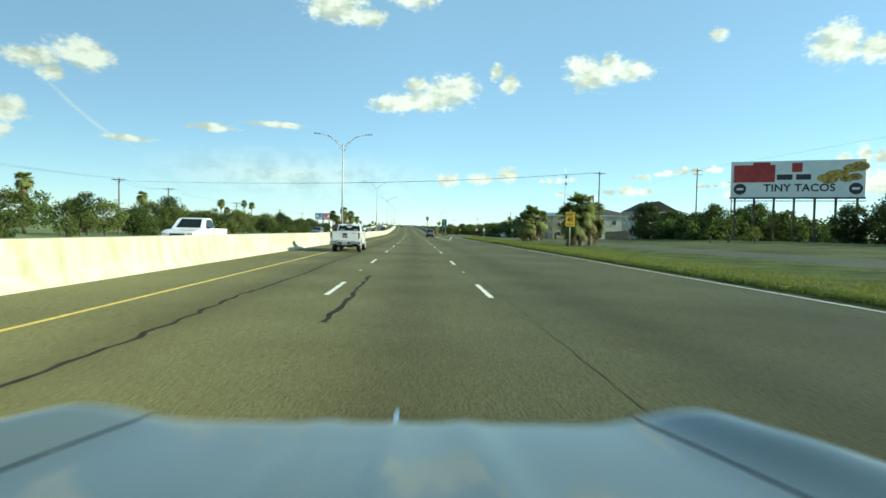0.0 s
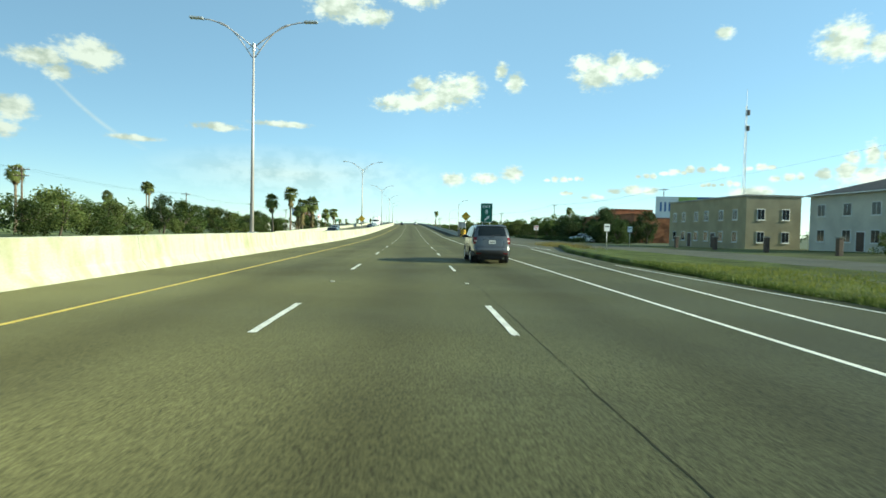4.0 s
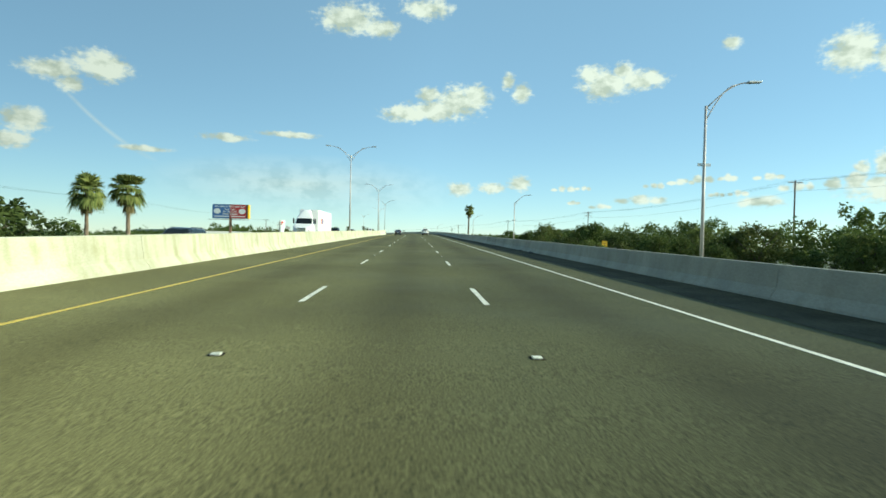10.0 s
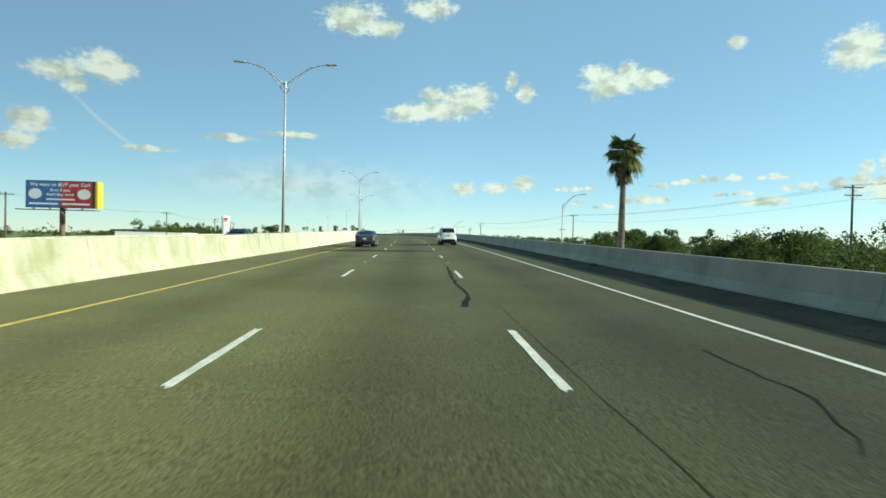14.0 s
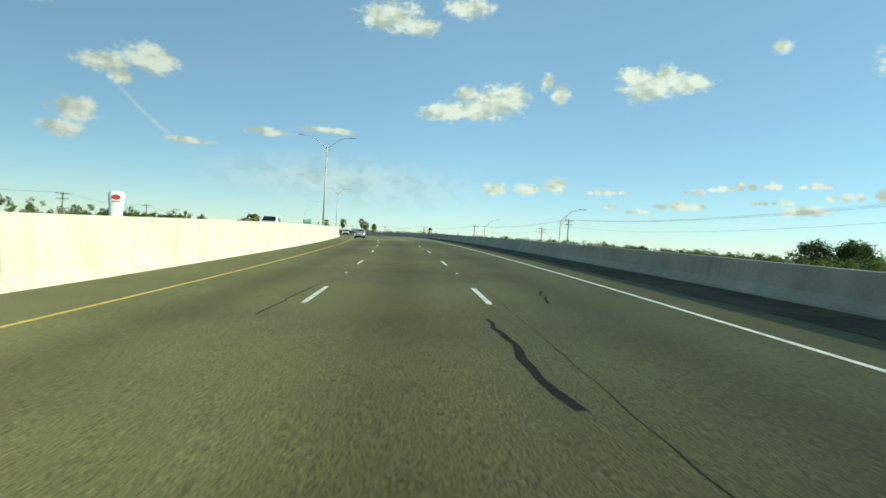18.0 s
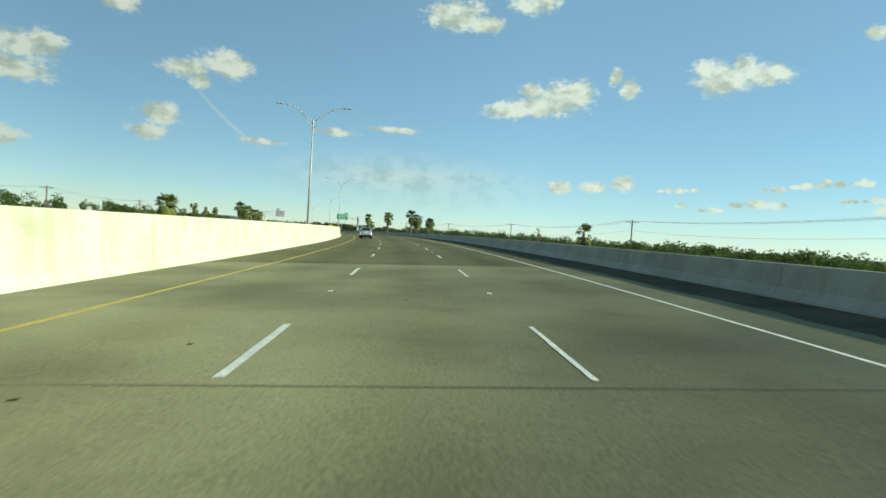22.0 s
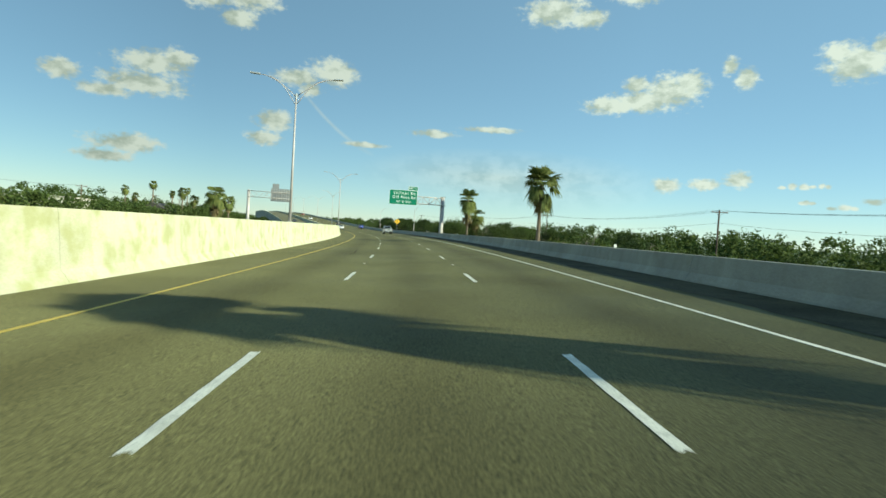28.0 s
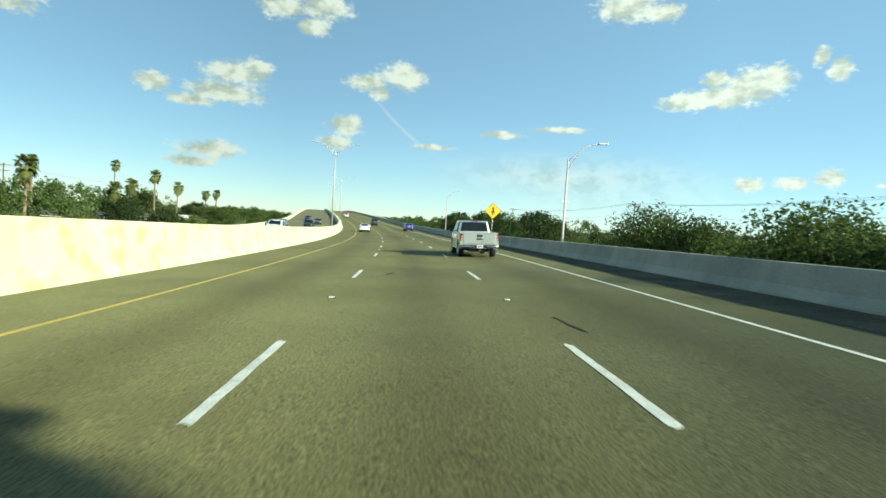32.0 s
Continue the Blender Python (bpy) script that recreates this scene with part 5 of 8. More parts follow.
# leafy trees: a few are grown, the rest are copies
r = random.Random(11)
KINDS = [make_tree(21, 7.0, 7.5, LEAF, "dense dark green roadside tree with a ragged crown", 0.18, m=site_pose(24, 66), clumps=60),
         make_tree(22, 6.2, 7.0, LEAF_LIGHT, "pale green feathery roadside tree", 0.2, m=site_pose(110, -50), clumps=54),
         make_tree(23, 7.8, 6.5, LEAF_DARK, "dark green upright roadside tree", 0.2, m=site_pose(222, 42), clumps=56),
         make_tree(24, 5.4, 8.0, LEAF, "broad low spreading green tree", 0.12, m=site_pose(150, -52), clumps=60),
         make_tree(25, 3.2, 4.6, LEAF_LIGHT, "low pale green bush", 0.02, clumps=30, per=64, leaf=0.16, category="bush", group="roadside bushes", m=site_pose(96, -45)),
         make_tree(26, 3.6, 5.2, LEAF, "rounded dense green bush", 0.02, clumps=36, per=70, leaf=0.16, category="bush", group="roadside bushes", m=site_pose(300, -45)),
         make_tree(27, 6.4, 7.2, LEAF_DARK, "dark dense tree with foliage down to the ground", 0.02, m=site_pose(36, 60), clumps=84),
         make_tree(28, 6.6, 6.4, LEAF, "bushy green tree with fine ragged foliage beside the barrier", 0.08, m=site_pose(846, 19), clumps=90, per=170, leaf=0.10),
         make_tree(29, 5.6, 5.6, LEAF_LIGHT, "olive green shrubby tree with fine foliage beside the barrier", 0.04, m=site_pose(858, 18), clumps=80, per=170, leaf=0.09)]


def plant(kind, s, lat, scale=1.0):
    m = site_pose(s, lat, 0, r.uniform(0, 360)) @ Matrix.Diagonal((scale * r.uniform(0.9, 1.1), scale * r.uniform(0.9, 1.1), scale, 1))
    loc, rot, sc = m.decompose()
    ob = copy_thing(KINDS[kind], Matrix.LocRotScale(loc, rot, None))
    ob.scale = sc
    return ob


def belt(s0, s1, lat0, lat1, gap, kinds, lo, hi):
    s = s0
    while s < s1:
        plant(r.choice(kinds), s, r.uniform(lat0, lat1), r.uniform(lo, hi))
        s += gap * r.uniform(0.6, 1.4)


WOOD = []


def wood(s0, s1, lat0, lat1, gap, lo, hi):
    """Far trees that stand too deep to be told apart: crowns of leaf clumps."""
    s = s0
    while s < s1:
        p, h, w = site(s, r.uniform(lat0, lat1)), r.uniform(lo, hi), r.uniform(5, 8)
        for k in range(15):
            a, u, z = r.uniform(0, 6.283), r.random() ** 0.5, r.uniform(0.15, 0.92)
            rad = w / 2 * u * math.sin(math.pi * min(0.92, max(0.12, z))) ** 0.6
            WOOD.append((p.x + rad * math.cos(a), p.y + rad * math.sin(a), GROUND + h * z, w * r.uniform(0.12, 0.2)))
        s += gap * r.uniform(0.6, 1.4)


# beyond the far carriageway
for s, lat, k in ((305, -36.5, 1.75), (310.5, -38.0, 1.7), (321, -38, 1.2)):
    plant(5, s, lat, k)
belt(-30, 300, -47, -43, 6.5, (1, 3, 4, 4, 5), 0.7, 1.0)
belt(20, 330, -62, -50, 9.0, (0, 1, 2, 3), 0.8, 1.05)
wood(20, 340, -95, -62, 5.0, 6, 8.5)
belt(610, 1080, -64, -46, 8.0, (0, 1, 3, 4, 5, 6), 0.9, 1.3)
wood(640, 1080, -100, -62, 4.0, 9, 12)
wood(785, 935, -66, -46, 1.3, 7.0, 9.2)
wood(340, 600, -130, -100, 16.0, 3, 4)
# behind the field and billboard
belt(10, 76, 58, 66, 3.6, (6, 6, 0), 0.8, 1.0)
belt(93, 122, 50, 66, 2.6, (6, 6, 0), 0.75, 1.0)
wood(10, 80, 68, 84, 3.0, 5.5, 7)
wood(92, 128, 54, 84, 1.6, 5, 6.8)
wood(89, 101, 46, 74, 0.5, 4.4, 5.6)
belt(206, 240, 36, 44, 4.6, (6, 6, 2), 0.62, 0.85)
belt(258, 276, 42, 47, 4.5, (6, 2, 0), 0.8, 1.0)
belt(212, 225, 42, 50, 2.2, (6, 2), 0.72, 0.9)
plant(4, 149, 42, 0.75)
plant(1, 74.5, 46, 0.36)
wood(225, 300, 64, 80, 5, 7, 9)
# under the raised roadway on the right
belt(270, 325, 37, 47, 3.6, (0, 1, 3, 3, 5), 0.6, 0.82)
wood(270, 340, 46, 60, 2.4, 5.0, 6.6)
belt(325, 470, 35, 46, 4.6, (0, 1, 3, 3, 5), 0.85, 1.1)
wood(262, 480, 48, 75, 4.0, 7.0, 9.0)
belt(335, 400, 27, 32, 7.0, (1, 4, 5), 0.9, 1.15)
belt(470, 640, 50, 66, 11.0, (1, 3, 4), 0.6, 0.78)
for s, lat in ((590, 60), (594, 62), (598, 60)):
    plant(1, s, lat, 1.05)
for s, lat in ((576, 108), (581, 112), (586, 109)):
    plant(6, s, lat, 1.75)
wood(455, 600, 62, 110, 1.7, 6.5, 7.5)
wood(590, 655, 60, 100, 1.3, 6.6, 7.8)
wood(645, 770, 54, 96, 1.1, 7.4, 8.8)
wood(765, 900, 50, 72, 1.4, 8.2, 10.0)
belt(620, 760, 34, 48, 5.0, (0, 1, 3, 4, 5), 0.65, 0.95)
belt(760, 818, 24, 40, 5.5, (0, 1, 2, 3, 5), 0.85, 1.05)
wood(640, 960, 48, 80, 4.0, 6.5, 9)
wood(742, 832, 34, 48, 1.8, 4.6, 6.0)
for s, lat, k in ((822.5, 18.0, 1.05), (825.0, 19.5, 1.2), (828.5, 21.5, 1.15)):
    plant(7, s, lat, k)
belt(838, 878, 14.5, 20, 2.5, (7, 7, 8), 0.9, 1.2)
plant(7, 829, 15.5, 1.0)
plant(8, 833, 16.5, 1.0)
plant(8, 837, 14.5, 0.8)
for s, lat, k in ((841.0, 14.9, 1.15), (844.5, 16.4, 1.28), (848.5, 15.2, 1.28), (853.0, 16.6, 1.20), (858.0, 15.6, 1.15)):
    plant(7, s, lat, k)
belt(876, 905, 15, 21, 5.0, (7, 8, 4, 5), 0.65, 0.85)
belt(832, 884, 23, 34, 4.0, (0, 7, 7, 2), 1.0, 1.25)
belt(872, 935, 23, 34, 6.0, (0, 0, 3), 0.75, 0.95)
belt(935, 1010, 20, 34, 6.0, (0, 2), 1.1, 1.35)
wood(960, 1500, 34, 90, 3.2, 8, 10.5)
wood(1060, 1500, -110, -36, 3.2, 6, 9)
belt(900, 1120, -36, -28, 7.0, (0, 1, 6, 3), 0.6, 0.85)
# in front of the pale house
plant(6, 107.5, 46.0, 1.12)
plant(6, 102.5, 48.0, 0.85)
plant(2, 112.5, 47.5, 0.7)
tagged(link_mesh("woodland", leaf_mesh("woodland", WOOD, 44, 1.0, 0.30, LEAF, 12)), "dense green wood of mixed trees beside the highway", "woodland", kind="stuff")

# leafless trees among the green ones
for k, (s, lat, tall) in enumerate(((841, 22.5, 8.0), (854, 24.5, 8.6), (850, 25.5, 7.2), (806, 27, 7.5), (812, 40, 7.0), (818, 42, 7.4), (870, 45, 8.0))):
    q = random.Random(300 + k)
    ob = thing("tree", site_pose(s, lat), "bare dead tree with many thin grey branches", "tree", "bare trees")
    trunk = bmesh.new()
    fork = Vector((0.1, 0, tall * 0.3))
    tube(trunk, (0, 0, -0.2), fork, 0.22, 0.15, 8)
    for i in range(9):
        a = i * 2.4 + q.uniform(-.5, .5)
        e = fork + Vector((math.cos(a) * q.uniform(0.6, 2.2), math.sin(a) * q.uniform(0.6, 2.2), tall * q.uniform(0.3, 0.62)))
        knee = fork.lerp(e, 0.5) + Vector((q.uniform(-.4, .4), q.uniform(-.4, .4), 0))
        twigs = pipe(bmesh.new(), (fork, knee, e), 0.05, 6)
        for j in range(9):
            b = knee.lerp(e, q.random())
            c = b + Vector((q.uniform(-1, 1), q.uniform(-1, 1), q.uniform(0.1, 1.1))) * 0.9
            tube(twigs, b, c, 0.025, 0.008, 4)
            for n in range(2):
                d = b.lerp(c, q.uniform(0.4, 1))
                tube(twigs, d, d + Vector((q.uniform(-.5, .5), q.uniform(-.5, .5), q.uniform(0, .5))), 0.012, 0.005, 3)
        part("branch", twigs, BARE_BARK, ob)
    part("trunk", trunk, BARE_BARK, ob, smooth=True)

# far woods on both sides, out to the horizon
rr = np.random.default_rng(5)
cs = []
for k in range(1500):
    s, side = rr.uniform(-200, 2400), rr.choice((-1, 1))
    lat = side * rr.uniform(110, 900)
    if side > 0 and s < 230:
        lat += 60
    p = site(s, lat)
    cs.append((p.x, p.y, GROUND + rr.uniform(1.0, 4.6) * (1 if side < 0 or not 430 < s < 600 else 0.8), rr.uniform(3.0, 6.5)))
tagged(link_mesh("far_woods", leaf_mesh("far_woods", cs, 46, 0.8, 0.85, LEAF_DARK, 9)), "dark green far woodland out to the horizon", "woodland", kind="stuff")

# grass blades on the verge, dry weeds on the island


def blades(name, count, where, tall, material, seed, label, category):
    g = np.random.default_rng(seed)
    v, f = [], []
    for _ in range(count):
        s, lat, h, z0 = where(g)
        p = site(s, lat, z0) if h is None else road(s, lat, h)
        a, t = g.uniform(0, 6.283), tall * g.uniform(0.5, 1.3)
        dx, dy = math.cos(a) * 0.014, math.sin(a) * 0.014
        lx, ly = g.normal() * t * 0.35, g.normal() * t * 0.35
        i = len(v)
        v += [(p.x - dx, p.y - dy, p.z - 0.02), (p.x + dx, p.y + dy, p.z - 0.02), (p.x + lx, p.y + ly, p.z + t)]
        f.append((i, i + 1, i + 2))
    return tagged(link_mesh(name, mesh_of(name, v, f, material)), label, category, kind="stuff")


def on_verge(g):
    s = -2 + 132 * g.random() ** 1.2
    lat = verge_in(s) + 0.1 + 10.9 * g.random() ** 1.9
    clump = math.sin(s * 0.9 + lat * 1.3) * math.sin(s * 0.37 - lat * 0.9 + 1) + 0.6 * math.sin(s * 2.3 - lat * 2.1)
    if g.random() < 0.42 - 0.45 * clump:
        s, lat = s + 0.7 * g.normal(), lat + 0.4 * abs(g.normal())
    return s, lat, 0.03 + 0.05 * max(0.0, clump) + 0.02 * g.normal() - 0.03 * min(5.5, max(0, lat - 13)), None


blades("grass", 92000, on_verge, 0.12, GRASS_BLADE, 3, "bright green unmown grass along the pavement edge", "grass")


def on_edge(g):
    s = -2 + 132 * g.random() ** 1.25
    bump = 0.5 + 0.5 * math.sin(s * 1.9) * math.sin(s * 0.53 + 1)
    return s + 0.3 * g.normal(), verge_in(s) - 0.12 + 0.10 * math.sin(s * 2.7) + 0.75 * g.random() ** 1.6 * (0.5 + bump), 0.05, None


blades("rough_grass", 30000, on_edge, 0.15, SHADED_GRASS, 8, "ragged grass over the pavement edge, its green darkened for shade", "grass")


def on_isle(g):
    k = g.integers(0, 6)
    s = (176.4, 181.2, 183.6, 186.4, 190.5, 198.6)[k] + g.normal() * (0.5, 0.7, 0.6, 0.9, 0.7, 0.9)[k]
    a, b = isle(s)
    return s, (a + b) / 2 + (0.3, 0.6, 0.2, 0.5, 0.1, -0.6)[k] + 0.32 * g.normal(), 0.08, None


blades("dry_weeds", 9000, on_isle, 0.42, DRY_WEED, 4, "dry tan weeds on the gore island", "weeds")
blades("weeds", 2600, lambda g: (171 + 4 * g.normal(), 18.5 + 1.2 * g.normal(), None, 0.08), 0.55, DRY_WEED, 6, "tall dry weeds beside the ramp", "weeds")

# ---- vehicles ----


def paint(name, base, metal=0.0, rough=0.3):
    return surface(name, base, rough, metal, vary=0.05, scale=0.8, coat=0.8)


PAINT_WHITE = paint("white car paint", (0.78, 0.78, 0.76))
PAINT_SILVER = paint("silver car paint", (0.44, 0.47, 0.44), 0.6, 0.22)
PAINT_PALE = paint("pale silver car paint", (0.46, 0.48, 0.45), 0.5, 0.3)
PAINT_BLUE = paint("blue car paint", (0.03, 0.06, 0.32), 0.3)
PAINT_BLACK = paint("black car paint", (0.015, 0.016, 0.018), 0.1)
PAINT_GREY = paint("grey car paint", (0.08, 0.085, 0.09), 0.3)
CAR_GLASS = surface("dark car glass", (0.010, 0.013, 0.014), 0.06, vary=0.1, gloss=0.35)
TYRE = surface("tyre rubber", (0.02, 0.02, 0.02), 0.85, vary=0.2, scale=6)
ALLOY = surface("alloy wheel", (0.78, 0.78, 0.76), 0.4, metal=0.3, vary=0.1, scale=8)
DARK_ALLOY = surface("dark alloy wheel", (0.05, 0.05, 0.05), 0.4, metal=0.5, vary=0.1, scale=8)
CHROME = plain("chrome", (0.75, 0.75, 0.75), 0.12, 1.0)
DARK_CHROME = plain("dulled chrome", (0.34, 0.35, 0.35), 0.2, 1.0)
TAIL_RED = plain("tail lamp red", (0.14, 0.006, 0.010), 0.12)
TAIL_CLEAR = plain("tail lamp clear", (0.55, 0.42, 0.38), 0.12)
TRIM = plain("black plastic trim", (0.022, 0.022, 0.024), 0.6)
PLATE = plain("number plate white", (0.55, 0.56, 0.53), 0.5)


def lathe(bm, profile, segments=24, m=None):
    """Turns (radius, x) points about the x axis."""
    rings = []
    for rad, x in profile:
        rings.append([bm.verts.new((x, rad * math.cos(6.2832 * k / segments), rad * math.sin(6.2832 * k / segments))) for k in range(segments)])
    for p, q in zip(rings, rings[1:]):
        for k in range(segments):
            bm.faces.new((p[k], p[(k + 1) % segments], q[(k + 1) % segments], q[k]))
    if m is not None:
        bmesh.ops.transform(bm, matrix=m, verts=[v for ring in rings for v in ring])
    bmesh.ops.recalc_face_normals(bm, faces=bm.faces)
    return bm


def wheel(parent, x, y, rad, wide, spokes=6, alloy=None):
    side = 1 if x > 0 else -1
    alloy = alloy or ALLOY
    m = Matrix.Translation((x, y, rad)) @ Matrix.Rotation(0 if side > 0 else math.pi, 4, "Z")
    w = wide / 2
    ob = part("wheel", lathe(bmesh.new(), [(rad * 0.66, -w), (rad * 0.93, -w), (rad, -w * 0.7), (rad, w * 0.7), (rad * 0.93, w), (rad * 0.68, w), (rad * 0.66, w * 0.9), (rad * 0.66, -w)], 28, m), TYRE, parent, "black rubber tyre", smooth=True)
    bm = lathe(bmesh.new(), [(rad * 0.67, w * 0.92), (rad * 0.62, w * 0.98), (rad * 0.58, w * 0.5), (0.02, w * 0.45)], 24, m)
    part("rim", bm, DARK_ALLOY, ob, smooth=True)
    bm = bmesh.new()
    for k in range(spokes):
        box(bm, w * 0.55, w * 0.9, -rad * 0.085, rad * 0.085, rad * 0.08, rad * 0.61, 0.008, m @ Matrix.Rotation(6.2832 * k / spokes, 4, "X"))
    lathe(bm, [(rad * 0.66, w * 0.94), (rad * 0.60, w * 0.99), (rad * 0.60, w * 0.7)], 24, m)
    lathe(bm, [(rad * 0.14, w * 0.6), (rad * 0.14, w * 0.95), (0.01, w * 0.97)], 12, m)
    part("spokes", bm, alloy, ob)
    return ob


def arch(y, z, rad, n=9):
    """Points of a wheel arch along the sill, from back to front."""
    return [(y - rad * math.cos(math.pi * k / n), z + rad * math.sin(math.pi * k / n)) for k in range(n + 1)]


def slab(outline, half, belt, lean, bm=None, nose=0.0, soft=0.05):
    """A body from its side outline: extruded across, leaning in over the belt line, drawn in at both ends, its long edges rounded."""
    bm = bm or bmesh.new()
    cy, cz = sum(p[0] for p in outline) / len(outline), sum(p[1] for p in outline) / len(outline)
    ys = [p[0] for p in outline]
    y0, y1 = min(ys), max(ys)

    def width(y, z):
        w = half * (1 - lean * max(0.0, z - belt))
        e = abs((y - (y0 + y1) / 2) / ((y1 - y0) / 2))
        return w - nose * max(0.0, e - 0.55) ** 2 * 4.5 - 0.03 * max(0.0, 0.5 - z)

    layers = []
    for f, shrink in ((-1.0, soft), (-0.965, soft * 0.3), (-0.9, 0.0), (-0.4, -0.004), (0.4, -0.004), (0.9, 0.0), (0.965, soft * 0.3), (1.0, soft)):
        row = []
        for y, z in outline:
            d = Vector((cy - y, cz - z))
            k = shrink / max(0.3, d.length)
            row.append(bm.verts.new((width(y, z) * f, y + d.x * k, z + d.y * k)))
        layers.append(row)
    n = len(outline)
    for p, q in zip(layers, layers[1:]):
        for i in range(n):
            bm.faces.new((p[i], p[(i + 1) % n], q[(i + 1) % n], q[i]))
    bm.faces.new(layers[0])
    bm.faces.new(list(reversed(layers[-1])))
    bmesh.ops.recalc_face_normals(bm, faces=bm.faces)
    return bm, width


def side_pane(points, width, side, out=0.004):
    bm = bmesh.new()
    a = [bm.verts.new((side * (width(y, z) + out), y, z)) for y, z in points]
    b = [bm.verts.new((side * (width(y, z) - 0.03), y, z)) for y, z in points]
    bm.faces.new(a)
    for i in range(len(a)):
        bm.faces.new((a[i], a[(i + 1) % len(a)], b[(i + 1) % len(a)], b[i]))
    bmesh.ops.recalc_face_normals(bm, faces=bm.faces)
    return bm


def cross_pane(x0, x1, low, high, out):
    """A pane across the car between two points of the outline; x0 and x1 are its half widths below and above."""
    bm = bmesh.new()
    d = Vector((0, high[0] - low[0], high[1] - low[1])).normalized()
    nrm = Vector((0, -d.z, d.y)) * out
    pts = [(-x0, *low), (x0, *low), (x1, *high), (-x1, *high)]
    a = [bm.verts.new(Vector(p) + nrm) for p in pts]
    b = [bm.verts.new(Vector(p) - nrm * 1.5) for p in pts]
    bm.faces.new(a)
    for i in range(4):
        bm.faces.new((a[i], a[(i + 1) % 4], b[(i + 1) % 4], b[i]))
    bmesh.ops.recalc_face_normals(bm, faces=bm.faces)
    return bm


def mirrors(ob, x, y, z, material):
    for sd in (-1, 1):
        bm = box(bmesh.new(), min(sd * (x + 0.02), sd * (x + 0.21)), max(sd * (x + 0.02), sd * (x + 0.21)), y - 0.05, y + 0.09, z - 0.01, z + 0.13, 0.04)
        part("door_mirror", bm, material, ob)


def seam(ob, width, pts, side, name="door_seam"):
    bm = bmesh.new()
    for (y0, z0), (y1, z1) in zip(pts, pts[1:]):
        tube(bm, (side * (width(y0, z0) + 0.001), y0, z0), (side * (width(y1, z1) + 0.001), y1, z1), 0.006, sides=4)
    part(name, bm, TRIM, ob)


def pickup(m, material, label, wheelbase=3.4, half=0.92, roof=1.88, rad=0.39, group="", bumper=None, lamp_high=True, decals=False):
    """A pickup with an open bed; the origin lies on the ground under the rear axle."""
    ob = thing("pickup_truck", m, label, "pickup truck", group)
    f = wheelbase
    ar = rad + 0.09
    sill = 0.48
    cab_back = 1.05
    outline = [(cab_back, 0.5)] + [(f - ar - 0.05, sill)] + arch(f, rad + 0.02, ar) + [(f + 0.62, 0.46), (f + 0.88, 0.55), (f + 0.92, 0.86), (f + 0.84, 1.08), (f + 0.3, 1.20), (f - 0.55, 1.26),
              (f - 0.72, 1.34), (f - 1.28, roof - 0.06), (f - 1.55, roof), (cab_back + 0.35, roof - 0.01), (cab_back + 0.14, roof - 0.08), (cab_back, 1.30)]
    bm, width = slab(outline, half, 1.28, 0.26, nose=0.10)
    body = part("cab_body", crisp(bm), material, ob, smooth=False)
    # bed: two sides, a floor, a front wall and the tailgate
    rail = 1.30
    for sd in (-1, 1):
        out = [(-1.18, 0.56), (-ar - 0.02, 0.52)] + arch(0, rad + 0.02, ar) + [(cab_back - 0.02, 0.52), (cab_back - 0.02, rail), (-1.18, rail - 0.02)]
        bm = bmesh.new()
        x_out, x_in = sd * half, sd * (half - 0.14)
        a = [bm.verts.new((x_out - sd * (0.03 if z > rail - 0.05 else 0.0), y, z)) for y, z in out]
        a2 = [bm.verts.new((x_out - sd * 0.07, y, z + (0.012 if z > rail - 0.05 else 0))) for y, z in out]
        b = [bm.verts.new((x_in, y, z)) for y, z in out]
        k = len(out)
        bm.faces.new(a)
        bm.faces.new(list(reversed(b)))
        for p, q in ((a, a2), (a2, b)):
            for i in range(k):
                bm.faces.new((p[i], p[(i + 1) % k], q[(i + 1) % k], q[i]))
        bmesh.ops.recalc_face_normals(bm, faces=bm.faces)
        part("bed_side", bm, material, ob)
        # the tail lamp wraps round the corner
        z0, z1 = (0.86, 1.24) if lamp_high else (0.82, 1.12)
        bm = box(bmesh.new(), min(sd * (half - 0.125), sd * (half + 0.004)), max(sd * (half - 0.125), sd * (half + 0.004)), -1.186, -1.06, z0, z1, 0.03)
        lamp = part("tail_lamp", bm, TAIL_RED, ob, "dark red wrap-round tail lamp")
        for za, zb in ((z0 + 0.05, z0 + 0.13), (z0 + 0.20, z0 + 0.25)):
            bm = box(bmesh.new(), min(sd * (half - 0.115), sd * (half - 0.03)), max(sd * (half - 0.115), sd * (half - 0.03)), -1.19, -1.17, za, zb, 0.008)
            part("clear_lens", bm, TAIL_CLEAR, lamp)
        # dark inside of the wheel arch, cut off above the sill
        bm = bmesh.new()
        ring = [(0.96 * y, 0.96 * (z - rad - 0.02) + rad + 0.02) for y, z in arch(0, rad + 0.02, ar, 14)]
        a = [bm.verts.new((sd * (half - 0.145), y, z)) for y, z in ring]
        b = [bm.verts.new((sd * (half - 0.42), y, z)) for y, z in ring]
        for i in range(len(ring) - 1):
            bm.faces.new((a[i], a[i + 1], b[i + 1], b[i]))
        bm.faces.new(b)
        part("wheel_house", bm, TRIM, ob)
    part("bed_floor", box(bmesh.new(), -half + 0.14, half - 0.14, -1.1, cab_back, 0.66, 0.72), TRIM, ob)
    part("bed_front", box(bmesh.new(), -half + 0.14, half - 0.14, cab_back - 0.08, cab_back - 0.02, 0.72, rail - 0.03), material, ob)
    gate = part("tailgate", box(bmesh.new(), -half + 0.155, half - 0.155, -1.20, -1.11, 0.60, rail - 0.01, 0.025), material, ob, "pale shaded tailgate")
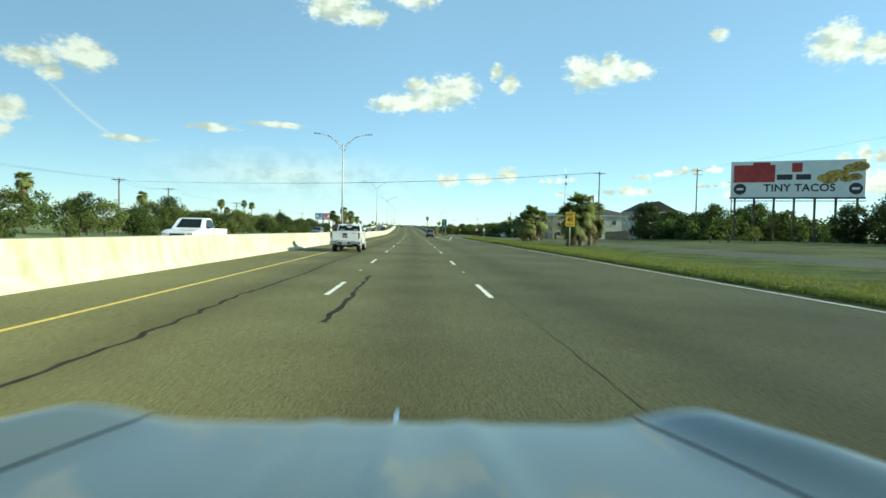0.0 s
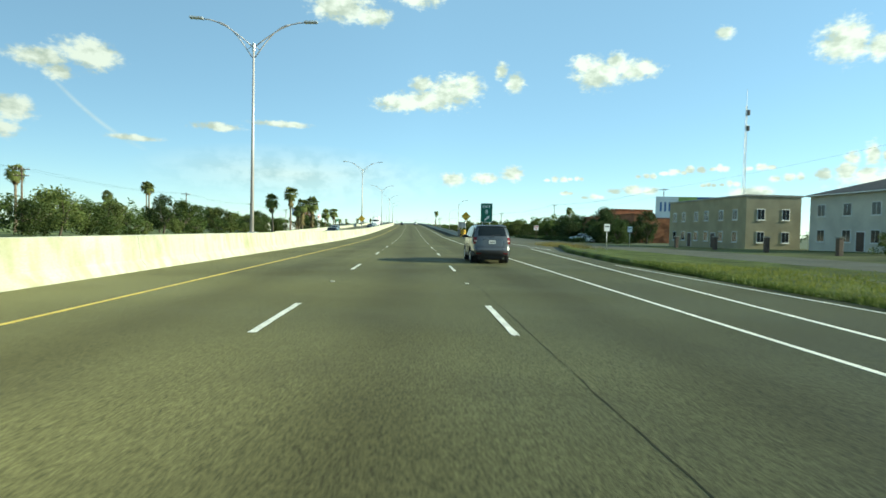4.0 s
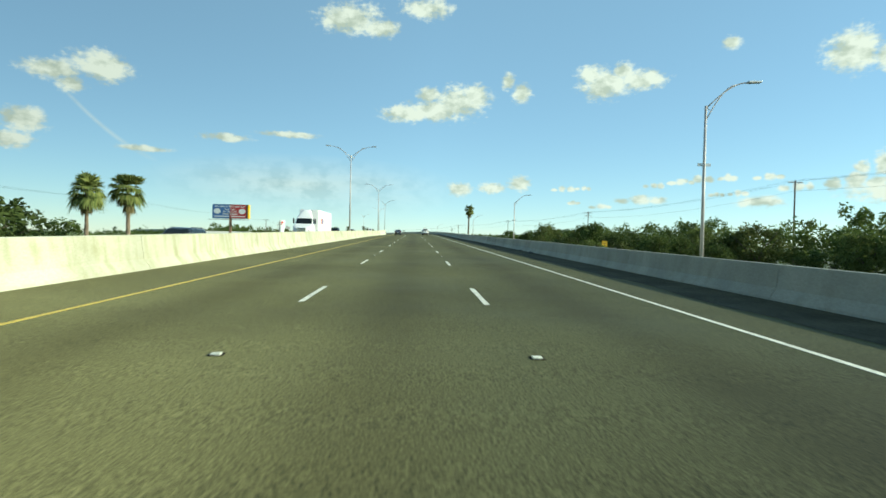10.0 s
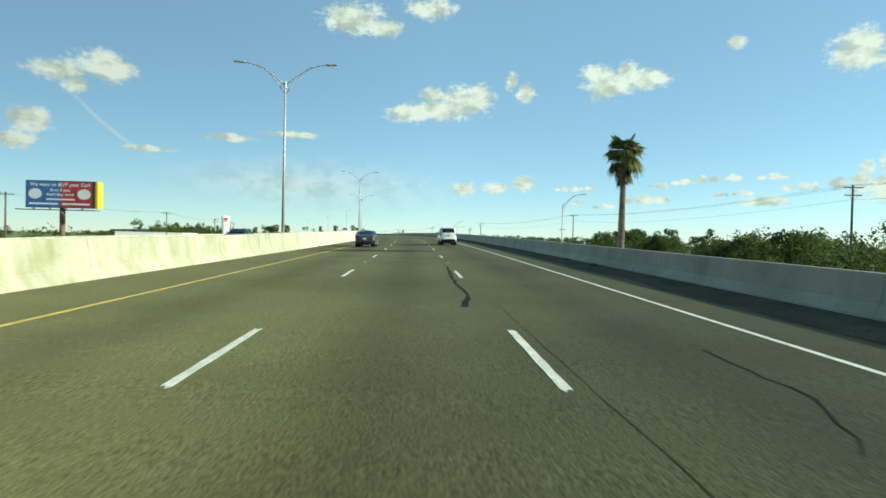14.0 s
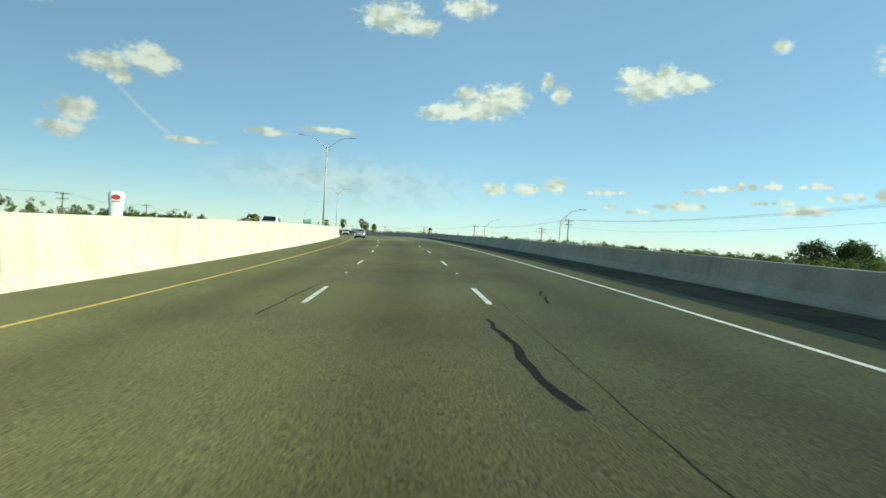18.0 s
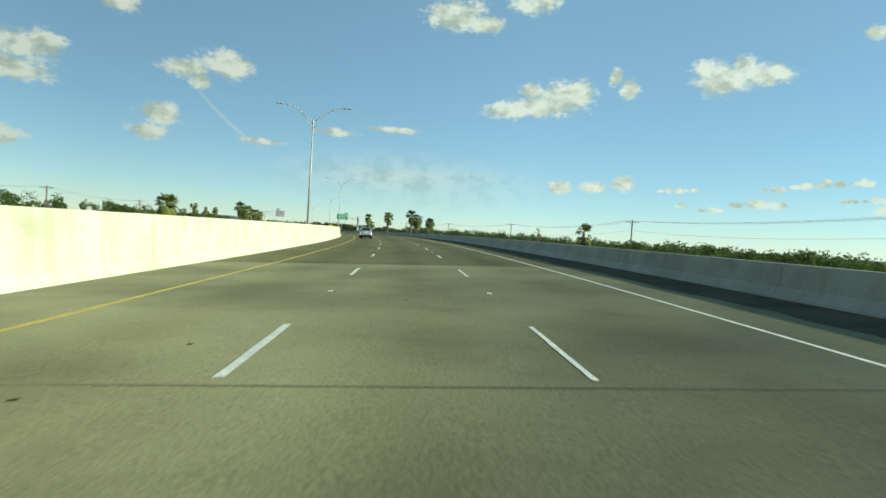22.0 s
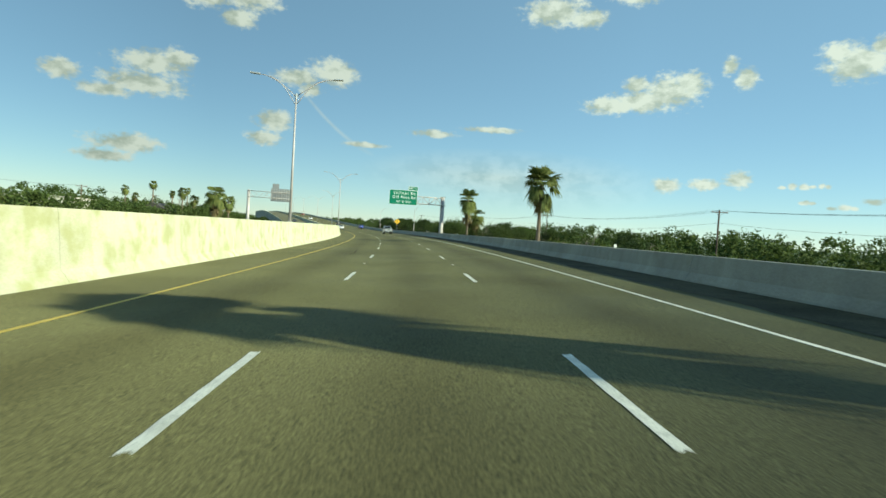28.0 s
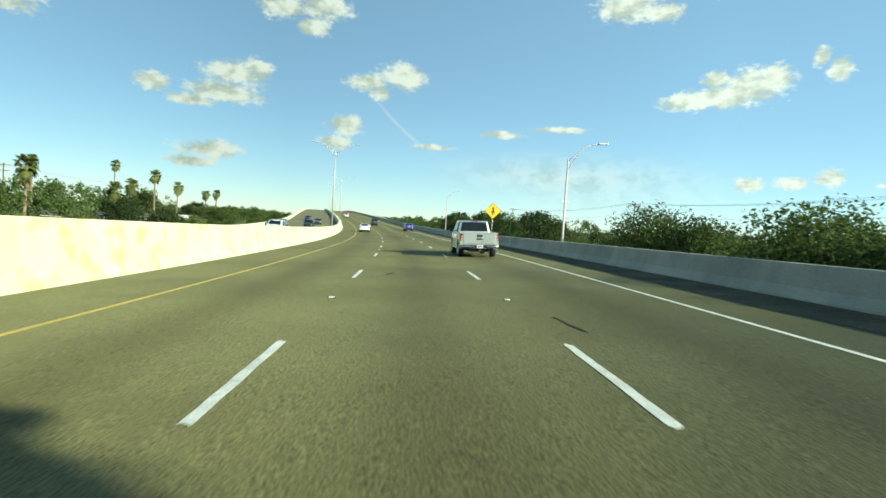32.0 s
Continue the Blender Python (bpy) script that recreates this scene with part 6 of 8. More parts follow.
    part("tailgate_lip", box(bmesh.new(), -half + 0.17, half - 0.17, -1.215, -1.13, rail - 0.05, rail + 0.015, 0.012), material, gate)
    part("tailgate_recess", box(bmesh.new(), -half + 0.26, half - 0.26, -1.206, -1.198, 0.70, 0.72), TRIM, gate)
    part("tailgate_handle", box(bmesh.new(), -0.15, 0.15, -1.215, -1.19, 1.05, 1.19, 0.02), TRIM, gate)
    bars([(-0.17, 0.17, 0.92, 1.0)], TAIL_RED if decals else DARK, gate, -1.204, "badge")
    if decals:
        bars([(0.44, 0.66, 1.18, 1.205), (-0.62, -0.4, 0.72, 0.74)], TAIL_RED, gate, -1.204, "badge")
    bump = part("rear_bumper", box(bmesh.new(), -half - 0.01, half + 0.01, -1.34, -1.12, 0.52, 0.66, 0.03), TRIM, ob, "black and chrome step bumper")
    for sd in (-1, 1):
        bm = bmesh.new()
        rows = []
        for x, y in ((0.34, -1.40), (0.62, -1.40), (half - 0.12, -1.38), (half, -1.31), (half + 0.03, -1.20), (half + 0.03, -1.06)):
            rows.append([bm.verts.new((sd * x, y, 0.50)), bm.verts.new((sd * x, y - 0.012, 0.56)), bm.verts.new((sd * x, y, 0.63))])
        rows += [[bm.verts.new((v.co.x * 0.95, v.co.y + 0.05, v.co.z)) for v in r] for r in reversed(rows)]
        for p, q in zip(rows, rows[1:] + rows[:1]):
            for i in (0, 1):
                bm.faces.new((p[i], p[i + 1], q[i + 1], q[i]))
            if p is not rows[0]:
                continue
        for i in range(5):
            for k in (0, 2):
                bm.faces.new((rows[i][k], rows[i + 1][k], rows[10 - i][k], rows[11 - i][k]))
        bmesh.ops.recalc_face_normals(bm, faces=bm.faces)
        part("bumper_corner", crisp(bm), bumper or DARK_CHROME, bump, "chromed bumper corner")
        part("bumper_step", box(bmesh.new(), sd * 0.62 - 0.24, sd * 0.62 + 0.24, -1.385, -1.2, 0.635, 0.665, 0.01), TRIM, bump)
    part("number_plate", box(bmesh.new(), -0.155, 0.155, -1.362, -1.335, 0.50, 0.65, 0.005), PLATE, bump)
    bars([(-0.11, 0.11, 0.55, 0.60)], DARK, bump, -1.364)
    part("bumper_bar", box(bmesh.new(), -0.5, 0.5, -1.30, -1.16, 0.46, 0.52, 0.02), CHROME, bump)
    part("underbody", box(bmesh.new(), -0.5, 0.5, -1.1, f + 0.5, 0.30, 0.62, 0.03), TRIM, ob)
    part("axle", tube(bmesh.new(), (-0.72, 0, rad), (0.72, 0, rad), 0.07, sides=8), TRIM, ob)
    part("tow_hitch", box(bmesh.new(), -0.06, 0.06, -1.42, -1.2, 0.32, 0.44, 0.01), TRIM, ob)
    part("exhaust_pipe", tube(bmesh.new(), (0.45, -0.9, 0.36), (0.50, -1.25, 0.34), 0.035, sides=8), CHROME, ob)
    # glass
    bx = half * (1 - 0.26 * 0.05)
    rear = part("rear_window", cross_pane(0.76, 0.66, (cab_back - 0.0, 1.35), (cab_back + 0.12, roof - 0.10), 0.012), CAR_GLASS, ob, "dark tinted rear window")
    if decals:
        for x, z in ((-0.52, 1.42), (-0.38, 1.42), (0.36, 1.42), (0.5, 1.42), (0.48, 1.68), (-0.14, 1.64), (0.14, 1.64), (-0.45, 1.68)):
            part("sticker", box(bmesh.new(), x - 0.05, x + 0.05, cab_back - 0.045 + (z - 1.37) * 0.3, cab_back - 0.030 + (z - 1.37) * 0.3, z - 0.025, z + 0.025), PLATE, rear)
        part("sticker", box(bmesh.new(), -0.1, 0.1, cab_back + 0.0, cab_back + 0.02, 1.55, 1.66), GALVANISED, rear)
    part("windscreen", cross_pane(0.70, 0.60, (f - 0.70, 1.36), (f - 1.26, roof - 0.08), -0.012), CAR_GLASS, ob)
    part("high_brake_light", box(bmesh.new(), -0.2, 0.2, cab_back + 0.12, cab_back + 0.2, roof - 0.075, roof - 0.03, 0.01), TAIL_RED, ob)
    for sd in (-1, 1):
        part("side_window", side_pane([(cab_back + 0.24, 1.33), (f - 0.84, 1.35), (f - 1.30, roof - 0.10), (cab_back + 0.36, roof - 0.10)], width, sd), CAR_GLASS, ob)
        mid = (cab_back + 0.3 + f - 0.86) / 2 - 0.1
        seam(ob, width, [(cab_back + 0.24, 0.52), (cab_back + 0.22, 1.32)], sd)
        seam(ob, width, [(f - 0.70, 0.56), (f - 0.80, 1.30)], sd)
        hx = width(mid, 1.14)
        part("door_handle", box(bmesh.new(), sd * hx - 0.02, sd * hx + 0.03, cab_back + 0.32, cab_back + 0.54, 1.12, 1.165, 0.01), TRIM if decals else CHROME, ob)
        part("sill_step", box(bmesh.new(), min(sd * (half - 0.1), sd * (half + 0.03)), max(sd * (half - 0.1), sd * (half + 0.03)), ar + 0.1, f - ar - 0.1, 0.42, 0.48, 0.015), TRIM if decals else CHROME, ob)
        part("head_lamp", box(bmesh.new(), sd * (half - 0.28) - 0.16, sd * (half - 0.28) + 0.16, f + 0.72, f + 0.90, 0.84, 1.04, 0.03), TAIL_CLEAR, ob)
        for y in (0, f):
            wheel(ob, sd * (half - 0.14), y, rad, 0.26, 6)
    part("grille", box(bmesh.new(), -0.42, 0.42, f + 0.86, f + 0.935, 0.62, 1.0, 0.02), TRIM, ob)
    part("front_bumper", box(bmesh.new(), -half + 0.05, half - 0.05, f + 0.78, f + 1.0, 0.40, 0.60, 0.05), bumper or CHROME, ob)
    mirrors(ob, width(f - 0.9, 1.3), f - 0.92, 1.30, TRIM)
    return ob


def shell(outline, half, belt, lean, roof, corner=0.13, crown=0.05):
    """A rounded body from its side outline: bowed in plan at both ends, crowned over the roof. Returns the mesh, its width and its skin."""
    bm = bmesh.new()
    cy, cz = sum(p[0] for p in outline) / len(outline), sum(p[1] for p in outline) / len(outline)
    y0, y1 = min(p[0] for p in outline), max(p[0] for p in outline)

    def width(y, z):
        w = half * (1 - lean * max(0.0, z - belt) - 0.10 * max(0.0, z - belt) ** 2)
        e = abs((y - (y0 + y1) / 2) / ((y1 - y0) / 2))
        return w - 0.10 * max(0.0, e - 0.55) ** 2 * 4.5 - 0.10 * max(0.0, 0.62 - z) ** 1.3 + 0.012 * math.exp(-((z - belt + 0.06) / 0.05) ** 2)

    def skin(f, y, z):
        a = abs(f)
        tail, front = max(0.0, min(1.0, (y0 + 0.8 - y) / 0.8)), max(0.0, min(1.0, (y - y1 + 0.9) / 0.9))
        bow = corner * a**4
        top = max(0.0, min(1.0, (z - belt) / (roof - belt)))
        k = 0.06 * (max(0.0, a - 0.9) / 0.1) ** 2 / max(0.3, math.hypot(cy - y, cz - z))
        return Vector((width(y, z) * f, y + bow * (tail - front * 1.3) + (cy - y) * k, z - crown * a**3 * top + (cz - z) * k))

    layers = [[bm.verts.new(skin(f, y, z)) for y, z in outline] for f in (-1, -0.985, -0.96, -0.92, -0.84, -0.7, -0.4, 0, 0.4, 0.7, 0.84, 0.92, 0.96, 0.985, 1)]
    n = len(outline)
    for p, q in zip(layers, layers[1:]):
        for i in range(n):
            bm.faces.new((p[i], p[(i + 1) % n], q[(i + 1) % n], q[i]))
    bm.faces.new(layers[0])
    bm.faces.new(list(reversed(layers[-1])))
    bmesh.ops.recalc_face_normals(bm, faces=bm.faces)
    return bm, width, skin


def patch(skin, width, chain, corners, out=0.005, nu=10, nv=5, sink=0.03):
    """A shaped piece lying on the tail: four corners (x, z), from low left round to high left."""
    (ax, az), (bx, bz), (cx, cz), (dx_, dz_) = corners
    zs, ys = [c[1] for c in chain], [c[0] for c in chain]

    def at(u, v):
        x = (ax * (1 - u) + bx * u) * (1 - v) + (dx_ * (1 - u) + cx * u) * v
        z = (az * (1 - u) + bz * u) * (1 - v) + (dz_ * (1 - u) + cz * u) * v
        y = float(np.interp(z, zs, ys))
        return skin(max(-1, min(1, x / width(y, z))), y, z)

    bm = bmesh.new()
    rows, backs = [], []
    for j in range(nv + 1):
        row, back = [], []
        for i in range(nu + 1):
            u, v = i / nu, j / nv
            e = 0.02
            p = at(u, v)
            nrm = (at(min(1, u + e), v) - at(max(0, u - e), v)).cross(at(u, min(1, v + e)) - at(u, max(0, v - e)))
            nrm = nrm.normalized() if nrm.length > 0 else Vector((0, -1, 0))
            if nrm.y > 0.2:
                nrm = -nrm
            row.append(bm.verts.new(p + nrm * out))
            back.append(bm.verts.new(p - nrm * sink))
        rows.append(row)
        backs.append(back)
    for j in range(nv):
        for i in range(nu):
            bm.faces.new((rows[j][i], rows[j][i + 1], rows[j + 1][i + 1], rows[j + 1][i]))
    rim = [(0, i) for i in range(nu)] + [(j, nu) for j in range(nv)] + [(nv, nu - i) for i in range(nu)] + [(nv - j, 0) for j in range(nv)]
    for (j, i), (q, r) in zip(rim, rim[1:] + rim[:1]):
        bm.faces.new((rows[j][i], backs[j][i], backs[q][r], rows[q][r]))
    bmesh.ops.recalc_face_normals(bm, faces=bm.faces)
    return bm


def car(m, material, label, kind="sedan", wheelbase=2.75, half=0.89, rad=0.34, group="", alloy=None, category="car", spokes=7, name="car", roof=None):
    """A sedan or an estate-shaped utility car; the origin lies on the ground under the rear axle."""
    ob = thing(name, m, label, category, group)
    f, ar = wheelbase, rad + 0.06
    if kind == "sedan":
        roof = roof or 1.43
        belt, low = 0.98, 0.30
        outline = [(-0.98, low + 0.02), (-ar - 0.06, low - 0.04)] + arch(0, rad, ar) + [(ar + 0.1, low - 0.08), (f - ar - 0.1, low - 0.08)] + arch(f, rad, ar) + [(f + 0.72, low - 0.03), (f + 0.84, 0.44), (f + 0.86, 0.58), (f + 0.80, 0.70),
                  (f + 0.62, 0.79), (f + 0.35, 0.86), (f + 0.05, 0.91), (f - 0.42, 0.96), (f - 0.62, 1.06), (f - 0.90, 1.22), (f - 1.18, roof - 0.08), (f - 1.45, roof - 0.02), (1.05, roof), (0.72, roof - 0.015)]
        chain = [(-1.04, 0.36), (-1.11, 0.44), (-1.12, 0.56), (-1.09, 0.66), (-1.05, 0.78), (-1.01, 0.92), (-0.98, 0.99), (-0.92, 1.015), (-0.70, 1.03), (-0.45, 1.045), (-0.26, 1.09), (0.10, 1.235), (0.46, roof - 0.065), (0.60, roof - 0.03)]
        glass = ((-0.60, 1.075), (0.60, 1.075), (0.53, roof - 0.06), (-0.53, roof - 0.06))
        lamp = ((half - 0.46, 0.80), (half, 0.76), (half, 0.93), (half - 0.46, 0.91))
        panes = [[(-0.05, 1.03), (0.75, 1.01), (0.75, roof - 0.09), (0.50, roof - 0.12)], [(0.80, 1.01), (f - 0.72, 0.99), (f - 1.25, roof - 0.16), (f - 1.50, roof - 0.09), (0.80, roof - 0.085)]]
        lean, black, plate = 0.34, (0.30, 0.42), 0.72
    else:
        roof = roof or 1.76
        belt, low = 1.12, 0.36
        outline = [(-1.00, low + 0.02), (-ar - 0.06, low - 0.04)] + arch(0, rad, ar) + [(ar + 0.1, low - 0.08), (f - ar - 0.1, low - 0.08)] + arch(f, rad, ar) + [(f + 0.72, low), (f + 0.88, 0.50), (f + 0.91, 0.72), (f + 0.86, 0.90),
                  (f + 0.70, 1.00), (f + 0.45, 1.06), (f + 0.1, 1.10), (f - 0.34, 1.14), (f - 0.55, 1.26), (f - 0.80, 1.43), (f - 1.08, roof - 0.10), (f - 1.25, roof - 0.04), (f - 1.5, roof - 0.01), (0.6, roof), (-0.20, roof - 0.015)]
        chain = [(-1.04, 0.38), (-1.11, 0.48), (-1.13, 0.60), (-1.11, 0.68), (-1.06, 0.75), (-1.05, 0.90), (-1.04, 1.05), (-1.01, 1.18), (-0.95, 1.32), (-0.87, 1.46), (-0.78, roof - 0.14), (-0.72, roof - 0.08), (-0.62, roof - 0.05), (-0.50, roof - 0.03)]
        glass = ((-half + 0.12, 1.25), (half - 0.12, 1.25), (half - 0.22, roof - 0.12), (-half + 0.22, roof - 0.12))
        lamp = ((half - 0.16, 0.90), (half, 0.88), (half, 1.20), (half - 0.22, 1.19))
        panes = [[(-0.55, 1.20), (0.02, 1.18), (0.05, roof - 0.14), (-0.42, roof - 0.16)], [(0.10, 1.18), (1.10, 1.16), (1.10, roof - 0.11), (0.12, roof - 0.13)], [(1.16, 1.16), (f - 0.58, 1.15), (f - 1.14, roof - 0.16), (1.16, roof - 0.11)]]
        lean, black, plate = 0.26, (0.37, 0.62), 0.98
    outline += list(reversed(chain))
    bm, width, skin = shell(outline, half, belt, lean, roof)
    body = part("body", crisp(bm), material, ob)
    put = lambda nm, mat, corners, parent=ob, lb="", out=0.005: part(nm, patch(skin, width, chain, corners, out), mat, parent, lb, smooth=False)
    put("rear_window", CAR_GLASS, glass, ob, "dark tinted rear window")
    part("windscreen", cross_pane(0.70, 0.58, (f - 0.46, belt + 0.06), (f - 1.12, roof - 0.10), -0.02), CAR_GLASS, ob)
    for sd in (-1, 1):
        for p in panes:
            part("side_window", side_pane(p, width, sd, 0.008), CAR_GLASS, ob)
        seam(ob, width, [(1.13, 0.42), (1.13, belt)], sd)
        seam(ob, width, [(f - 0.62, 0.46), (f - 0.62, belt)], sd)
        seam(ob, width, [(0.16, 0.84), (0.10, belt + 0.04)], sd)
        for y in (0.35, 1.30):
            hx = width(y, belt - 0.12)
            part("door_handle", box(bmesh.new(), sd * hx - 0.02, sd * hx + 0.025, y, y + 0.2, belt - 0.15, belt - 0.11, 0.01), CHROME, ob)
        q = [(sd * x, z) for x, z in lamp]
        tl = put("tail_lamp", TAIL_RED, q, ob, "dark red wrap-round tail lamp")
        zm = (lamp[0][1] + lamp[3][1]) / 2
        put("reversing_lens", TAIL_CLEAR, [(sd * (half - 0.22), zm - 0.05), (sd * (half - 0.08), zm - 0.05), (sd * (half - 0.08), zm), (sd * (half - 0.23), zm)], tl, "", 0.009)
        # the lamp's side wing
        bm = side_pane([(-0.93, lamp[1][1] + 0.04), (-0.80, lamp[1][1] + 0.10), (-0.70, lamp[2][1]), (-0.90, lamp[2][1])], width, sd, 0.006)
        part("lamp_wing", bm, TAIL_RED, tl)
        put("bumper_reflector", TAIL_RED, [(sd * (half - 0.40), black[0] + 0.09), (sd * (half - 0.20), black[0] + 0.09), (sd * (half - 0.20), black[0] + 0.12), (sd * (half - 0.40), black[0] + 0.12)], ob, "", 0.012)
        part("head_lamp", box(bmesh.new(), sd * (half - 0.3) - 0.18, sd * (half - 0.3) + 0.18, f + 0.45, f + 0.72, 0.64 if kind == "sedan" else 0.84, 0.76 if kind == "sedan" else 0.96, 0.03), TAIL_CLEAR, ob)
        for y in (0, f):
            part("wheel_house", tube(bmesh.new(), (sd * (half - 0.40), y, rad + 0.02), (sd * (half - 0.16), y, rad + 0.02), ar - 0.03, sides=18), TRIM, ob)
            wheel(ob, sd * (half - 0.125), y, rad, 0.22, spokes, alloy)
        if kind != "sedan":
            rail = pipe_rail(sd * width(0.5, roof) * 0.84, -0.45, f - 1.35, roof - 0.035)
            part("roof_rail", rail, TRIM, ob)
            part("sill_trim", box(bmesh.new(), min(sd * (half - 0.05), sd * (half + 0.004)), max(sd * (half - 0.05), sd * (half + 0.004)), ar + 0.02, f - ar - 0.02, 0.29, 0.42, 0.02), TRIM, ob)
            part("bumper_side", side_pane([(-ar - 0.05, 0.36), (-ar - 0.03, 0.50), (-0.78, 0.60), (-0.84, 0.40)], width, sd, 0.004), TRIM, ob)
            # black lips round the wheel arches
            for y in (0, f):
                lip, rows = bmesh.new(), []
                for k in range(15):
                    c, q = math.cos(math.pi * k / 14), math.sin(math.pi * k / 14)
                    row = []
                    for reach, out in ((ar - 0.01, -0.03), (ar, 0.006), (ar + 0.045, 0.010), (ar + 0.06, -0.01)):
                        ya, za = y - reach * c, rad + reach * q
                        row.append(lip.verts.new((sd * (width(ya, za) + out), ya, za)))
                    rows.append(row)
                for p0, q0 in zip(rows, rows[1:]):
                    for k in range(3):
                        lip.faces.new((p0[k], p0[k + 1], q0[k + 1], q0[k]))
                bmesh.ops.recalc_face_normals(lip, faces=lip.faces)
                part("arch_lip", lip, TRIM, ob)
    w = half - 0.01
    put("bumper_valance", TRIM, [(-w, black[0]), (w, black[0]), (w, black[1]), (-w, black[1])], ob, "black lower bumper", 0.006)
    part("tail_diffuser", box(bmesh.new(), -half + 0.42, half - 0.42, -0.92, -0.5, black[0] - 0.10, black[0] + 0.02, 0.02), TRIM, ob)
    put("plate_recess", TRIM, [(-0.21, plate - 0.09), (0.21, plate - 0.09), (0.19, plate + 0.09), (-0.19, plate + 0.09)], ob, "", 0.002) if kind == "sedan" else None
    put("number_plate", PLATE, [(-0.15, plate - 0.075), (0.15, plate - 0.075), (0.15, plate + 0.075), (-0.15, plate + 0.075)], ob, "", 0.014)
    put("plate_bar", DARK, [(-0.11, plate - 0.02), (0.11, plate - 0.02), (0.11, plate + 0.015), (-0.11, plate + 0.015)], ob, "", 0.017)
    put("trunk_trim", CHROME if kind == "sedan" else material, [(-0.42, plate + 0.11), (0.42, plate + 0.11), (0.42, plate + 0.135), (-0.42, plate + 0.135)], ob, "", 0.014)
    put("badge", DARK_ALLOY, [(-0.09, plate + 0.19), (0.09, plate + 0.19), (0.09, plate + 0.24), (-0.09, plate + 0.24)], ob, "", 0.012) if kind != "sedan" else None
    put("bumper_seam", TRIM, [(-w, black[1] + 0.12), (w, black[1] + 0.12), (w, black[1] + 0.128), (-w, black[1] + 0.128)], ob, "", 0.003)
    if kind != "sedan":
        put("spoiler", material, [(-half + 0.24, roof - 0.105), (half - 0.24, roof - 0.105), (half - 0.26, roof - 0.06), (-half + 0.26, roof - 0.06)], ob, "", 0.05)
        put("rear_wiper", TRIM, [(-0.05, 1.255), (0.36, 1.30), (0.36, 1.315), (-0.05, 1.28)], ob, "", 0.014)
        put("cargo_seam", TRIM, [(-half + 0.2, 0.79), (half - 0.2, 0.79), (half - 0.2, 0.797), (-half + 0.2, 0.797)], ob, "", 0.003)
    put("high_brake_light", TAIL_RED, [(-0.14, roof - 0.05), (0.14, roof - 0.05), (0.14, roof - 0.035), (-0.14, roof - 0.035)], ob, "", 0.006)
    part("exhaust_pipe", tube(bmesh.new(), (0.5, -0.75, 0.27), (0.5, -1.10, 0.27), 0.035, sides=10), CHROME, ob)
    part("underbody", box(bmesh.new(), -half + 0.3, half - 0.3, -0.8, f + 0.6, 0.20, 0.36, 0.02), TRIM, ob)
    part("grille", box(bmesh.new(), -0.4, 0.4, f + 0.70, f + 0.87, 0.42, 0.62, 0.02), TRIM, ob)
    mirrors(ob, width(f - 0.7, belt) - 0.04, f - 0.78, belt + 0.02, TRIM if kind != "sedan" else material)
    return ob


def pipe_rail(x, y0, y1, z):
    bm = bmesh.new()
    tube(bm, (x, y0 + 0.12, z + 0.035), (x, y1 - 0.12, z + 0.035), 0.02, sides=6)
    for ya, yb in ((y0, y0 + 0.12), (y1, y1 - 0.12)):
        tube(bm, (x, ya, z - 0.06), (x, yb, z + 0.035), 0.022, sides=6)
    return bm


pickup(road_pose(37.2, -4.40), PAINT_WHITE, "white extended-cab pickup truck with chrome bumper and window stickers", 3.2, 0.93, 1.80, 0.39, decals=True)
pickup(road_pose(867.3, 3.52), PAINT_PALE, "silver full-size pickup truck with dark rear glass in traffic", 3.6, 1.0, 1.95, 0.41)
car(road_pose(656.4, -3.62, 0, 2.5), PAINT_SILVER, "silver utility car with black lower trim and roof rails", "suv", 2.74, 0.96, 0.385, category="car", spokes=5)
car(road_pose(552.7, -4.35), PAINT_SILVER, "silver sedan with dark wheels and tinted rear window", "sedan", 2.62, 0.85, 0.335, alloy=DARK_ALLOY, spokes=10)
car(road_pose(949.6, 5.0), PAINT_BLUE, "bright blue hatchback driving on the highway", "suv", 2.5, 0.86, 0.32, roof=1.55)
car(road_pose(934.4, -4.0), PAINT_WHITE, "white sedan in traffic on the highway", "sedan", 2.7)
car(road_pose(985, 0.2), PAINT_BLACK, "dark estate car in traffic on the highway", "suv", 2.8)
car(road_pose(417, 3.75), PAINT_WHITE, "white utility car in traffic on the highway", "suv", 2.8)
car(road_pose(1065, -4.1), PAINT_WHITE, "white sedan far ahead in traffic", "sedan")
car(road_pose(410, -3.85), PAINT_BLACK, "black sedan in the lane beside the median", "sedan")
car(road_pose(128, 3.8), PAINT_GREY, "grey utility car in traffic on the highway", "suv")
car(road_pose(1190, 3.7), SIGN_RED, "red car far ahead in traffic", "sedan")


def facing(s, lat):
    """On the far carriageway, facing the other way."""
    return Matrix.Translation(road(s, lat, opp(s))) @ Matrix.Rotation(radians(heading(s) + 180), 4, "Z")


pickup(facing(37.5, -13.6), PAINT_WHITE, "white work pickup on the far carriageway", 3.6, 1.0, 1.95, 0.41)
pickup(facing(359, -13.8), PAINT_BLACK, "black pickup truck on the far carriageway", 3.6, 1.0, 1.92, 0.41)
pickup(facing(529, -13.5), PAINT_WHITE, "white pickup truck behind the median barrier", 3.6, 1.0, 1.92, 0.41)
car(facing(201, -13.5), PAINT_BLACK, "black utility car on the far carriageway", "suv", 2.8)
car(facing(232, -17.2), PAINT_SILVER, "silver utility car on the far carriageway", "suv", 2.8)
car(facing(293, -13.6), PAINT_BLACK, "black utility car behind the median barrier", "suv", 2.8)
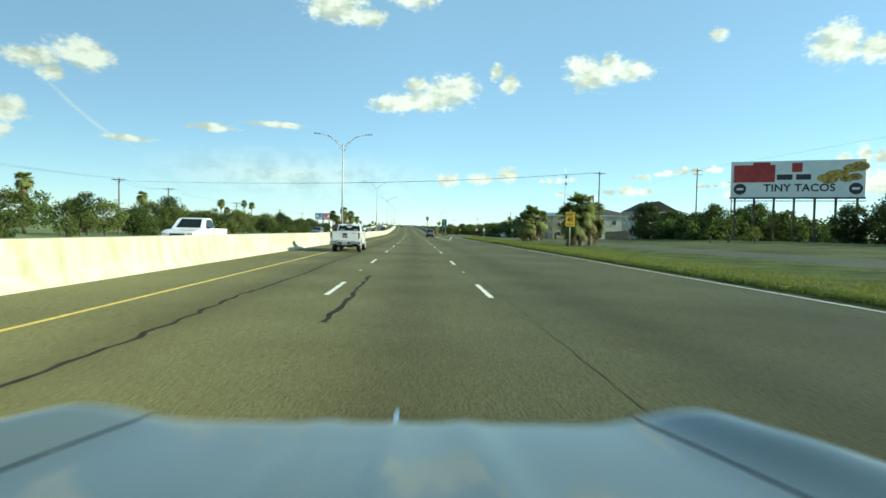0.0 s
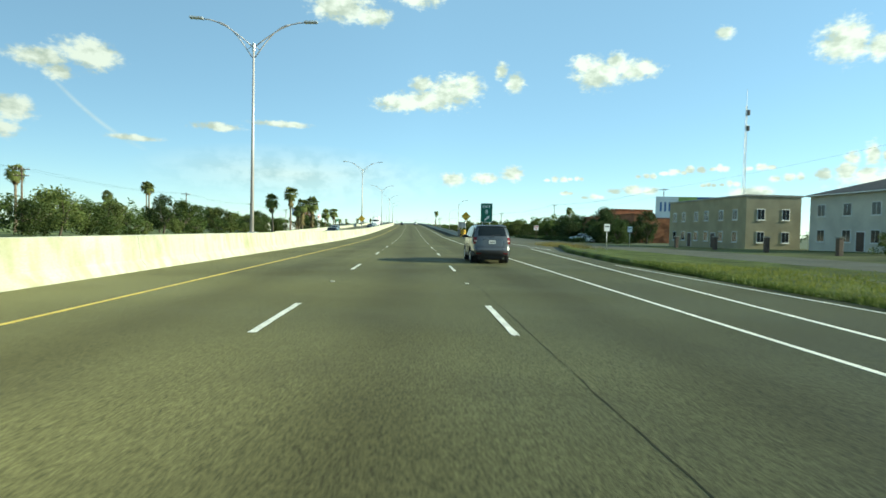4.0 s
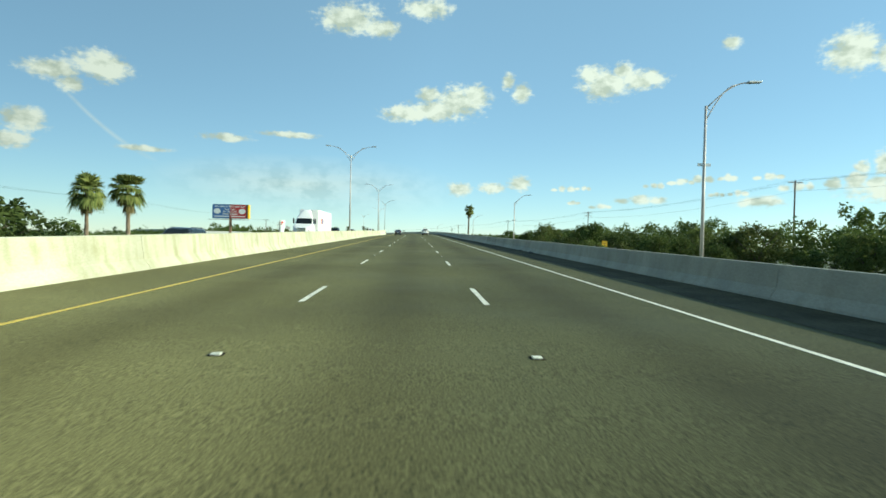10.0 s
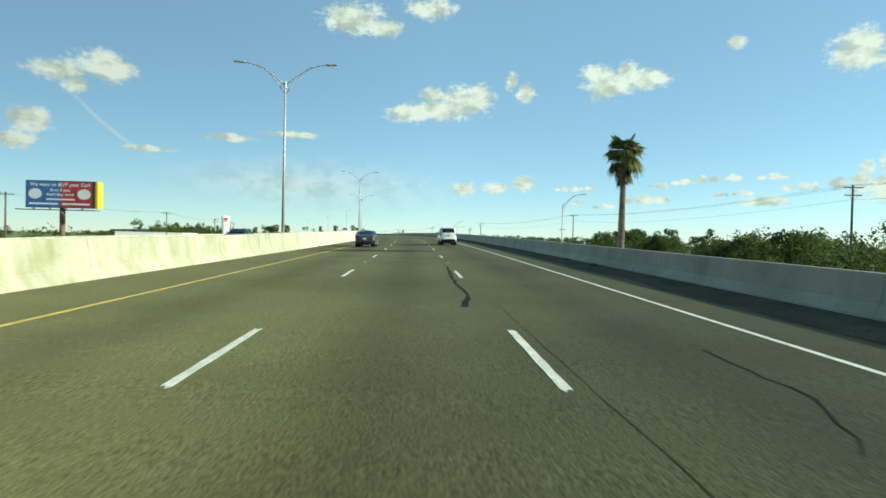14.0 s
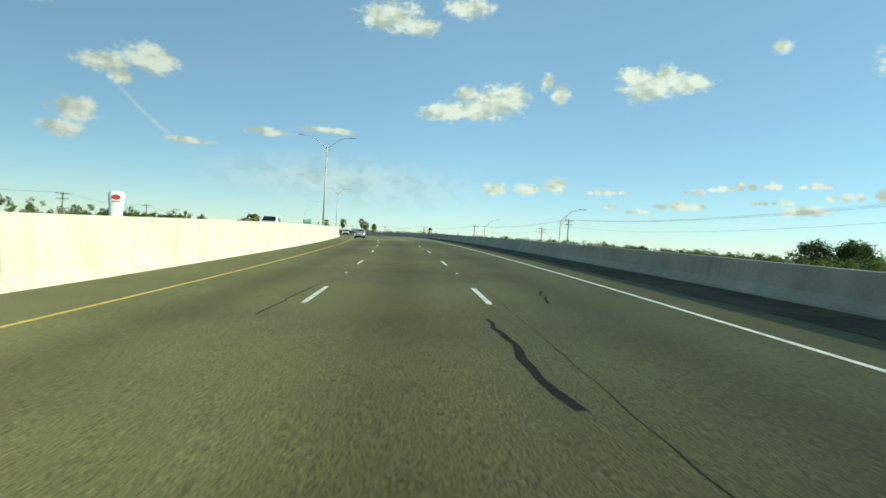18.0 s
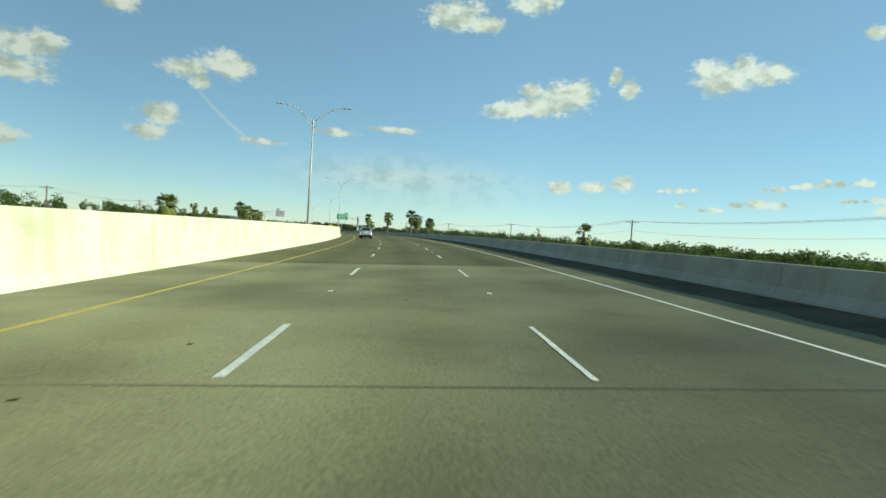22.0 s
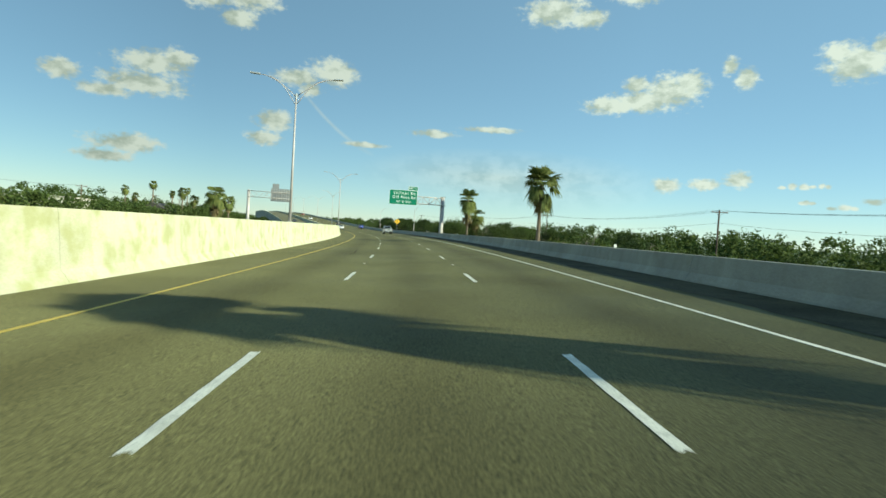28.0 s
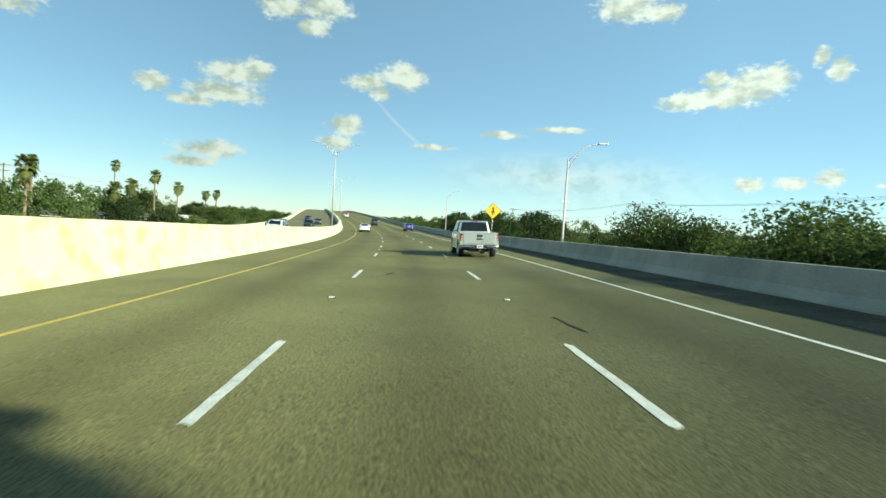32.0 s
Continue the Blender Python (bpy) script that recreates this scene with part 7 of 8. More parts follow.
car(facing(104, -17.4), PAINT_GREY, "grey utility car on the far carriageway", "suv", 2.8)
car(facing(420, -17.2), PAINT_BLACK, "dark sedan on the far carriageway", "sedan")
for s, lat, p, w in ((905, -14, PAINT_WHITE, "white"), (925, -17.6, PAINT_BLACK, "black"), (945, -14, PAINT_BLACK, "dark"), (962, -20.5, PAINT_SILVER, "silver"), (980, -14, PAINT_GREY, "grey"), (1010, -17.5, PAINT_BLACK, "black")):
    car(facing(s, lat), p, w + " car in oncoming traffic on the far carriageway", "suv" if s % 2 else "sedan")

# box lorry on the far carriageway
TRUCK_WHITE = surface("lorry white", (0.76, 0.76, 0.75), 0.5, vary=0.05, scale=0.6)
ob = thing("semi_truck", facing(350, -14.2), "white semi truck with a long plain box trailer", "truck")
part("trailer", box(bmesh.new(), -1.28, 1.28, 2.6, 14.6, 1.15, 4.1, 0.05), TRUCK_WHITE, ob, "white box trailer")
for sd in (-1, 1):
    for k, (y0, y1, mt) in enumerate(((10.2, 11.6, paint("violet mark", (0.12, 0.02, 0.22))), (11.6, 12.6, paint("orange mark", (0.7, 0.18, 0.02))))):
        part("side_mark", box(bmesh.new(), min(sd * 1.278, sd * 1.286), max(sd * 1.278, sd * 1.286), y0, y1, 2.2, 3.0), mt, ob)
    part("trailer_skirt", box(bmesh.new(), sd * 1.2 - 0.03, sd * 1.2 + 0.03, 6.0, 10.5, 0.55, 1.15), TRUCK_WHITE, ob)
    for y in (3.9, 5.1, 12.8, 14.0, 18.6):
        wheel(ob, sd * 1.08, y, 0.5, 0.36, 8)
cab_side = [(15.0, 0.85), (16.9, 0.75), (17.0, 0.60), (17.9, 0.60)] + arch(18.6, 0.52, 0.58) + [(19.35, 0.50), (19.75, 0.45), (19.86, 0.62), (19.86, 1.05), (19.80, 1.45), (19.55, 1.68), (19.1, 1.82), (18.3, 1.97), (18.15, 2.05), (17.78, 2.78), (17.62, 3.0), (17.2, 3.55), (16.7, 3.88), (16.2, 3.98), (15.2, 4.0), (15.0, 3.95)]
bm, width, skin = shell(cab_side, 1.2, 1.9, 0.06, 4.0, corner=0.22, crown=0.12)
part("cab", crisp(bm), TRUCK_WHITE, ob, "white conventional cab with a sleeper")
part("windscreen", cross_pane(1.02, 0.98, (18.12, 2.07), (17.78, 2.76), -0.03), CAR_GLASS, ob)
part("grille", box(bmesh.new(), -0.55, 0.55, 19.8, 19.88, 0.75, 1.5, 0.03), CHROME, ob)
part("front_bumper", box(bmesh.new(), -1.15, 1.15, 19.55, 19.95, 0.38, 0.70, 0.06), CHROME, ob)
for sd in (-1, 1):
    part("side_window", side_pane([(16.75, 2.05), (17.95, 2.02), (17.6, 2.72), (16.75, 2.80)], width, sd, 0.01), CAR_GLASS, ob)
    part("sleeper_window", side_pane([(15.5, 2.3), (16.1, 2.3), (16.1, 2.7), (15.5, 2.7)], width, sd, 0.01), CAR_GLASS, ob)
    seam(ob, width, [(16.6, 0.9), (16.6, 2.9)], sd)
    seam(ob, width, [(18.0, 1.1), (18.0, 2.0)], sd)
    part("head_lamp", box(bmesh.new(), sd * 0.92 - 0.16, sd * 0.92 + 0.16, 19.5, 19.74, 0.95, 1.2, 0.04), TAIL_CLEAR, ob)
    part("fuel_tank", tube(bmesh.new(), (sd * 0.95, 15.2, 0.72), (sd * 0.95, 16.8, 0.72), 0.3, sides=14), CHROME, ob)
    part("mirror", box(bmesh.new(), sd * 1.4 - 0.1, sd * 1.4 + 0.1, 17.75, 17.85, 2.1, 2.75, 0.03), TRIM, ob)
    part("mirror_arm", tube(bmesh.new(), (sd * 1.12, 17.8, 2.4), (sd * 1.4, 17.8, 2.4), 0.02, sides=6), TRIM, ob)
    for y in range(3, 14, 2):
        part("marker_lamp", box(bmesh.new(), sd * 1.282 - 0.01, sd * 1.282 + 0.01, y, y + 0.1, 1.2, 1.25), TAIL_RED, ob)
part("chassis", box(bmesh.new(), -0.45, 0.45, 2.8, 19.3, 0.75, 1.12), TRIM, ob)

# the bonnet of the car that carries the camera, where its drive begins
PAINT_HOOD = surface("blue-silver bonnet paint", (0.11, 0.135, 0.125), 0.3, 0.35, vary=0.05, scale=0.8, coat=0.6)
ob = thing("car_bonnet", road_pose(0.0, 0.11), "silver-blue car bonnet and wings in front of the camera", "car")


def nose_y(x):
    """How far the nose reaches forward, drawn back towards its corners."""
    return 1.36 - 0.42 * max(0.0, (abs(x) - 0.52) / 0.46) ** 1.6


def nose_z(x, t):
    """Height of the bonnet and wings, from the windscreen (t = 0) over the leading edge (t = 0.9) down to the grille."""
    z = 1.115 - 0.085 * t - 0.30 * max(0.0, t - 0.86) ** 1.4 / 0.14 ** 0.4
    a = abs(x)
    z += 0.05 * math.exp(-((a - 0.66) / 0.11) ** 2) * min(1.0, 0.4 + t)
    z += 0.007 * math.exp(-((a - 0.15) / 0.035) ** 2) + 0.006 * math.exp(-(x / 0.012) ** 2)
    return z - 0.9 * max(0.0, a - 0.80) ** 1.7


def nose_panel(name, x0, x1, flare, parent, label=""):
    bm, nx, ny = bmesh.new(), 40, 26
    rows = []
    for j in range(ny + 1):
        t = 1.25 * j / ny
        row = []
        for i in range(nx + 1):
            x = x0 + (x1 - x0) * i / nx
            spread = 1 + flare * (1 - min(1, t))
            row.append(bm.verts.new((x * spread, 0.42 + (nose_y(x) - 0.42) * t, nose_z(x, t))))
        rows.append(row)
    for p, q in zip(rows, rows[1:]):
        for i in range(nx):
            bm.faces.new((p[i], p[i + 1], q[i + 1], q[i]))
    edge = [bm.verts.new((v.co.x, v.co.y + 0.02, 0.45)) for v in rows[-1]]
    for i in range(nx):
        bm.faces.new((rows[-1][i], rows[-1][i + 1], edge[i + 1], edge[i]))
    bmesh.ops.recalc_face_normals(bm, faces=bm.faces)
    return part(name, bm, PAINT_HOOD, parent, label, smooth=True)


nose_panel("bonnet", -0.515, 0.515, 0.30, ob, "creased bonnet panel")
for sd in (-1, 1):
    nose_panel("wing", sd * 0.522, sd * 0.96, 0.30 if sd else 0, ob, "domed front wing")
    wheel(ob, sd * 0.80, 0.75, 0.34, 0.22, 7)
    part("inner_wing", box(bmesh.new(), sd * 0.6 - 0.12, sd * 0.6 + 0.12, 0.42, 1.2, 0.4, 0.93), TRIM, ob)
part("emblem", box(bmesh.new(), -0.006, 0.006, 1.22, 1.30, 1.036, 1.046, 0.002), CHROME, ob)
part("front_bumper", box(bmesh.new(), -0.80, 0.80, 1.30, 1.52, 0.25, 0.62, 0.08), PAINT_HOOD, ob)
part("chassis", box(bmesh.new(), -0.7, 0.7, -0.4, 1.3, 0.2, 0.5, 0.03), TRIM, ob)

# ---- buildings ----
STUCCO = surface("pale stucco", (0.58, 0.56, 0.48), 0.9, vary=0.1, scale=0.5, grain=0.06, grain_scale=12, stain=0.2, stain_colour=(0.40, 0.38, 0.32), bump=0.2)
TAN = surface("tan stucco", (0.40, 0.35, 0.22), 0.9, vary=0.12, scale=0.4, grain=0.06, grain_scale=12, stain=0.25, stain_colour=(0.28, 0.24, 0.16), bump=0.2)
BROWN_BRICK = surface("orange-brown brick", (0.30, 0.12, 0.055), 0.9, vary=0.2, scale=0.8, grain=0.2, grain_scale=9, bump=0.4)
SHINGLE = surface("dark roof shingles", (0.055, 0.05, 0.048), 0.9, vary=0.25, scale=1.2, grain=0.3, grain_scale=6, bump=0.5)
WHITE_TRIM = surface("white trim", (0.72, 0.72, 0.69), 0.6, vary=0.05, scale=2)
PANE = plain("window pane", (0.02, 0.025, 0.03), 0.08)
DOOR_WOOD = surface("dark door", (0.07, 0.045, 0.03), 0.6, vary=0.2, scale=2)


def house(m, wide, deep, eave, label, wall_mat, roof="hip", rise=1.9, windows=(), doors=(), roof_mat=None, over=0.5, category="house", name="house", trim=WHITE_TRIM):
    """Walls over a wide x deep plan from the corner (0, 0); windows are (side, along, sill, width, height)."""
    ob = thing(name, m, label, category)
    t = 0.22
    for x0, x1, y0, y1 in ((0, wide, 0, t), (0, wide, deep - t, deep), (0, t, t, deep - t), (wide - t, wide, t, deep - t)):
        part("wall", box(bmesh.new(), x0, x1, y0, y1, -0.2, eave), wall_mat, ob)
    part("upper_floor", box(bmesh.new(), t, wide - t, t, deep - t, eave - 0.2, eave - 0.02), wall_mat, ob)
    bm = bmesh.new()
    o = over
    if roof == "flat":
        part("roof", box(bmesh.new(), -0.15, wide + 0.15, -0.15, deep + 0.15, eave, eave + 0.25, 0.04), roof_mat or trim, ob)
        bm.free()
    else:
        base = [(-o, -o), (wide + o, -o), (wide + o, deep + o), (-o, deep + o)]
        lo = [bm.verts.new((x, y, eave)) for x, y in base]
        lo2 = [bm.verts.new((x, y, eave + 0.14)) for x, y in base]
        inset = min(wide, deep) / 2 + o if roof == "hip" else 0
        if wide >= deep:
            a, b = bm.verts.new((-o + inset, deep / 2, eave + rise)), bm.verts.new((wide + o - inset, deep / 2, eave + rise))
            sides = [(lo2[0], lo2[1], b, a), (lo2[2], lo2[3], a, b), (lo2[1], lo2[2], b), (lo2[3], lo2[0], a)]
        else:
            a, b = bm.verts.new((wide / 2, -o + inset, eave + rise)), bm.verts.new((wide / 2, deep + o - inset, eave + rise))
            sides = [(lo2[1], lo2[2], b, a), (lo2[3], lo2[0], a, b), (lo2[0], lo2[1], a), (lo2[2], lo2[3], b)]
        for f in sides:
            bm.faces.new(f)
        for i in range(4):
            bm.faces.new((lo[i], lo[(i + 1) % 4], lo2[(i + 1) % 4], lo2[i]))
        bm.faces.new(list(reversed(lo)))
        bmesh.ops.recalc_face_normals(bm, faces=bm.faces)
        rf = part("roof", bm, roof_mat or SHINGLE, ob)
        if roof == "gable":
            bm = bmesh.new()
            pts = ((0, 0), (wide, 0)) if wide < deep else ((0, 0), (0, deep))
            p0, p1 = pts
            q = ((p0[0] + p1[0]) / 2, (p0[1] + p1[1]) / 2)
            off = (0, -0.03) if wide < deep else (-0.03, 0)
            bm.faces.new([bm.verts.new((p0[0] + off[0], p0[1] + off[1], eave)), bm.verts.new((p1[0] + off[0], p1[1] + off[1], eave)), bm.verts.new((q[0] + off[0], q[1] + off[1], eave + rise * 0.86))])
            part("gable", bm, wall_mat, ob)
        part("gutter", box(bmesh.new(), -o - 0.06, -o, -o, deep + o, eave + 0.0, eave + 0.12), trim, rf)
        part("gutter", box(bmesh.new(), -o, wide + o, -o - 0.06, -o, eave + 0.0, eave + 0.12), trim, rf)

    def place(side, along):
        if side == "front":
            return Matrix.Translation((along, 0, 0))
        if side == "left":
            return Matrix.Translation((0, along, 0)) @ Matrix.Rotation(radians(-90), 4, "Z")
        return Matrix.Translation((wide, along, 0)) @ Matrix.Rotation(radians(90), 4, "Z")

    for side, along, sill, w, h in windows:
        mm = place(side, along)
        win = part("window", box(bmesh.new(), -w / 2 - 0.09, w / 2 + 0.09, -0.06, 0.02, sill - 0.09, sill + h + 0.09, 0, mm), trim, ob)
        for k in (-1, 1):
            part("pane", box(bmesh.new(), -w / 2 if k < 0 else 0.03, -0.03 if k < 0 else w / 2, -0.075, -0.055, sill, sill + h, 0, mm), PANE, win)
        part("sill", box(bmesh.new(), -w / 2 - 0.14, w / 2 + 0.14, -0.14, 0.0, sill - 0.16, sill - 0.09, 0, mm), trim, win)
    for side, along, w, h in doors:
        mm = place(side, along)
        d = part("door", box(bmesh.new(), -w / 2, w / 2, -0.07, 0.01, 0.0, h, 0, mm), DOOR_WOOD, ob)
        part("door_frame", box(bmesh.new(), -w / 2 - 0.1, w / 2 + 0.1, -0.05, 0.0, 0.0, h + 0.1, 0, mm), trim, d)
    return ob


two = lambda side, xs, w=1.1, h=1.3: [(side, x, z, w, h) for x in xs for z in (1.0, 4.0)]
# local x runs away from the highway, local y along it
house(site_pose(152, 49), 12, 17, 6.4, "two-storey white stucco house with a dark hipped roof", STUCCO, "hip", 2.2, two("front", (2.5, 6.5, 10)) + two("left", (3, 7, 11, 15)), (("left", 9, 1.1, 2.1),))
house(site_pose(125, 51), 9, 10, 6.2, "two-storey pale house with a dark gabled roof", STUCCO, "gable", 2.6, two("front", (2.2, 6.8)) + two("left", (2, 5, 8)), (("front", 4.5, 1.1, 2.1),))
house(site_pose(174, 44), 7.5, 22, 7.0, "tan flat-roofed two-storey apartment block", TAN, "flat", 0, two("front", (2.0, 5.4), 0.9) + two("left", (2.5, 6, 10, 13, 17, 20), 1.0), (("left", 8, 1.1, 2.1), ("left", 15, 1.1, 2.1)), WALL_CONCRETE, category="apartment block", name="apartment_block")
house(site_pose(226, 50), 14, 38, 6.4, "orange-brown brick commercial building behind dark trees", BROWN_BRICK, "flat", 0, [("left", 4 + 4.2 * i, 0.8, 1.2, 2.6) for i in range(8)], (("left", 36, 1.6, 2.4),), BROWN_BRICK, category="building", name="commercial_building")
house(site_pose(246, 53), 10, 12, 8.2, "upper block of the orange-brown brick building", BROWN_BRICK, "flat", 0, [("left", 3, 6.2, 1.2, 1.2), ("left", 8, 6.2, 1.2, 1.2)], (), BROWN_BRICK, category="building", name="commercial_building")
for s, lat, w, d, e, lab in ((905, -68, 12, 16, 3.2, "low white bungalow among palms"), (940, -64, 10, 14, 3.0, "low cream bungalow among trees"), (968, -60, 9, 12, 3.2, "low white shed by the frontage road"), (1000, -60, 10, 18, 3.4, "low white shop by the frontage road"),
                             (872, -66, 10, 12, 3.0, "low pale house with a shallow roof"), (300, -66, 14, 16, 3.2, "low pale house behind the trees"), (930, 40, 10, 14, 3.0, "low house with a dark roof among trees")):
    house(site_pose(s, lat), w, d, e, lab, STUCCO, "hip" if s != 1000 else "flat", 1.4, [("front", w * 0.3, 0.9, 1.2, 1.2), ("front", w * 0.7, 0.9, 1.2, 1.2), ("right", d * 0.3, 0.9, 1.2, 1.2), ("right", d * 0.7, 0.9, 1.2, 1.2), ("left", d * 0.5, 0.9, 1.2, 1.2)], (("front", w * 0.5, 1.0, 2.1),))
house(site_pose(838, -66), 10, 15, 7.8, "pale two-storey building with a flat roof among trees", STUCCO, "flat", 0, [("right", 2 + 3.4 * i, z, 1.2, 1.3) for i in range(4) for z in (1.0, 4.6)] + [("front", 3, 4.6, 1.2, 1.3), ("front", 7, 4.6, 1.2, 1.3)], (("right", 13.8, 1.1, 2.1),), WALL_CONCRETE, category="building", name="flat_building")
house(site_pose(904, -64), 9, 13, 6.2, "pale house with a dark gabled roof beyond the highway", STUCCO, "gable", 2.4, [("right", 2 + 4 * i, z, 1.1, 1.3) for i in range(3) for z in (1.0, 4.0)] + [("front", 2.2, 4.0, 1.1, 1.3), ("front", 6.8, 4.0, 1.1, 1.3)])
house(site_pose(742, -72), 9, 16, 5.0, "long white building with a shallow hipped roof among trees", STUCCO, "hip", 1.2, [("right", 2 + 4 * i, 3.0, 1.1, 1.3) for i in range(4)] + [("front", 2.2, 3.0, 1.1, 1.3), ("front", 6.8, 3.0, 1.1, 1.3)])
house(site_pose(628, -104), 26, 44, 5.4, "long white car showroom with a flat roof", WHITE_TRIM, "flat", 0, [("right", 4 + 5 * i, 0.6, 3.2, 3.0) for i in range(8)] + [("front", 6, 0.6, 4, 3.0), ("front", 18, 0.6, 4, 3.0)], (), WHITE_TRIM, category="showroom", name="car_showroom")
# board fence in front of the pale house
fence = thing("board_fence", site_pose(111, 43.2), "weathered tan wooden board fence in front of a house", "fence")
FENCE_WOOD = surface("weathered fence boards", (0.30, 0.23, 0.14), 0.9, vary=0.2, scale=1.2, grain=0.2, grain_scale=14, bump=0.3, per_piece=0.2)
at = fence.matrix_basis.inverted()
board = None
for i in range(88):
    m = at @ site_pose(111 + i * 0.155, 43.2)
    if board is None:
        board = part("board", box(bmesh.new(), -0.012, 0.012, -0.072, 0.072, -0.15, 1.75, 0.004), FENCE_WOOD, fence)
    else:
        link_mesh("board", board.data, fence, m=m)
for i in range(7):
    part("post", box(bmesh.new(), 0.055, 0.145, -0.045, 0.045, -0.25, 1.7, 0.004, at @ site_pose(111 + i * 2.24, 43.2)), FENCE_WOOD, fence)
for z in (0.35, 1.35):
    a, b = (at @ site_pose(s, 43.2) @ Vector((0.034, 0, z)) for s in (111, 124.5))
    part("rail", pipe(bmesh.new(), (a, b), 0.021, 4), FENCE_WOOD, fence)
# parked cars by the buildings
car(site_pose(131, 43.5, 0.02, 80), PAINT_BLACK, "dark utility car parked outside the white house", "suv", 2.8)
for i, (s, lat, p, w) in enumerate(((214, 36.5, PAINT_WHITE, "white"), (221, 37.5, PAINT_SILVER, "silver"), (233, 47, PAINT_WHITE, "white"), (118, 53, PAINT_BLUE, "blue"))):
    car(site_pose(s, lat, 0.02, 70 + i * 9), p, w + " car parked beside the buildings", "suv" if i % 2 else "sedan")
for k in range(5):
    p = thing("gate_pillar", site_pose(137 + k * 9.5, 35.2), "dark square pillar along the frontage road", "pillar", "frontage pillars")
    part("shaft", box(bmesh.new(), -0.2, 0.2, -0.2, 0.2, -0.1, 1.5, 0.03), DOOR_WOOD, p)
    part("cap", box(bmesh.new(), -0.26, 0.26, -0.26, 0.26, 1.5, 1.62, 0.03), WALL_CONCRETE, p)
# clipped hedge along the frontage road by the brick building
cs = []
rr = np.random.default_rng(8)
for k in range(420):
    p = site(rr.uniform(206, 275), rr.uniform(32.2, 33.6))
    cs.append((p.x, p.y, GROUND + rr.uniform(0.25, 0.95), 0.35))
tagged(link_mesh("hedge", leaf_mesh("hedge", cs, 40, 1.0, 0.10, LEAF_DARK, 4)), "long low clipped dark green hedge", "hedge", kind="stuff")

# ---- small things on the right shoulder ----
for k, (s, lat, size) in enumerate(((295.7, 8.3, 0.22), (299.7, 8.35, 0.17), (303.5, 8.35, 0.11), (385.1, 8.2, 0.2), (389.6, 8.3, 0.16), (405.6, 8.3, 0.15), (410.8, 8.35, 0.14))):
    q = random.Random(500 + k)
    bm = bmesh.new()
    bmesh.ops.create_icosphere(bm, subdivisions=2, radius=1.0)
    for v in bm.verts:
        v.co = Vector((v.co.x * size * 0.7, v.co.y * size, max(0.0, v.co.z + 0.35) * size * 0.45)) * (1 + 0.5 * noise.noise(v.co * 2.1 + Vector((k * 3.0, 0, 0))))
    ob = thing("tyre_scrap", road_pose(s, lat, 0.0, q.uniform(0, 180)), "dark scrap of shredded tyre lying by the edge barrier", "litter", "tyre scraps")
    part("rubber_lump", bm, TRIM, ob)
for s in (223.8, 406, 516, 662.0, 752, 839.3):
    ob = thing("barrier_marker", road_pose(s, RIGHT_FACE + 0.34, 0.84), "small white reflective marker on the edge barrier", "reflector", "barrier markers")
    part("bracket", box(bmesh.new(), -0.05, 0.05, -0.02, 0.02, 0.0, 0.04), GALVANISED, ob)
    part("reflector", box(bmesh.new(), -0.06, 0.06, -0.03, -0.02, 0.03, 0.15, 0.006), SIGN_WHITE, ob)

# ---- marks on the road ----


def crack(points, width, seed, parent=None, jag=0.03, material=None, name="sealed_crack"):
    """A sealed crack: a ragged dark band along the given (s, offset) points."""
    g = random.Random(seed)
    line = []
    for (s0, l0), (s1, l1) in zip(points, points[1:]):
        n = max(2, int(math.hypot(s1 - s0, l1 - l0) / 0.35))
        for i in range(n):
            t = i / n
            line.append((s0 + (s1 - s0) * t, l0 + (l1 - l0) * t))
    line.append(points[-1])
    v, f = [], []
    across = abs(points[-1][1] - points[0][1]) > abs(points[-1][0] - points[0][0])
    for i, (s, l) in enumerate(line):
        j, w = g.gauss(0, jag), width * g.uniform(0.35, 1.1)
        h = 0.0035
        if across:
            v += [road(s + j - w / 2, l, h), road(s + j + w / 2, l, h)]
        else:
            v += [road(s, l + j - w / 2, h), road(s, l + j + w / 2, h)]
        if i:
            k = 2 * i
            f.append((k - 2, k - 1, k + 1, k))
    return link_mesh(name, mesh_of(name, v, f, material or TAR), parent or highway, "dark tar-sealed crack" if material is None else "")


crack([(4.4, -3.53), (5.3, -3.47), (8.5, -3.5), (12.4, -3.65), (17.8, -3.42), (24.0, -3.55), (29.6, -3.45), (34.0, -3.37), (37.3, -3.54), (41.3, -3.6), (49.5, -3.68), (58.0, -3.62), (70, -3.6)], 0.10, 0)
crack([(8.8, -1.34), (10.5, -1.25), (13.3, -1.31), (18.0, -1.31)], 0.13, 1)
crack([(55.3, -3.49), (56.5, -3.65), (58.0, -3.6)], 0.1, 2)
crack([(188.3, -3.42), (190.5, -3.46), (193.6, -3.4)], 0.08, 3)
crack([(211.9, -2.83), (215.6, -3.17), (218.9, -3.12)], 0.12, 4)
crack([(239.9, -2.56), (240.5, -2.44), (241.8, -2.66), (244.0, -2.42)], 0.1, 5)
crack([(238.8, -2.81), (238.9, -1.1), (239.2, 0.08), (239.7, 0.41)], 0.07, 6)
crack([(170.5, 1.96), (166.1, 1.89), (163.6, 1.89), (162.2, 1.95)], 0.1, 7)
crack([(318.5, -3.5), (321.1, -3.47), (324.1, -3.37)], 0.08, 9)
crack([(317.4, -3.1), (315.9, -2.65), (314.8, -2.22), (313.8, -2.07)], 0.05, 10)
crack([(313.5, -2.01), (314.1, -1.51)], 0.08, 11)
crack([(341.4, -1.63), (340.8, -1.8), (340.0, -1.34), (339.6, -1.04)], 0.05, 12)
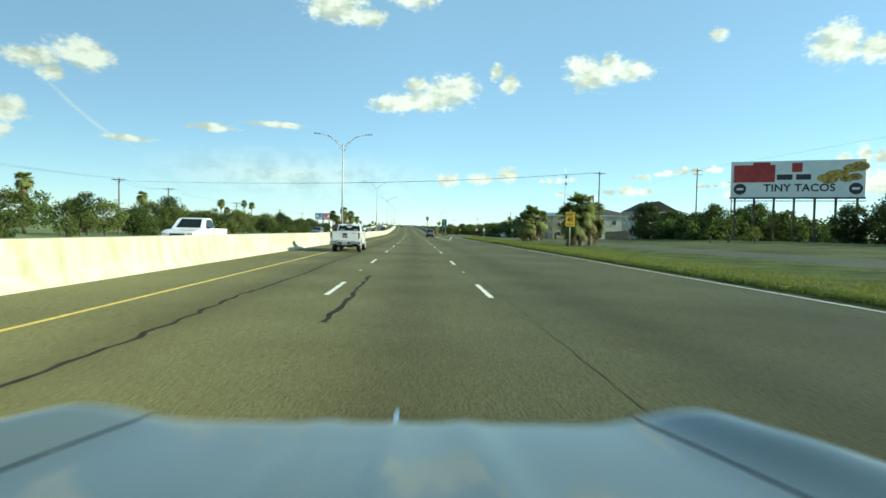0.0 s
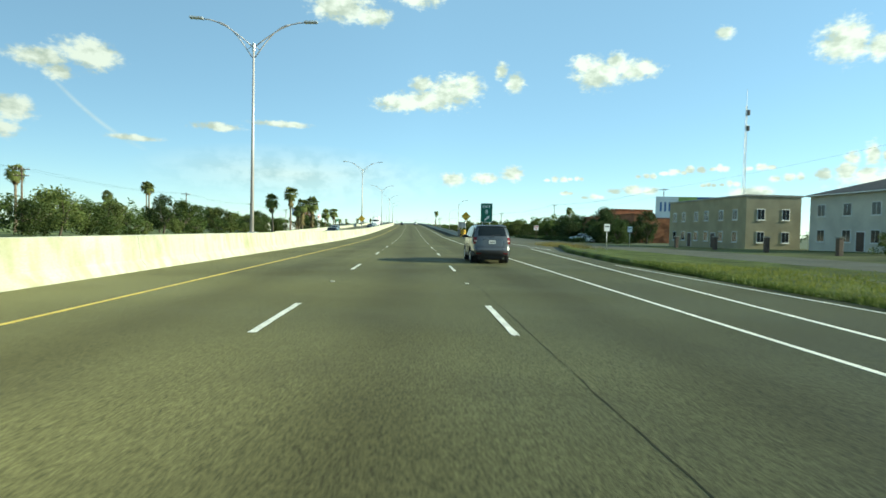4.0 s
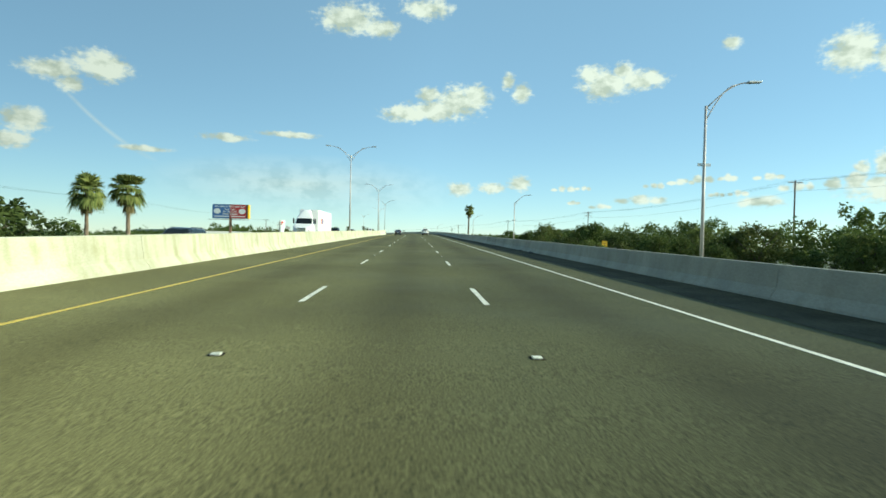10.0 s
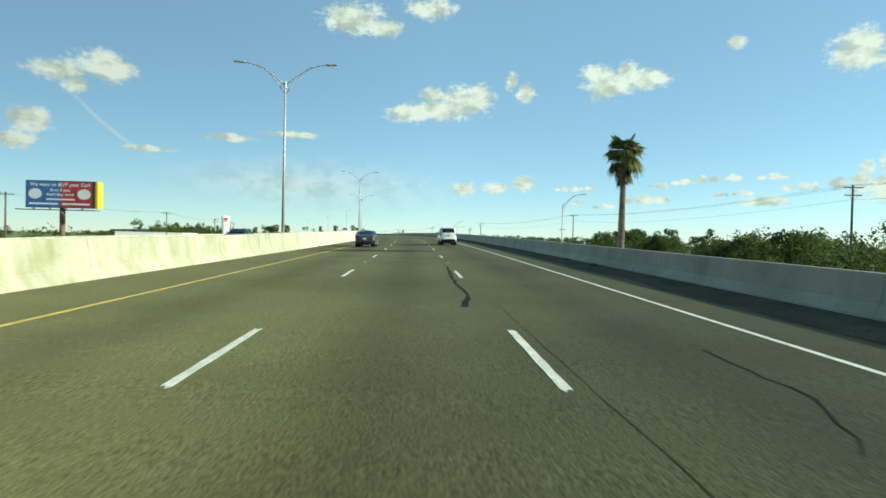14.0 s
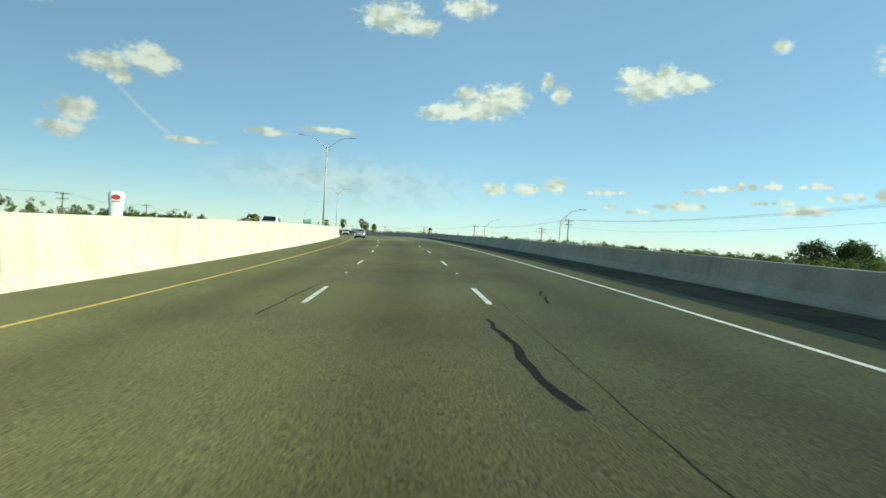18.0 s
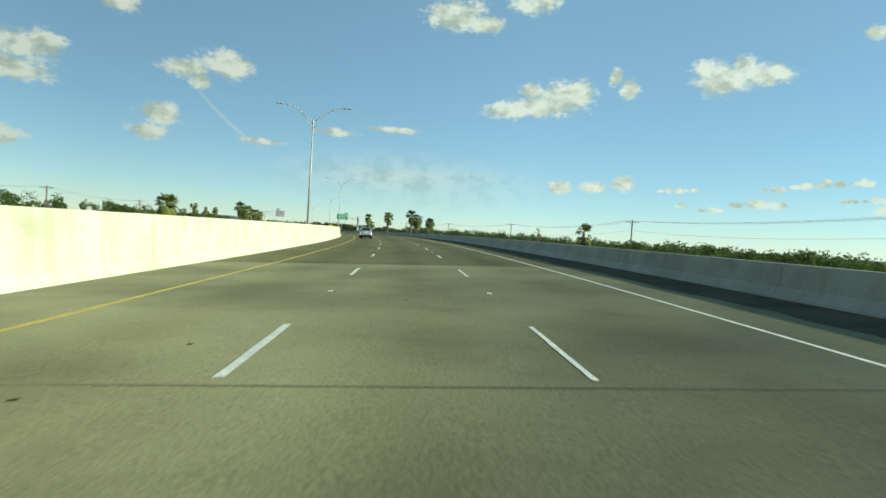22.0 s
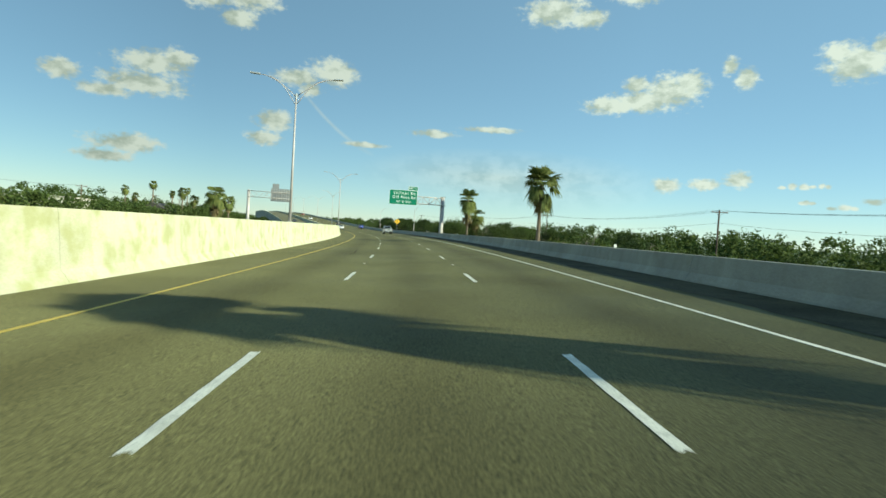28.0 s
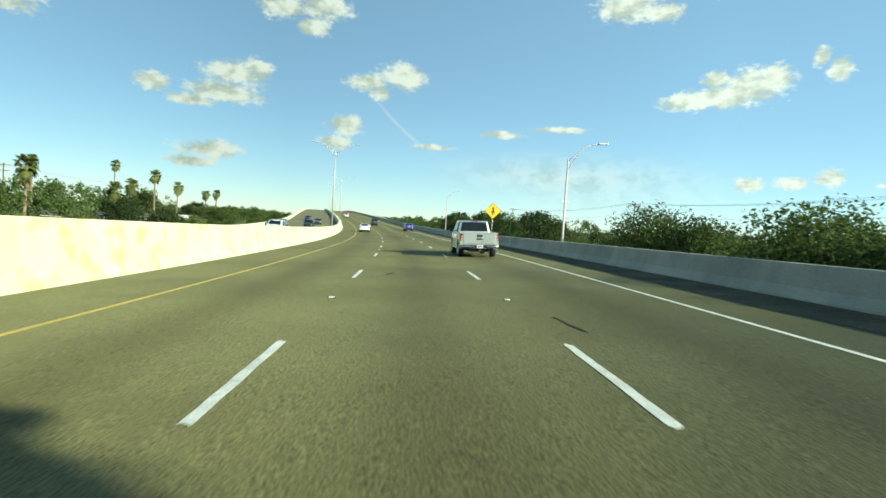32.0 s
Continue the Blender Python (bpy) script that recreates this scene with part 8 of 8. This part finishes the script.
crack([(383.6, 1.66), (377.5, 1.53), (373.5, 1.58), (371.6, 1.34)], 0.14, 13)
crack([(367.9, 4.06), (365.8, 4.04), (364.5, 3.48)], 0.045, 14)
crack([(401.1, -2.31), (397.3, -5.52)], 0.07, 15)
crack([(447.2, 3.79), (445.4, 3.52), (443.9, 3.58)], 0.045, 16)
crack([(450.1, -1.13), (448.4, -0.95)], 0.1, 17)
crack([(473.9, 1.49), (471.5, 1.61), (470.2, 1.53), (469.2, 1.64)], 0.12, 18)
crack([(478.3, 3.47), (476.0, 3.03)], 0.1, 19)
crack([(498.0, -2.79), (500.4, -2.79)], 0.13, 20)
crack([(529.3, -3.06), (534.1, -3.02), (537.8, -2.36)], 0.07, 21)
crack([(528.0, 1.99), (525.4, 2.22)], 0.08, 22)
crack([(610.1, -0.07), (607.2, 0.19), (604.3, -0.12), (603.1, -0.37), (602.0, -0.34)], 0.12, 23)
crack([(669.2, 0.63), (665.9, 0.69)], 0.08, 24)
crack([(759.1, -3.21), (760.8, -3.05), (763.0, -3.07), (766.2, -3.17)], 0.1, 25)
crack([(787.5, -3.31), (789.0, -3.25), (794.7, -3.24)], 0.08, 26)
crack([(788.0, 0.92), (787.0, 1.06)], 0.04, 27)
crack([(818.5, -3.35), (818.5, -0.98), (819.0, 1.52)], 0.11, 28)
crack([(846.8, 2.24), (845.4, 2.35)], 0.09, 29)
crack([(194.3, -5.48), (193.2, -2.81), (192.7, -0.01), (192.5, 2.38)], 0.06, 30)
crack([(474.2, -2.33), (480.3, -2.14)], 0.05, 31)
# two straight dark lines across the lanes, drawn with the same band
crack([(178.9, -2.6), (178.9, 1.0), (178.7, 5.2), (178.6, 7.6)], 0.07, 32)
crack([(178.2, -2.8), (178.1, 0.9), (177.9, 4.8), (177.8, 8.0)], 0.10, 33)
crack([(845.6, -1.5), (846.0, -1.3)], 0.16, 34, None, 0.03, CONCRETE_DECK, "pale_patch")
crack([(854.9, -0.9), (855.8, -0.7)], 0.12, 35)
# the lengthwise joint along the right of the middle lane
for a, b in ((-20, 60), (60, 120), (345, 372), (455, 534), (592, 640), (745, 800)):
    crack([(a, 2.05), ((a + b) / 2, 2.12), (b, 2.05)], 0.014, a, None, 0.012, JOINT, "pavement_joint")
# joints of the bridge deck
for s in (536.5, 555.0, 573.0, 591.0):
    sweep("deck_joint", s, s + 0.07, lambda q: [(FACE + 0.05, 0.0085), (RIGHT_FACE - 0.05, 0.0085)], OLD_ASPHALT, highway, step=1, closed=False)
g = random.Random(3)
for i in range(26):
    s, l = g.uniform(537, 590), g.uniform(-5, 6)
    bm = bmesh.new()
    bmesh.ops.create_circle(bm, cap_ends=True, segments=7, radius=g.uniform(0.02, 0.05))
    part("deck_spall", bm, TAR, highway, m=road_pose(s, l, 0.0085))
# long oval marking painted on the ramp, with a bar across its middle
v, f = [], []
for i in range(28):
    a = 6.2832 * i / 28
    for k in (0.76, 1.0):
        v.append(road(166.0 + 0.95 * k * math.sin(a), 8.56 + 0.32 * k * math.cos(a), 0.008))
    f.append((2 * i, 2 * i + 1, (2 * i + 3) % 56, (2 * i + 2) % 56))
for s, lat in ((165.93, 8.33), (165.93, 8.79), (166.07, 8.79), (166.07, 8.33)):
    v.append(road(s, lat, 0.008))
f.append((56, 57, 58, 59))
link_mesh("painted_marking", mesh_of("painted_marking", v, f, WHITE_LINE), highway)
# ring of tar
bm = bmesh.new()
lathe(bm, [(0.12, 0.0), (0.17, 0.0)], 14, Matrix.Rotation(radians(90), 4, "Y"))
part("tar_ring", bm, TAR, highway, m=road_pose(653.6, 2.0, 0.004))
